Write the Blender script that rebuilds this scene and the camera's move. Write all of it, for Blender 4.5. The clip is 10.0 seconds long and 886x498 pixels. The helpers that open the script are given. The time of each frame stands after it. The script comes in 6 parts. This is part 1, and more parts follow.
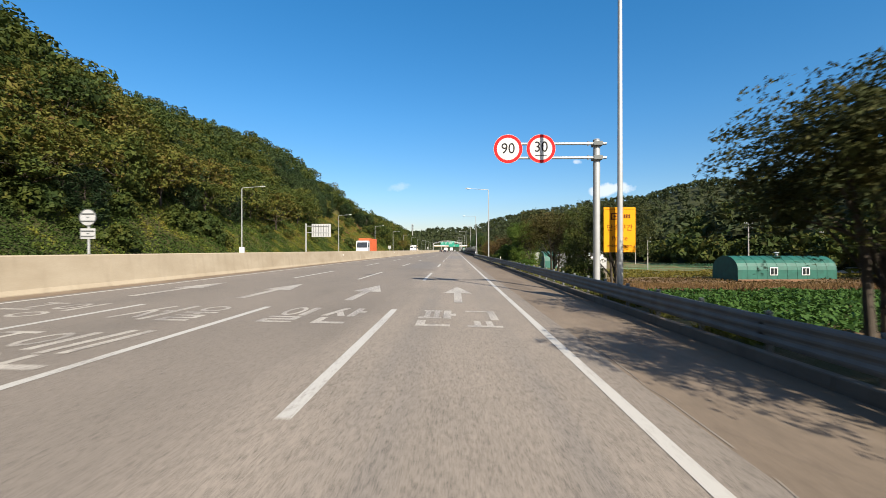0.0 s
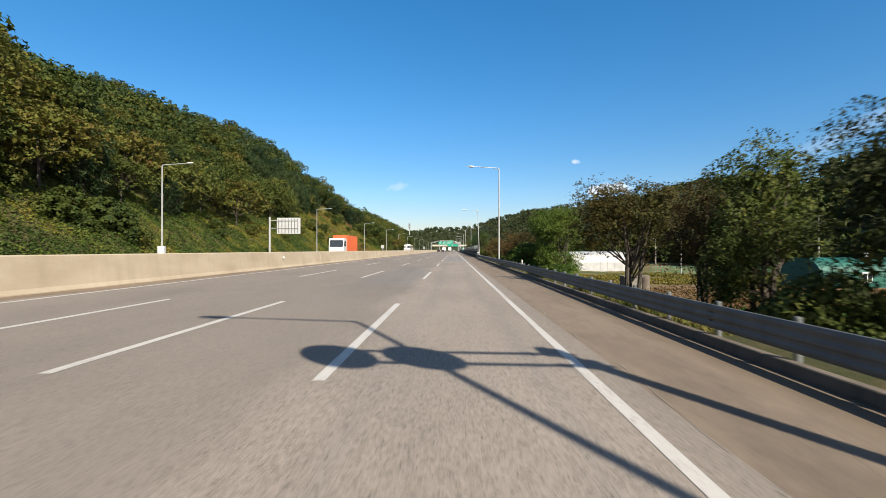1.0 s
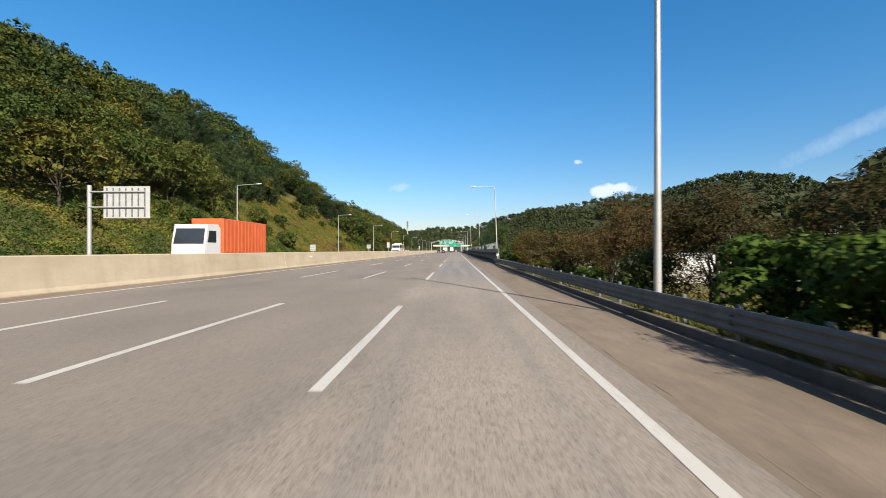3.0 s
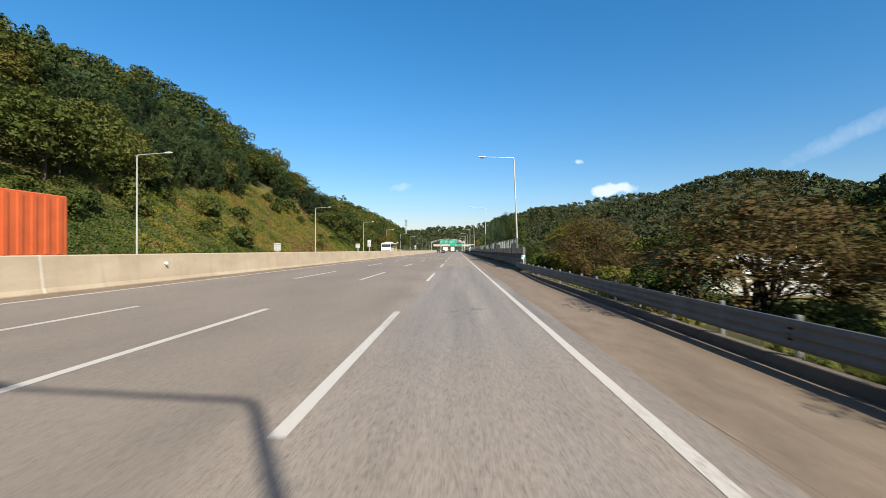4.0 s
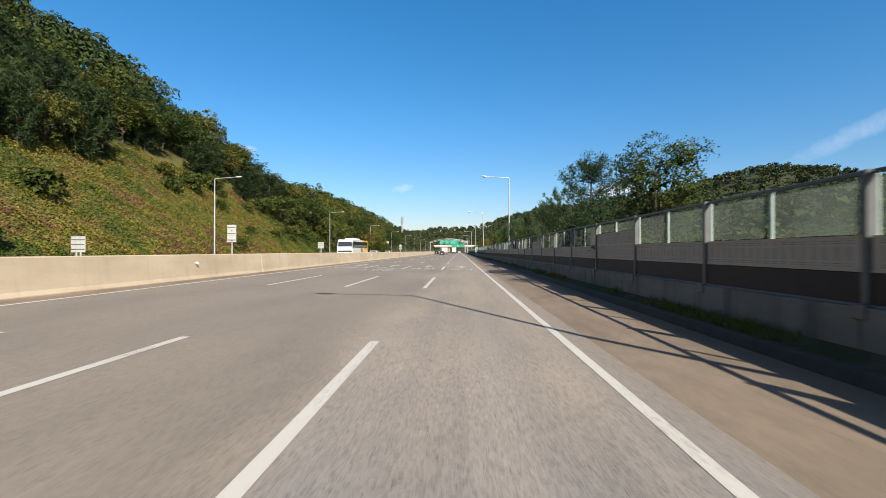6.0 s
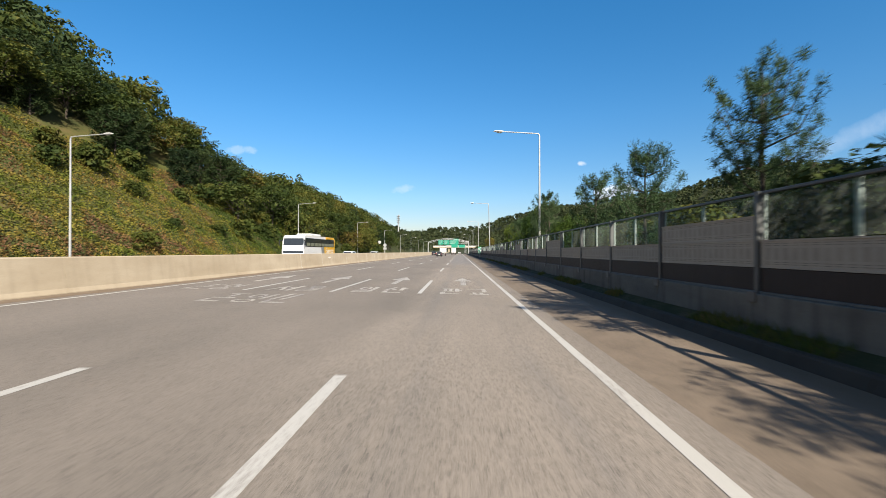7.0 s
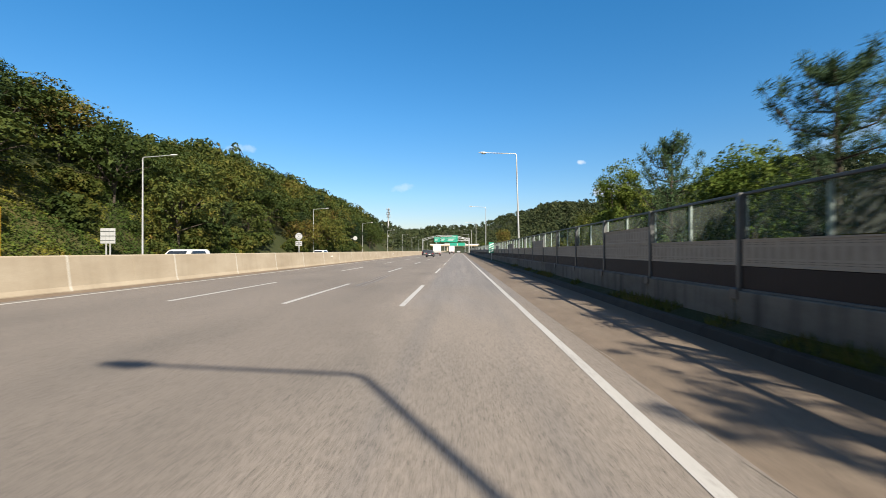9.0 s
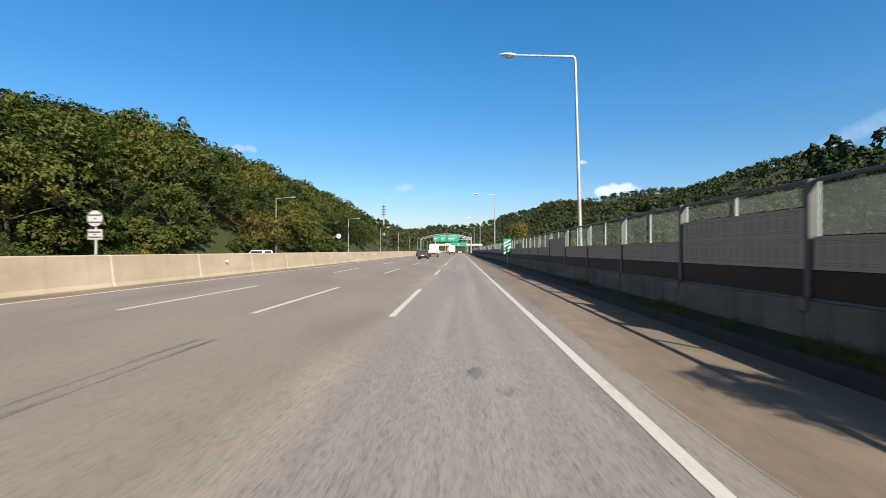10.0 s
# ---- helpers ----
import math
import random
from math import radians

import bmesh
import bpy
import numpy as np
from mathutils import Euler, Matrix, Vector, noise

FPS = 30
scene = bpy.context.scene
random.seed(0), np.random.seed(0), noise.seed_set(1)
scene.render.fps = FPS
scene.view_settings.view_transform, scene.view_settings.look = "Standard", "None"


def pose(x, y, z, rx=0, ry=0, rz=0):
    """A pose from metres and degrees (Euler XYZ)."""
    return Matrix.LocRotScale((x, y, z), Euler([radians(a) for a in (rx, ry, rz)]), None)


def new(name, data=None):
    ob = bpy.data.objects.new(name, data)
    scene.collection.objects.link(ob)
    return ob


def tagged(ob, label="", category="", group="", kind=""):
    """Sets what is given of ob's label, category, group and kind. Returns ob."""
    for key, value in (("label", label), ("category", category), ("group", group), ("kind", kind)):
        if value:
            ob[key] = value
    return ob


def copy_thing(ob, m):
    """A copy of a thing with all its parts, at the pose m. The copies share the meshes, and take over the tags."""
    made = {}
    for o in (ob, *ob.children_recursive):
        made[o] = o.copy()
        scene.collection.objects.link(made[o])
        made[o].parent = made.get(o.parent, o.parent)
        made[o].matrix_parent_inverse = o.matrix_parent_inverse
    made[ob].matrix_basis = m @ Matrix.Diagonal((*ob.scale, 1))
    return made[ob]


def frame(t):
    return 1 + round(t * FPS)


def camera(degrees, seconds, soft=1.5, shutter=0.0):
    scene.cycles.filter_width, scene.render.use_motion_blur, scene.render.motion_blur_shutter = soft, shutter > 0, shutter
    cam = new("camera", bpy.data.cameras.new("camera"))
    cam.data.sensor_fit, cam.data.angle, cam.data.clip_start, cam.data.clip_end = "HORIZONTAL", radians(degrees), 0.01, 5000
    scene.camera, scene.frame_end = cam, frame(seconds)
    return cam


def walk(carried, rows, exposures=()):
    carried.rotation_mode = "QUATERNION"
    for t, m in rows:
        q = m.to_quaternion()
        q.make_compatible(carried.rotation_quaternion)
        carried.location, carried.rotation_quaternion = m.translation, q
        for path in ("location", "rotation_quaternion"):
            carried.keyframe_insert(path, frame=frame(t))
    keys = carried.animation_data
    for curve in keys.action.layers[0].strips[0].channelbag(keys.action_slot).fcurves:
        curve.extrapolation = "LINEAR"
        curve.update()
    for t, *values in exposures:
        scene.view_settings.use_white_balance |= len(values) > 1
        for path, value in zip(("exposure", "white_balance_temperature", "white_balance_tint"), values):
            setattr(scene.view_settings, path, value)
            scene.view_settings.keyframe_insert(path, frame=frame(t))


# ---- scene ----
cam = camera(89.7, 10.0, soft=0.8, shutter=0.15)
PATH = [
    (0.0, -0.102, 0.00, 1.71, 90.12, 0.0, 1.55),
    (0.5, -0.089, 9.20, 1.71, 90.08, 0.0, 1.38),
    (1.0, -0.075, 18.70, 1.71, 90.10, 0.0, 1.38),
    (1.5, -0.097, 28.47, 1.71, 90.15, 0.0, 1.45),
    (2.0, -0.113, 38.49, 1.71, 90.20, 0.0, 1.56),
    (2.5, -0.117, 48.72, 1.71, 90.18, 0.0, 1.63),
    (4.0, -0.195, 80.45, 1.71, 90.13, 0.0, 1.80),
    (4.5, -0.207, 91.29, 1.71, 90.16, 0.0, 1.90),
    (5.0, -0.228, 102.22, 1.71, 90.18, 0.0, 1.91),
    (5.5, -0.251, 113.23, 1.71, 90.21, 0.0, 2.02),
    (7.0, -0.204, 146.53, 1.71, 90.36, 0.0, 2.10),
    (7.5, -0.169, 157.67, 1.71, 90.33, 0.0, 2.05),
    (8.0, -0.118, 168.80, 1.71, 90.25, 0.0, 1.90),
    (8.5, -0.096, 179.92, 1.71, 90.20, 0.0, 1.98),
    (9.0, -0.089, 191.02, 1.71, 90.20, 0.0, 2.03),
    (9.5, -0.084, 202.09, 1.71, 90.21, 0.0, 2.12),
    (10.0, -0.080, 213.11, 1.71, 90.21, 0.0, 2.18),
]
walk(cam, [(t, pose(x, y, z, rx, ry, rz)) for t, x, y, z, rx, ry, rz in PATH])
# ---- world, sun ----
SUN_EL, SUN_AZ = 35.0, 151.4
world = bpy.data.worlds.new("sky")
scene.world = world
world.use_nodes = True
wn, wl = world.node_tree.nodes, world.node_tree.links
sky = wn.new("ShaderNodeTexSky")
sky.sky_type, sky.sun_disc = "NISHITA", False
sky.sun_elevation, sky.sun_rotation = radians(SUN_EL), radians(SUN_AZ)
sky.air_density, sky.dust_density, sky.ozone_density = 1.0, 0.05, 3.0
wn["Background"].inputs["Strength"].default_value = 0.083
hsv = wn.new("ShaderNodeHueSaturation")
hsv.inputs["Hue"].default_value = 0.496
wl.new(sky.outputs["Color"], hsv.inputs["Color"])


def wmath(op, a, b=0.0, clamp=False):
    n = wn.new("ShaderNodeMath")
    n.operation, n.use_clamp = op, clamp
    for sock, v in zip(n.inputs, (a, b)):
        if isinstance(v, bpy.types.NodeSocket):
            wl.new(v, sock)
        else:
            sock.default_value = v
    return n.outputs[0]


# small fair-weather clouds low ahead, a thin veil to the right of the road
tc = wn.new("ShaderNodeTexCoord")
sx = wn.new("ShaderNodeSeparateXYZ")
wl.new(tc.outputs["Generated"], sx.inputs[0])
ahead = wmath("MAXIMUM", sx.outputs["Y"], 0.02)
cu, cv = wmath("DIVIDE", sx.outputs["X"], ahead), wmath("DIVIDE", sx.outputs["Z"], ahead)
cxyz = wn.new("ShaderNodeCombineXYZ")
wl.new(cu, cxyz.inputs[0]), wl.new(cv, cxyz.inputs[1])
puff = wn.new("ShaderNodeTexNoise")
puff.inputs["Scale"].default_value, puff.inputs["Detail"].default_value, puff.inputs["Roughness"].default_value = 26.0, 6.0, 0.6
wl.new(cxyz.outputs[0], puff.inputs["Vector"])
cover_sum = None
for u0, v0, ru, rv, tilt, dens in ((0.34, 0.134, 0.072, 0.016, 0.1, 0.9), (0.275, 0.196, 0.014, 0.007, 0.0, 0.7), (-0.125, 0.142, 0.03, 0.012, 0.1, 0.28), (-0.5, 0.232, 0.05, 0.012, 0.0, 0.28), (0.9, 0.275, 0.25, 0.03, 0.46, 0.3)):
    du = wmath("SUBTRACT", cu, u0)
    dv = wmath("SUBTRACT", wmath("SUBTRACT", cv, v0), wmath("MULTIPLY", du, tilt))
    r2 = wmath("ADD", wmath("POWER", wmath("DIVIDE", du, ru), 2.0), wmath("POWER", wmath("DIVIDE", dv, rv), 2.0))
    k = wmath("SUBTRACT", wmath("ADD", 0.75, wmath("MULTIPLY", wmath("SUBTRACT", puff.outputs["Fac"], 0.5), 1.3 if u0 > 0.8 else 3.2)), r2, False)
    k = wmath("MULTIPLY", wmath("MULTIPLY", k, 0.9 if u0 > 0.8 else 1.6, True), dens)
    cover_sum = k if cover_sum is None else wmath("MAXIMUM", cover_sum, k)
wmix = wn.new("ShaderNodeMix")
wmix.data_type = "RGBA"
wmix.inputs[7].default_value = (5.2, 5.7, 6.4, 1.0)
# the air is clear: the sky pales little towards the horizon
haze = wn.new("ShaderNodeValToRGB")
for e, (p, c) in zip((haze.color_ramp.elements[0], haze.color_ramp.elements.new(0.12), haze.color_ramp.elements.new(0.28), haze.color_ramp.elements[-1]), ((0.0, (0.52, 0.43, 0.46)), (0.12, (0.74, 0.69, 0.72)), (0.28, (0.86, 0.85, 0.87)), (0.55, (1.0, 1.0, 1.0)))):
    e.position, e.color = p, (*c, 1.0)
wl.new(sx.outputs["Z"], haze.inputs["Fac"])
clear = wn.new("ShaderNodeMix")
clear.data_type, clear.blend_type = "RGBA", "MULTIPLY"
clear.inputs[0].default_value = 1.0
wl.new(hsv.outputs["Color"], clear.inputs[6]), wl.new(haze.outputs["Color"], clear.inputs[7])
wl.new(cover_sum, wmix.inputs[0]), wl.new(clear.outputs[2], wmix.inputs[6])
wl.new(wmix.outputs[2], wn["Background"].inputs["Color"])
# the sky is deep blue away from the sun and pales round it
glow = wn.new("ShaderNodeVectorMath")
glow.operation = "DOT_PRODUCT"
wl.new(tc.outputs["Generated"], glow.inputs[0])
ce = math.cos(radians(SUN_EL))
SUN_DIR = Vector((math.sin(radians(SUN_AZ)) * ce, math.cos(radians(SUN_AZ)) * ce, math.sin(radians(SUN_EL))))
glow.inputs[1].default_value = SUN_DIR
near_sun = wmath("MULTIPLY", wmath("SUBTRACT", glow.outputs["Value"], 0.15), 1.15, True)
wl.new(wmath("SUBTRACT", 1.33, wmath("MULTIPLY", near_sun, 0.95)), hsv.inputs["Saturation"])
sun = new("sun", bpy.data.lights.new("sun", "SUN"))
sun.data.energy, sun.data.angle, sun.data.color = 5.0, radians(0.55), (1.0, 0.9, 0.75)
sun.rotation_mode = "QUATERNION"
sun.rotation_quaternion = SUN_DIR.to_track_quat("Z", "Y")
sun.location = (0, 0, 60)
scene.view_settings.exposure = 1.1

# ---- materials ----
class Nodes:
    """A small wrapper round a node material."""

    def __init__(self, name, rough=0.7, metal=0.0, spec=0.5):
        self.m = bpy.data.materials.new(name)
        self.m.use_nodes = True
        self.t = self.m.node_tree
        self.b = self.t.nodes["Principled BSDF"]
        self.b.inputs["Roughness"].default_value = rough
        self.b.inputs["Metallic"].default_value = metal
        self.b.inputs["Specular IOR Level"].default_value = spec

    def node(self, kind, **inputs):
        n = self.t.nodes.new(kind)
        for k, v in inputs.items():
            key = k.replace("_", " ")
            if isinstance(v, bpy.types.NodeSocket):
                self.t.links.new(v, n.inputs[key])
            else:
                n.inputs[key].default_value = v
        return n

    def link(self, a, b):
        self.t.links.new(a, b)

    def place(self, sx=1.0, sy=1.0, sz=1.0):
        g = self.t.nodes.new("ShaderNodeNewGeometry")
        m = self.t.nodes.new("ShaderNodeMapping")
        m.inputs["Scale"].default_value = (sx, sy, sz)
        self.link(g.outputs["Position"], m.inputs["Vector"])
        return m.outputs["Vector"]

    def noise(self, vec, scale, detail=4.0, rough=0.55):
        return self.node("ShaderNodeTexNoise", Vector=vec, Scale=scale, Detail=detail, Roughness=rough).outputs["Fac"]

    def ramp(self, fac, stops):
        r = self.t.nodes.new("ShaderNodeValToRGB")
        el = r.color_ramp.elements
        while len(el) < len(stops):
            el.new(0.5)
        for e, (p, c) in zip(el, stops):
            e.position, e.color = p, (*c, 1.0) if len(c) == 3 else c
        self.link(fac, r.inputs["Fac"])
        return r.outputs["Color"]

    def mix(self, fac, a, b, mode="MIX"):
        n = self.t.nodes.new("ShaderNodeMix")
        n.data_type, n.blend_type = "RGBA", mode
        for sock, v in ((n.inputs[0], fac), (n.inputs[6], a), (n.inputs[7], b)):
            if isinstance(v, bpy.types.NodeSocket):
                self.link(v, sock)
            else:
                sock.default_value = v if isinstance(v, float) else (*v, 1.0)
        return n.outputs[2]

    def math(self, op, a, b=0.0, clamp=False):
        n = self.t.nodes.new("ShaderNodeMath")
        n.operation, n.use_clamp = op, clamp
        for sock, v in zip(n.inputs, (a, b)):
            if isinstance(v, bpy.types.NodeSocket):
                self.link(v, sock)
            else:
                sock.default_value = v
        return n.outputs[0]

    def colour(self, c):
        if isinstance(c, bpy.types.NodeSocket):
            self.link(c, self.b.inputs["Base Color"])
        else:
            self.b.inputs["Base Color"].default_value = (*c, 1.0)
        return self

    def bump(self, height, strength=0.3, distance=0.01):
        n = self.node("ShaderNodeBump", Strength=strength, Distance=distance, Height=height)
        self.link(n.outputs["Normal"], self.b.inputs["Normal"])
        return self


def band(n, x, lo, hi, soft):
    """1 between lo and hi of x, with soft borders."""
    up = n.math("MULTIPLY", n.math("SUBTRACT", x, lo), 1.0 / soft, True)
    down = n.math("MULTIPLY", n.math("SUBTRACT", hi, x), 1.0 / soft, True)
    return n.math("MULTIPLY", up, down)


def plain(name, c, rough=0.6, metal=0.0, dirt=0.25, scale=3.0, spec=0.5):
    """Paint or metal with grain and stains at two scales."""
    n = Nodes(name, rough, metal, spec)
    v = n.place()
    big = n.noise(v, scale, 5.0)
    fine = n.noise(v, scale * 14.0, 3.0)
    lo = tuple(k * (1.0 - dirt) for k in c)
    hi = tuple(min(1.0, k * (1.0 + dirt * 0.5)) for k in c)
    col = n.ramp(n.math("ADD", n.math("MULTIPLY", big, 0.7), n.math("MULTIPLY", fine, 0.3)), [(0.3, lo), (0.7, hi)])
    n.colour(col).bump(fine, 0.12, 0.004)
    return n.m


def make_asphalt():
    n = Nodes("worn_asphalt", 0.85, 0.0, 0.3)
    v = n.place()
    sep = n.node("ShaderNodeSeparateXYZ", Vector=v)
    x, y = sep.outputs["X"], sep.outputs["Y"]
    grain = n.noise(v, 50.0, 4.0, 0.75)
    chips = n.node("ShaderNodeTexVoronoi", Vector=v, Scale=120.0).outputs["Color"]
    chip = n.node("ShaderNodeSeparateColor", Color=chips).outputs["Red"]
    streak = n.noise(n.place(1.6, 0.06, 1.0), 1.0, 5.0, 0.6)
    patchy = n.noise(n.place(0.35, 0.12, 1.0), 1.0, 5.0, 0.6)
    tan = n.ramp(patchy, [(0.25, (0.102, 0.090, 0.078)), (0.5, (0.128, 0.111, 0.095)), (0.75, (0.146, 0.126, 0.108))])
    grey = n.ramp(streak, [(0.3, (0.082, 0.078, 0.077)), (0.7, (0.134, 0.123, 0.115))])
    # the slow lane is worn grey in two stretches; its tracks are darker
    lane = band(n, n.math("ADD", x, n.math("MULTIPLY", n.math("SUBTRACT", streak, 0.5), 1.4)), -1.95, 2.6, 0.5)
    wob = n.math("ADD", y, n.math("MULTIPLY", patchy, 26.0))
    stretch = n.math("MAXIMUM", band(n, wob, 94.0, 150.0, 10.0), n.math("MULTIPLY", band(n, wob, 216.0, 420.0, 10.0), 0.9))
    second = n.math("MULTIPLY", band(n, x, -5.2, -1.6, 0.8), n.math("MULTIPLY", band(n, wob, 46.0, 76.0, 8.0), 0.7))
    col = n.mix(n.math("MAXIMUM", n.math("MULTIPLY", lane, stretch), second), tan, grey)
    tracks = n.math("MAXIMUM", band(n, x, -1.35, -0.45, 0.35), band(n, x, 0.55, 1.4, 0.35))
    tracks = n.math("MULTIPLY", n.math("MULTIPLY", tracks, n.ramp(streak, [(0.42, (0, 0, 0)), (0.62, (1, 1, 1))])), 0.36)
    col = n.mix(tracks, col, (0.075, 0.072, 0.071))
    oil = n.ramp(n.noise(n.place(1.0, 0.45, 1.0), 0.8, 5.0, 0.65), [(0.66, (0, 0, 0)), (0.78, (1, 1, 1))])
    col = n.mix(n.math("MULTIPLY", oil, 0.3), col, (0.068, 0.064, 0.06))
    stone = n.node("ShaderNodeSeparateColor", Color=n.node("ShaderNodeTexVoronoi", Vector=v, Scale=38.0).outputs["Color"]).outputs["Red"]
    speck = n.math("ADD", n.math("ADD", n.math("MULTIPLY", chip, 0.6), n.math("MULTIPLY", stone, 0.5)), n.math("MULTIPLY", grain, 0.8))
    coarse = n.math("ADD", n.math("MULTIPLY", band(n, n.math("ADD", x, n.math("MULTIPLY", n.math("SUBTRACT", patchy, 0.5), 2.0)), -2.6, 2.6, 1.0), 0.5), 0.48)
    col = n.mix(coarse, col, n.mix(1.0, col, n.ramp(speck, [(0.36, (0.08, 0.08, 0.08)), (1.42, (1.95, 1.94, 1.92))]), "MULTIPLY"))
    split = n.node("ShaderNodeTexVoronoi", Vector=n.place(0.75, 0.2, 1.0), Scale=1.0)
    split.feature = "DISTANCE_TO_EDGE"
    thin = n.ramp(n.math("ADD", split.outputs["Distance"], n.math("MULTIPLY", grain, 0.03)), [(0.016, (1, 1, 1)), (0.026, (0, 0, 0))])
    col = n.mix(n.math("MULTIPLY", n.math("MULTIPLY", thin, n.ramp(patchy, [(0.5, (0, 0, 0)), (0.7, (1, 1, 1))])), 0.22), col, (0.06, 0.055, 0.05))
    n.colour(col).bump(speck, 0.4, 0.01)
    return n.m


def make_shoulder():
    n = Nodes("shoulder_concrete", 0.88, 0.0, 0.3)
    v = n.place()
    x = n.node("ShaderNodeSeparateXYZ", Vector=v).outputs["X"]
    patchy = n.noise(n.place(0.8, 0.15, 1.0), 1.0, 6.0, 0.62)
    fine = n.noise(v, 70.0, 5.0, 0.8)
    col = n.ramp(patchy, [(0.28, (0.12, 0.095, 0.073)), (0.5, (0.156, 0.123, 0.094)), (0.75, (0.181, 0.147, 0.113))])
    blot = n.noise(n.place(2.4, 1.1, 1.0), 1.0, 6.0, 0.7)
    col = n.mix(1.0, col, n.ramp(blot, [(0.3, (0.8, 0.8, 0.79)), (0.7, (1.14, 1.13, 1.12))]), "MULTIPLY")
    col = n.mix(1.0, col, n.ramp(fine, [(0.25, (0.5, 0.5, 0.5)), (0.75, (1.45, 1.44, 1.42))]), "MULTIPLY")
    # brown band by the kerb: the shade there is painted into the colour
    silt = n.math("MULTIPLY", band(n, n.math("ADD", x, n.math("MULTIPLY", patchy, 0.8)), 4.3, 6.0, 0.5), 0.7)
    col = n.mix(silt, col, (0.095, 0.07, 0.045))
    crack = n.node("ShaderNodeTexVoronoi", Vector=n.place(0.55, 0.16, 1.0), Scale=1.0)
    crack.feature = "DISTANCE_TO_EDGE"
    line = n.ramp(n.math("ADD", crack.outputs["Distance"], n.math("MULTIPLY", fine, 0.012)), [(0.006, (1, 1, 1)), (0.013, (0, 0, 0))])
    col = n.mix(n.math("MULTIPLY", line, 0.16), col, (0.056, 0.046, 0.038))
    n.colour(col).bump(n.math("SUBTRACT", fine, line), 0.35, 0.006)
    return n.m


def make_line_paint(name, c, wear):
    n = Nodes(name, 0.6, 0.0, 0.4)
    v = n.place()
    w = n.noise(v, 22.0, 6.0, 0.75)
    b = n.noise(n.place(2.0, 0.4, 1.0), 1.0, 4.0)
    worn = n.ramp(n.math("ADD", n.math("MULTIPLY", w, 0.65), n.math("MULTIPLY", b, 0.35)), [(wear, (1, 1, 1)), (wear + 0.1, (0, 0, 0))])
    col = n.mix(worn, n.mix(b, c, tuple(k * 0.86 for k in c)), (0.188, 0.169, 0.15))
    n.colour(col).bump(w, 0.25, 0.003)
    return n.m


def make_concrete(name, lo, hi, stain=0.35):
    n = Nodes(name, 0.85, 0.0, 0.3)
    v = n.place()
    fine = n.noise(v, 28.0, 4.0, 0.7)
    big = n.noise(n.place(0.6, 0.3, 0.9), 1.0, 5.0, 0.6)
    runs = n.noise(n.place(2.2, 2.2, 0.22), 1.0, 4.0, 0.6)
    col = n.ramp(big, [(0.3, lo), (0.7, hi)])
    col = n.mix(n.math("MULTIPLY", n.ramp(runs, [(0.5, (0, 0, 0)), (0.75, (1, 1, 1))]), stain), col, tuple(k * 0.5 for k in lo))
    col = n.mix(1.0, col, n.ramp(fine, [(0.2, (0.86, 0.86, 0.86)), (0.8, (1.1, 1.1, 1.1))]), "MULTIPLY")
    n.colour(col).bump(fine, 0.25, 0.006)
    return n.m


def make_leaf(name, stops, through_light=0.22, rough=0.55, single=True, ripe=None, gain=1.0):
    """Leaf colours by single leaf, by tree and by stand."""
    n = Nodes(name, rough + 0.15, 0.0, 0.15)
    g = n.t.nodes.new("ShaderNodeNewGeometry")
    o = n.t.nodes.new("ShaderNodeObjectInfo")
    stand = n.noise(n.place(1.0, 1.0, 0.5), 0.2, 3.0, 0.7)
    clump = n.noise(n.place(), 0.9, 2.0, 0.6)
    f = n.math("MULTIPLY", g.outputs["Random Per Island"], 0.2 if single else 0.12)
    f = n.math("ADD", f, n.math("MULTIPLY", o.outputs["Random"], 0.4) if single else 0.14)
    f = n.math("ADD", f, n.math("ADD", n.math("MULTIPLY", stand, 0.44 if single else gain), 0.0 if single else 0.5 * (1.0 - gain)))
    f = f if single else n.math("SUBTRACT", f, 0.18)
    f = n.math("ADD", f, n.math("MULTIPLY", n.math("SUBTRACT", clump, 0.5), 0.4 if single else 0.28))
    if ripe:
        far = n.node("ShaderNodeSeparateXYZ", Vector=n.place()).outputs["Y"]
        f = n.math("ADD", f, n.math("SUBTRACT", n.math("MULTIPLY", band(n, far, ripe[0], ripe[1], 40.0), 0.25), 0.21))
    col = n.ramp(f, stops)
    n.colour(col)
    out = n.t.nodes["Material Output"]
    tr = n.t.nodes.new("ShaderNodeBsdfTranslucent")
    n.link(col, tr.inputs["Color"])
    mx = n.t.nodes.new("ShaderNodeMixShader")
    mx.inputs[0].default_value = through_light
    n.link(n.b.outputs[0], mx.inputs[1])
    n.link(tr.outputs[0], mx.inputs[2])
    n.link(mx.outputs[0], out.inputs["Surface"])
    return n.m


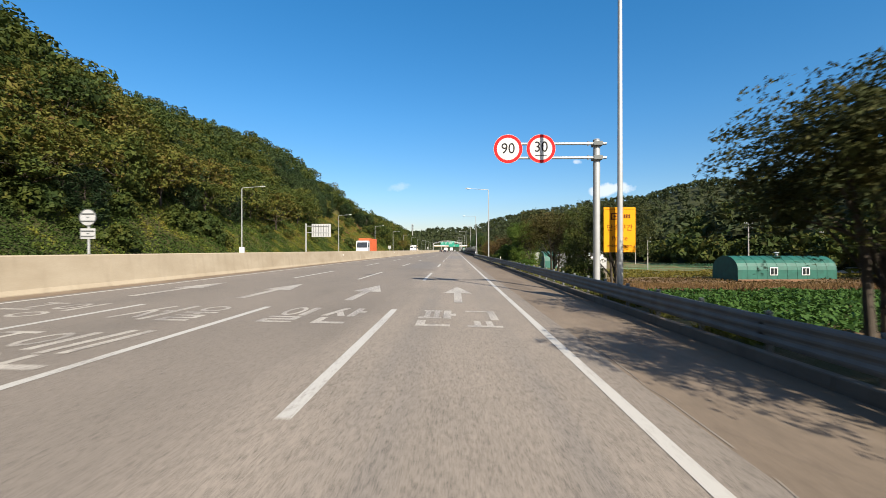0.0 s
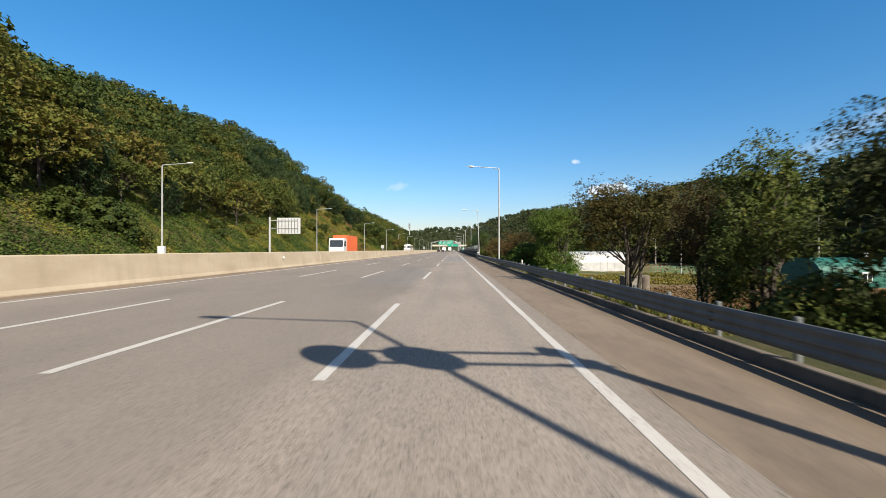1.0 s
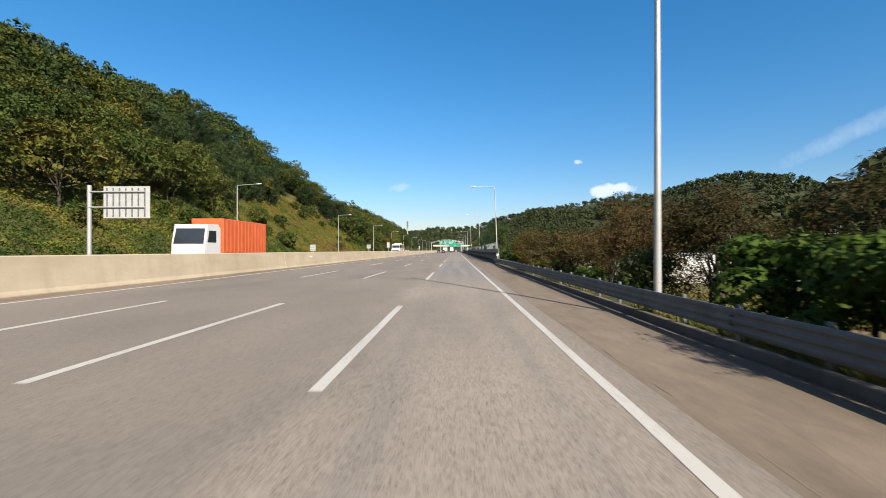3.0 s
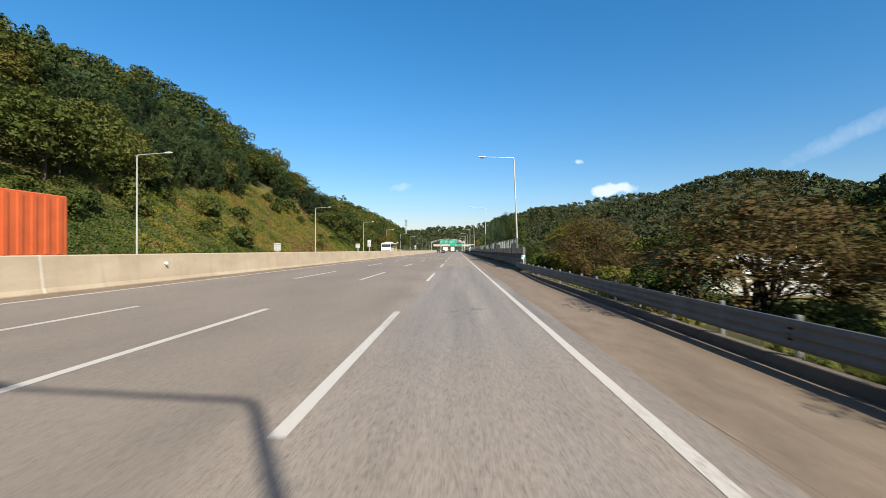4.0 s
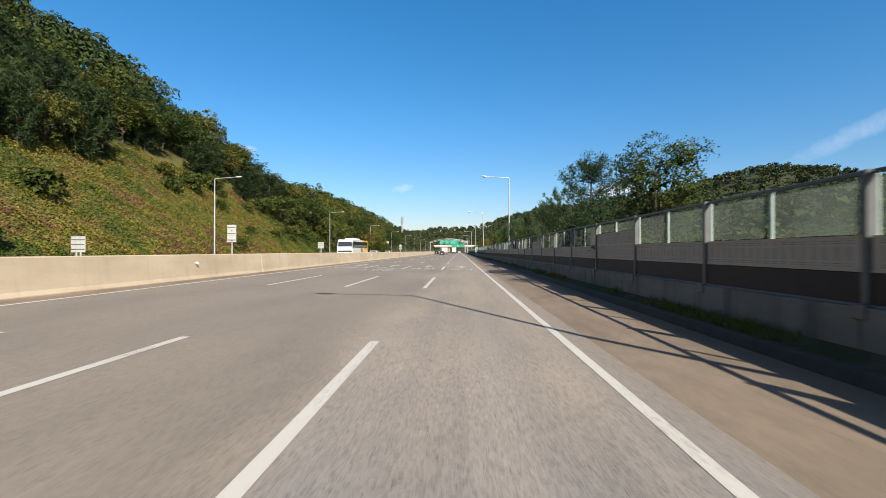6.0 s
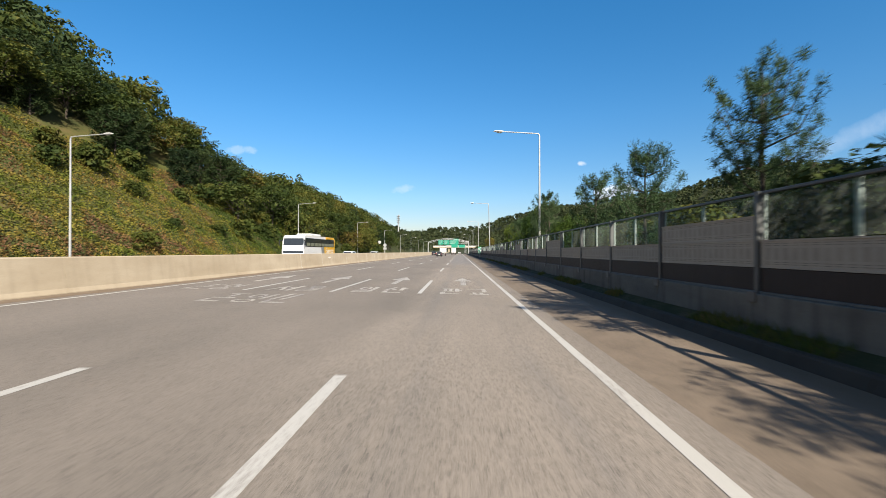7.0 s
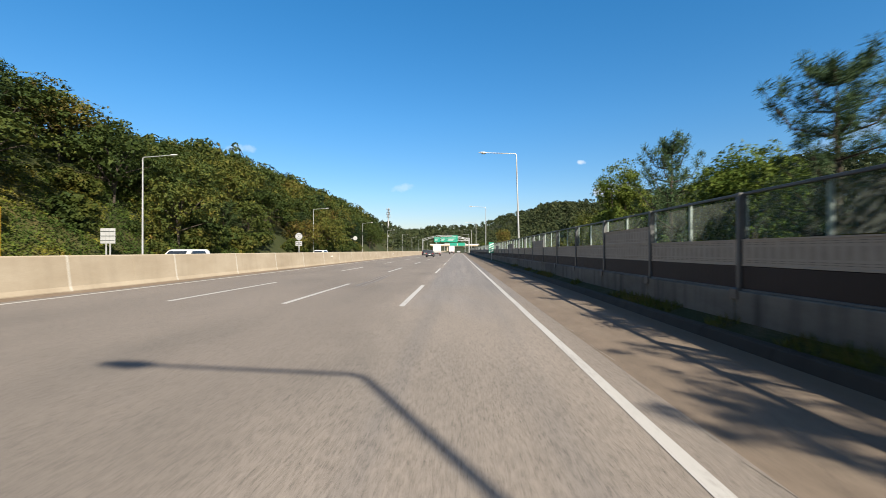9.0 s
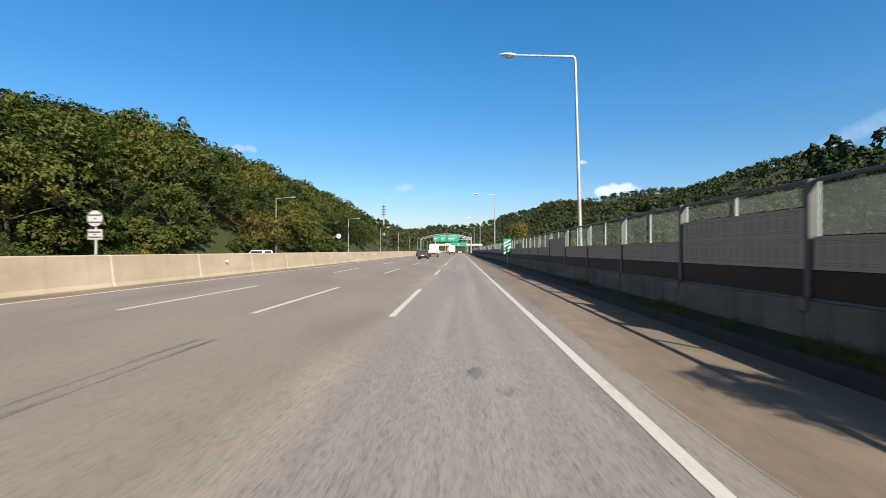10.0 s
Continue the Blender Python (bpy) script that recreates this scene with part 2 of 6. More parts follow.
def make_ground():
    """Soil, grass and litter, mixed by noise at several scales; ploughed soil and crops lie in strips on the flat land."""
    n = Nodes("soil_and_grass", 0.95, 0.0, 0.2)
    v = n.place()
    sep = n.node("ShaderNodeSeparateXYZ", Vector=v)
    big = n.noise(v, 0.07, 5.0, 0.6)
    mid = n.noise(v, 0.9, 5.0, 0.65)
    fine = n.noise(v, 9.0, 4.0, 0.7)
    f = n.math("ADD", n.math("MULTIPLY", big, 0.5), n.math("ADD", n.math("MULTIPLY", mid, 0.3), n.math("MULTIPLY", fine, 0.2)))
    grass = n.ramp(f, [(0.3, (0.016, 0.026, 0.009)), (0.48, (0.03, 0.038, 0.012)), (0.6, (0.064, 0.056, 0.022)), (0.75, (0.09, 0.064, 0.036))])
    strip = n.noise(n.place(0.015, 0.12, 0.), 1.0, 2.0, 0.5)
    soil = n.ramp(strip, [(0.36, (0.068, 0.075, 0.019)), (0.46, (0.15, 0.098, 0.056)), (0.54, (0.12, 0.098, 0.034)), (0.64, (0.053, 0.075, 0.017))])
    soil = n.mix(n.math("MULTIPLY", band(n, sep.outputs["Y"], 64.0, 88.0, 2.0), 0.9), soil, (0.17, 0.1, 0.055))
    flat = n.math("MULTIPLY", band(n, sep.outputs["X"], 13.0, 96.0, 3.0), 0.85)
    col = n.mix(flat, grass, n.mix(1.0, soil, n.ramp(fine, [(0.2, (0.7, 0.7, 0.7)), (0.8, (1.25, 1.25, 1.25))]), "MULTIPLY"))
    slope = n.math("MULTIPLY", n.math("MULTIPLY", band(n, sep.outputs["X"], -60.0, -33.5, 3.0), band(n, sep.outputs["Y"], 55.0, 240.0, 12.0)), 0.8)
    col = n.mix(slope, col, n.ramp(f, [(0.35, (0.04, 0.055, 0.014)), (0.5, (0.075, 0.08, 0.022)), (0.65, (0.13, 0.09, 0.04))]))
    # the far country is wooded
    wood = n.math("MAXIMUM", n.math("MULTIPLY", n.math("SUBTRACT", sep.outputs["Y"], 430.0), 0.05, True), n.math("MULTIPLY", n.math("SUBTRACT", sep.outputs["X"], 96.0), 0.1, True))
    col = n.mix(wood, col, n.ramp(mid, [(0.3, (0.018, 0.027, 0.011)), (0.7, (0.05, 0.053, 0.022))]))
    n.colour(col).bump(fine, 0.6, 0.05)
    return n.m


def make_verge():
    n = Nodes("verge_soil", 0.95, 0.0, 0.2)
    v = n.place()
    f = n.math("ADD", n.math("MULTIPLY", n.noise(v, 1.3, 4.0), 0.5), n.math("MULTIPLY", n.noise(v, 22.0, 5.0, 0.7), 0.5))
    n.colour(n.ramp(f, [(0.3, (0.02, 0.028, 0.01)), (0.5, (0.038, 0.041, 0.015)), (0.62, (0.083, 0.061, 0.036)), (0.75, (0.12, 0.09, 0.056))])).bump(f, 0.9, 0.04)
    return n.m


def make_glass():
    n = Nodes("dusty_clear_panel", 0.12, 0.0, 0.5)
    v = n.place()
    f = n.noise(v, 0.7, 3.0, 0.5)
    n.colour(n.ramp(f, [(0.3, (0.315, 0.352, 0.345)), (0.7, (0.413, 0.443, 0.427))]))
    tr = n.t.nodes.new("ShaderNodeBsdfTransparent")
    tr.inputs["Color"].default_value = (0.80, 0.87, 0.85, 1)
    dust = n.t.nodes.new("ShaderNodeBsdfTranslucent")
    dust.inputs["Color"].default_value = (0.6, 0.66, 0.62, 1)
    film = n.t.nodes.new("ShaderNodeMixShader")
    film.inputs[0].default_value = 0.6
    n.link(n.b.outputs[0], film.inputs[1])
    n.link(dust.outputs[0], film.inputs[2])
    mx = n.t.nodes.new("ShaderNodeMixShader")
    n.link(n.math("ADD", n.math("MULTIPLY", f, 0.12), 0.015), mx.inputs[0])
    n.link(tr.outputs[0], mx.inputs[1])
    n.link(film.outputs[0], mx.inputs[2])
    n.link(mx.outputs[0], n.t.nodes["Material Output"].inputs["Surface"])
    return n.m


def make_bark():
    n = Nodes("bark", 0.9, 0.0, 0.2)
    f = n.noise(n.place(6.0, 6.0, 1.2), 2.0, 5.0, 0.7)
    n.colour(n.ramp(f, [(0.3, (0.026, 0.021, 0.017)), (0.7, (0.09, 0.075, 0.061))])).bump(f, 0.7, 0.02)
    return n.m


M = {
    "asphalt": make_asphalt(),
    "shoulder": make_shoulder(),
    "line": make_line_paint("white_line_paint", (0.43, 0.415, 0.385), 0.38),
    "text": make_line_paint("worn_marking_paint", (0.43, 0.395, 0.345), 0.45),
    "barrier": make_concrete("barrier_concrete", (0.315, 0.259, 0.184), (0.405, 0.345, 0.259), 0.22),
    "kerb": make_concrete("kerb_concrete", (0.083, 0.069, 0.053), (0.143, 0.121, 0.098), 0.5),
    # the same kerb with the wall's shade put into its colour
    "kerbshade": make_concrete("shaded_kerb_concrete", (0.035, 0.027, 0.019), (0.056, 0.045, 0.033), 0.5),
    "wallbase": make_concrete("wall_base_concrete", (0.105, 0.098, 0.083), (0.20, 0.188, 0.16), 0.8),
    "joint": make_concrete("joint_mortar", (0.465, 0.435, 0.375), (0.555, 0.525, 0.465), 0.2),
    "steel": plain("galvanised_steel", (0.125, 0.136, 0.138), 0.65, 0.2, 0.3, 2.0, 0.3),
    "post": plain("painted_steel_post", (0.45, 0.465, 0.465), 0.4, 0.2, 0.2, 2.0),
    "polegrey": plain("weathered_pole", (0.375, 0.386, 0.39), 0.45, 0.35, 0.22, 1.5),
    "frame": plain("barrier_frame_steel", (0.105, 0.111, 0.114), 0.45, 0.4, 0.25, 3.0),
    "brown": plain("brown_absorber_panel", (0.020, 0.0115, 0.010), 0.6, 0.1, 0.3, 2.0),
    "grey": plain("grey_absorber_panel", (0.36, 0.315, 0.25), 0.65, 0.0, 0.15, 2.0),
    "slot": plain("panel_slot_dark", (0.2, 0.174, 0.14), 0.7, 0.0, 0.2, 4.0),
    "perforated": plain("perforated_panel_field", (0.308, 0.27, 0.214), 0.7, 0.0, 0.2, 4.0),
    "glass": make_glass(),
    "white": plain("white_paint", (0.585, 0.585, 0.57), 0.45, 0.0, 0.12, 2.0),
    "signwhite": plain("sign_white", (0.495, 0.495, 0.488), 0.8, 0.0, 0.1, 3.0, 0.15),
    "signback": plain("sign_back_aluminium", (0.45, 0.458, 0.465), 0.45, 0.3, 0.15, 2.0),
    "red": plain("sign_red", (0.45, 0.015, 0.017), 0.8, 0.0, 0.08, 4.0, 0.15),
    "black": plain("black_paint", (0.015, 0.015, 0.017), 0.8, 0.0, 0.2, 4.0, 0.15),
    "yellow": plain("sign_yellow", (0.615, 0.255, 0.006), 0.8, 0.0, 0.08, 4.0, 0.15),
    "darkbrown": plain("sign_dark_brown", (0.068, 0.019, 0.007), 0.8, 0.0, 0.15, 4.0, 0.15),
    "signgreen": plain("sign_green", (0.007, 0.225, 0.15), 0.4, 0.0, 0.1, 3.0),
    "signblue": plain("sign_blue", (0.015, 0.12, 0.375), 0.4, 0.0, 0.1, 3.0),
    "tarp": plain("green_tarpaulin", (0.009, 0.086, 0.064), 0.55, 0.0, 0.35, 1.2),
    "film": plain("white_greenhouse_film", (0.342, 0.347, 0.342), 0.35, 0.0, 0.25, 0.9),
    "rust": plain("rusty_brown_sheet", (0.15, 0.079, 0.041), 0.8, 0.0, 0.4, 2.0),
    "mesh": plain("green_fence_wire", (0.038, 0.188, 0.09), 0.5, 0.1, 0.2, 3.0),
    "wood": plain("grey_utility_pole", (0.315, 0.3, 0.277), 0.85, 0.0, 0.3, 2.0),
    "rubber": plain("black_rubber", (0.02, 0.02, 0.021), 0.85, 0.0, 0.2, 5.0),
    "darkglass": plain("dark_vehicle_glass", (0.02, 0.024, 0.028), 0.08, 0.0, 0.1, 2.0, 0.8),
    "carblack": plain("black_car_paint", (0.02, 0.021, 0.024), 0.22, 0.1, 0.15, 2.0),
    "cargrey": plain("dark_grey_car_paint", (0.053, 0.054, 0.06), 0.25, 0.2, 0.15, 2.0),
    "carwhite": plain("white_car_paint", (0.562, 0.57, 0.578), 0.25, 0.0, 0.08, 2.0),
    "carorange": plain("orange_container_paint", (0.465, 0.098, 0.03), 0.5, 0.0, 0.2, 1.5),
    "busyellow": plain("yellow_coach_paint", (0.562, 0.315, 0.022), 0.3, 0.0, 0.1, 2.0),
    "paneglass": plain("tinted_lower_pane", (0.16, 0.17, 0.13), 0.15, 0.0, 0.15, 2.0, 0.6),
    "stripegrey": plain("grey_coach_paint", (0.19, 0.2, 0.2), 0.35, 0.0, 0.1, 2.0),
    "lamp_red": plain("red_tail_lamp", (0.338, 0.007, 0.007), 0.25, 0.0, 0.1, 5.0),
    "lampglass": plain("lamp_lens", (0.45, 0.465, 0.45), 0.15, 0.0, 0.1, 5.0),
    "bark": make_bark(),
    "ground": make_ground(),
    "verge": make_verge(),
    "leaf": make_leaf("broad_leaves", [(0.2, (0.017, 0.030, 0.009)), (0.4, (0.036, 0.056, 0.012)), (0.56, (0.062, 0.078, 0.016)), (0.68, (0.102, 0.102, 0.019)), (0.78, (0.104, 0.082, 0.019)), (0.88, (0.097, 0.056, 0.021))]),
    "leafwoods": make_leaf("woodland_leaves", [(0.2, (0.011, 0.023, 0.006)), (0.4, (0.025, 0.042, 0.010)), (0.56, (0.047, 0.061, 0.011)), (0.68, (0.083, 0.080, 0.016)), (0.8, (0.099, 0.070, 0.018))], 0.22, 0.55, False),
    "leafbright": make_leaf("fresh_green_leaves", [(0.2, (0.022, 0.045, 0.008)), (0.48, (0.05, 0.09, 0.014)), (0.7, (0.1, 0.135, 0.022)), (0.9, (0.15, 0.14, 0.03))], 0.3),
    "leafbrown": make_leaf("autumn_leaves", [(0.2, (0.024, 0.022, 0.008)), (0.42, (0.048, 0.037, 0.012)), (0.62, (0.08, 0.048, 0.017)), (0.82, (0.06, 0.054, 0.016))]),
    "leafdark": make_leaf("dark_olive_leaves", [(0.2, (0.016, 0.022, 0.008)), (0.45, (0.032, 0.04, 0.011)), (0.65, (0.058, 0.054, 0.014)), (0.85, (0.078, 0.05, 0.018))]),
    "leafolive": make_leaf("olive_yellow_leaves", [(0.2, (0.038, 0.045, 0.009)), (0.45, (0.083, 0.083, 0.014)), (0.65, (0.134, 0.115, 0.019)), (0.85, (0.109, 0.076, 0.019))], 0.28),
    "needle": make_leaf("pine_needles", [(0.2, (0.010, 0.021, 0.009)), (0.5, (0.020, 0.038, 0.013)), (0.8, (0.042, 0.060, 0.019))], 0.15),
    "pineopen": make_leaf("young_pine_needles", [(0.2, (0.022, 0.045, 0.021)), (0.5, (0.046, 0.08, 0.033)), (0.8, (0.085, 0.12, 0.046))], 0.25),
    "vine": make_leaf("slope_vines", [(0.2, (0.036, 0.062, 0.012)), (0.36, (0.07, 0.098, 0.016)), (0.5, (0.13, 0.132, 0.021)), (0.62, (0.18, 0.148, 0.028)), (0.74, (0.17, 0.106, 0.039)), (0.84, (0.136, 0.073, 0.043))], 0.22, 0.6, False, (140.0, 250.0), 1.9),
    # aerial haze over the far woods is mixed into these leaf colours
    "leafhaze": make_leaf("hazed_leaves", [(0.2, (0.018, 0.03, 0.014)), (0.45, (0.032, 0.046, 0.019)), (0.65, (0.052, 0.06, 0.024)), (0.85, (0.075, 0.062, 0.028))], 0.15, 0.7, False),
    "grass": make_leaf("verge_grass", [(0.25, (0.03, 0.056, 0.011)), (0.5, (0.06, 0.09, 0.017)), (0.7, (0.12, 0.112, 0.03)), (0.85, (0.15, 0.112, 0.053))], 0.2),
    "reed": make_leaf("dry_reeds", [(0.25, (0.06, 0.036, 0.014)), (0.5, (0.11, 0.062, 0.024)), (0.75, (0.14, 0.085, 0.035))], 0.2),
    "crop": make_leaf("crop_leaves", [(0.25, (0.022, 0.056, 0.011)), (0.55, (0.045, 0.094, 0.017)), (0.85, (0.075, 0.112, 0.022))], 0.2),
    "silt": make_concrete("brown_gutter_silt", (0.115, 0.083, 0.056), (0.2, 0.152, 0.108), 0.3),
    "skid": make_line_paint("tyre_rubber_mark", (0.056, 0.053, 0.05), 0.47),
}

# ---- mesh helpers ----
class Shape:
    """Collects the faces of one mesh."""

    def __init__(self):
        self.v, self.f = [], []

    def add(self, verts, faces):
        o = len(self.v)
        self.v += [tuple(p) for p in verts]
        self.f += [tuple(i + o for i in q) for q in faces]
        return self

    def box(self, lo, hi, bev=0.0):
        if bev <= 0:
            x0, y0, z0 = lo
            x1, y1, z1 = hi
            return self.add([(x0, y0, z0), (x1, y0, z0), (x1, y1, z0), (x0, y1, z0), (x0, y0, z1), (x1, y0, z1), (x1, y1, z1), (x0, y1, z1)],
                            [(3, 2, 1, 0), (4, 5, 6, 7), (0, 1, 5, 4), (1, 2, 6, 5), (2, 3, 7, 6), (3, 0, 4, 7)])
        verts, at = [], {}
        for s in [(a, b, c) for a in (0, 1) for b in (0, 1) for c in (0, 1)]:
            for ax in range(3):
                p = []
                for k in range(3):
                    edge = (lo, hi)[s[k]][k]
                    p.append(edge if k == ax else edge + (bev, -bev)[s[k]])
                at[s, ax] = len(verts)
                verts.append(p)
        faces = []
        for ax in range(3):
            b, c = (ax + 1) % 3, (ax + 2) % 3
            for s in (0, 1):
                q = []
                for i, j in ((0, 0), (1, 0), (1, 1), (0, 1)):
                    k = [0, 0, 0]
                    k[ax], k[b], k[c] = s, i, j
                    q.append(at[tuple(k), ax])
                faces.append(tuple(q) if s else tuple(q[::-1]))
            for i in (0, 1):
                for j in (0, 1):
                    k0, k1 = [0, 0, 0], [0, 0, 0]
                    k0[b], k0[c], k1[b], k1[c], k1[ax] = i, j, i, j, 1
                    k0, k1 = tuple(k0), tuple(k1)
                    q = (at[k0, b], at[k1, b], at[k1, c], at[k0, c])
                    faces.append(q if (i != j) else q[::-1])
        for s in [(a, b, c) for a in (0, 1) for b in (0, 1) for c in (0, 1)]:
            q = (at[s, 0], at[s, 1], at[s, 2])
            faces.append(q if sum(s) % 2 else q[::-1])
        return self.add(verts, faces)

    def tube(self, pts, radii, n=12, cap=True):
        """A round bar along points."""
        pts = [Vector(p) for p in pts]
        rings = []
        for i, p in enumerate(pts):
            d = (pts[min(i + 1, len(pts) - 1)] - pts[max(i - 1, 0)]).normalized()
            a = d.orthogonal().normalized() if i == 0 else (last - d * last.dot(d)).normalized()
            last = a
            b = d.cross(a)
            r = radii[i] if isinstance(radii, (list, tuple)) else radii
            rings.append([p + (a * math.cos(2 * math.pi * k / n) + b * math.sin(2 * math.pi * k / n)) * r for k in range(n)])
        faces = [(i * n + k, i * n + (k + 1) % n, (i + 1) * n + (k + 1) % n, (i + 1) * n + k) for i in range(len(pts) - 1) for k in range(n)]
        if cap:
            faces += [tuple(range(n))[::-1], tuple((len(pts) - 1) * n + k for k in range(n))]
        return self.add([q for r in rings for q in r], faces)

    def extrude_y(self, profile, y0, y1, closed=True, caps=True):
        """A profile of (x, z) drawn along y."""
        n = len(profile)
        verts = [(x, y0, z) for x, z in profile] + [(x, y1, z) for x, z in profile]
        last = n if closed else n - 1
        faces = [(k, (k + 1) % n, n + (k + 1) % n, n + k) for k in range(last)]
        if caps and closed:
            faces += [tuple(range(n))[::-1], tuple(range(n, 2 * n))]
        return self.add(verts, faces)

    def extrude_x(self, profile, x0, x1):
        """A profile of (y, z) drawn along x."""
        n = len(profile)
        verts = [(x0, y, z) for y, z in profile] + [(x1, y, z) for y, z in profile]
        faces = [(k, n + k, n + (k + 1) % n, (k + 1) % n) for k in range(n)]
        faces += [tuple(range(n)), tuple(range(n, 2 * n))[::-1]]
        return self.add(verts, faces)

    def disc_y(self, cx, cz, r, y0, y1, n=32, inner=0.0):
        """A disc or ring standing across the road, from y0 to y1."""
        c = [(math.cos(2 * math.pi * k / n), math.sin(2 * math.pi * k / n)) for k in range(n)]
        if inner <= 0:
            return self.extrude_y([(cx + r * a, cz + r * b) for a, b in c], y0, y1)
        v = [(cx + q * a, y, cz + q * b) for y in (y0, y1) for q in (inner, r) for a, b in c]
        f = []
        for k in range(n):
            j = (k + 1) % n
            f += [(k, n + k, n + j, j), (2 * n + k, 2 * n + j, 3 * n + j, 3 * n + k), (n + k, 3 * n + k, 3 * n + j, n + j), (k, j, 2 * n + j, 2 * n + k)]
        return self.add(v, f)

    def mesh(self, name, material, smooth=False):
        me = bpy.data.meshes.new(name)
        me.from_pydata(self.v, [], self.f)
        bm = bmesh.new()
        bm.from_mesh(me)
        bmesh.ops.recalc_face_normals(bm, faces=bm.faces)
        bm.to_mesh(me)
        bm.free()
        me.materials.append(material)
        if smooth:
            me.polygons.foreach_set("use_smooth", [True] * len(me.polygons))
            me.set_sharp_from_angle(angle=radians(40))
        return me


def mesh_np(name, verts, faces, material):
    """A mesh from arrays of triangles or quads."""
    me = bpy.data.meshes.new(name)
    nv, nf, k = len(verts), len(faces), faces.shape[1]
    me.vertices.add(nv)
    me.vertices.foreach_set("co", np.asarray(verts, np.float32).ravel())
    me.loops.add(nf * k)
    me.loops.foreach_set("vertex_index", np.asarray(faces, np.int32).ravel())
    me.polygons.add(nf)
    me.polygons.foreach_set("loop_start", np.arange(0, nf * k, k, dtype=np.int32))
    me.update(calc_edges=True)
    me.materials.append(material)
    return me


def part(name, shape, material, parent, label="", smooth=False):
    """One mesh under a thing or under a part; shape is a Shape or a ready mesh."""
    me = shape if isinstance(shape, bpy.types.Mesh) else shape.mesh(name, M[material], smooth)
    ob = new(name, me)
    ob.parent = parent
    return tagged(ob, label) if label else ob


def thing(name, x, y, z, label, category, group="", kind="", turn=0.0):
    ob = new(name)
    ob.matrix_basis = pose(x, y, z, 0, 0, turn)
    ob.empty_display_size = 0.2
    return tagged(ob, label, category, group, kind)


def structure(name, shape, material, label, category="", smooth=False):
    me = shape if isinstance(shape, bpy.types.Mesh) else shape.mesh(name, M[material], smooth)
    return tagged(new(name, me), label, category or name, "", "structure")


def rz(x):
    """Height of the carriageway: it falls to the outside."""
    return -0.0172 * x


Y0, Y1 = -40.0, 1000.0
EDGE, LANE, LEFT = 1.79, 3.6, -12.72
BAR = -13.75
KERB, KERB1 = 4.6, 4.86

# ---- terrain ----
CREST_Y = np.array([-60, 60, 84, 110, 135, 160, 178, 200, 212, 224, 233, 239, 249, 262, 300, 400, 600, 900, 1400.0])
CREST_Z = np.array([52.0, 54.3, 47.2, 37.0, 43.0, 54.7, 69.5, 54.8, 60.7, 61.8, 57.5, 33.2, 14.7, 10.5, 21.5, 19.6, 23.5, 16.0, 10.0])


def bump_np(x, y):
    """Gentle unevenness, the same everywhere it is asked for."""
    return (np.sin(x * 0.23 + 1.3) * np.cos(y * 0.19) + 0.6 * np.sin(x * 0.61 + y * 0.37) + 0.35 * np.sin(y * 1.07 - x * 0.83))


def ground_z(x, y):
    x, y = np.asarray(x, float), np.asarray(y, float)
    road = -0.0172 * x - 0.2
    opposite = 0.16 + (x + 14.6) * 0.0172
    z = np.where(x < -14.4, opposite, road)
    # the wooded hill beside the opposite carriageway
    d = np.maximum(0.0, -34.0 - x)
    crest = np.interp(y, CREST_Y, CREST_Z)
    rise = d * np.interp(y, [44, 64, 88, 112, 138, 155, 215, 240], [0.97, 1.04, 0.844, 0.76, 0.94, 0.744, 1.009, 1.089])
    hill = crest * (1 - np.exp(-(rise / crest) - 0.55 * (rise / crest) ** 3))
    back = np.maximum(0.0, -125.0 - x)
    hill = hill - back * 0.05
    z = z + np.where(d > 0, hill + 0.35 * bump_np(x, y) * np.minimum(1.0, d / 6.0), 0.0)
    # the embankment, the fields and the hills beyond them
    e = np.clip((x - 6.6) / 7.5, 0.0, 1.0)
    e = e * e * (3 - 2 * e)
    low = -3.9 + 0.18 * bump_np(x, y)
    z = z * (1 - e) + low * e
    f = np.maximum(0.0, x - 96.0)
    ridge = np.interp(y, [-40, 60, 135, 186, 205, 216, 250, 300, 420, 700], [16, 27, 31, 30, 24, 20, 18, 14, 10, 8]) * (1 - np.exp(-f / 24.0)) * np.exp(-np.maximum(0.0, f - 60.0) / 260.0)
    z = z + np.where(f > 0, ridge * (1 + 0.12 * bump_np(x * 0.1, y * 0.08)), 0.0)
    for cx, cy, h, sx, sy in HILLS:
        z = z + h * np.exp(-((x - cx) / sx) ** 2 - ((y - cy) / sy) ** 2)
    return z


HILLS = [(440, 790, 112, 190, 260), (190, 1120, 72, 90, 260), (330, 420, 12, 130, 150), (330, 1650, 100, 500, 260), (-260, 1250, 30, 180, 320), (700, 1500, 120, 350, 400)]

gx = np.unique(np.concatenate([[-4200, -2500, -1500, -900], np.linspace(-600, -130, 22), np.linspace(-125, -34, 58), [-33, -28, -22, -15], [-14.5, -14.3, -7, 0, 4, 6.6],
                               np.linspace(7, 16, 16), np.linspace(18, 110, 40), np.linspace(115, 900, 70), [1200, 1800, 2800, 4300]]))
gy = np.unique(np.concatenate([[-1500, -600, -200], np.linspace(-80, 420, 200), np.linspace(428, 1000, 70), np.linspace(1020, 2200, 50), [2600, 3300, 4300]]))
GX, GY = np.meshgrid(gx, gy)
GZ = ground_z(GX, GY)
nxg, nyg = len(gx), len(gy)
idx = np.arange(nxg * nyg).reshape(nyg, nxg)
quads = np.stack([idx[:-1, :-1], idx[:-1, 1:], idx[1:, 1:], idx[1:, :-1]], -1).reshape(-1, 4)
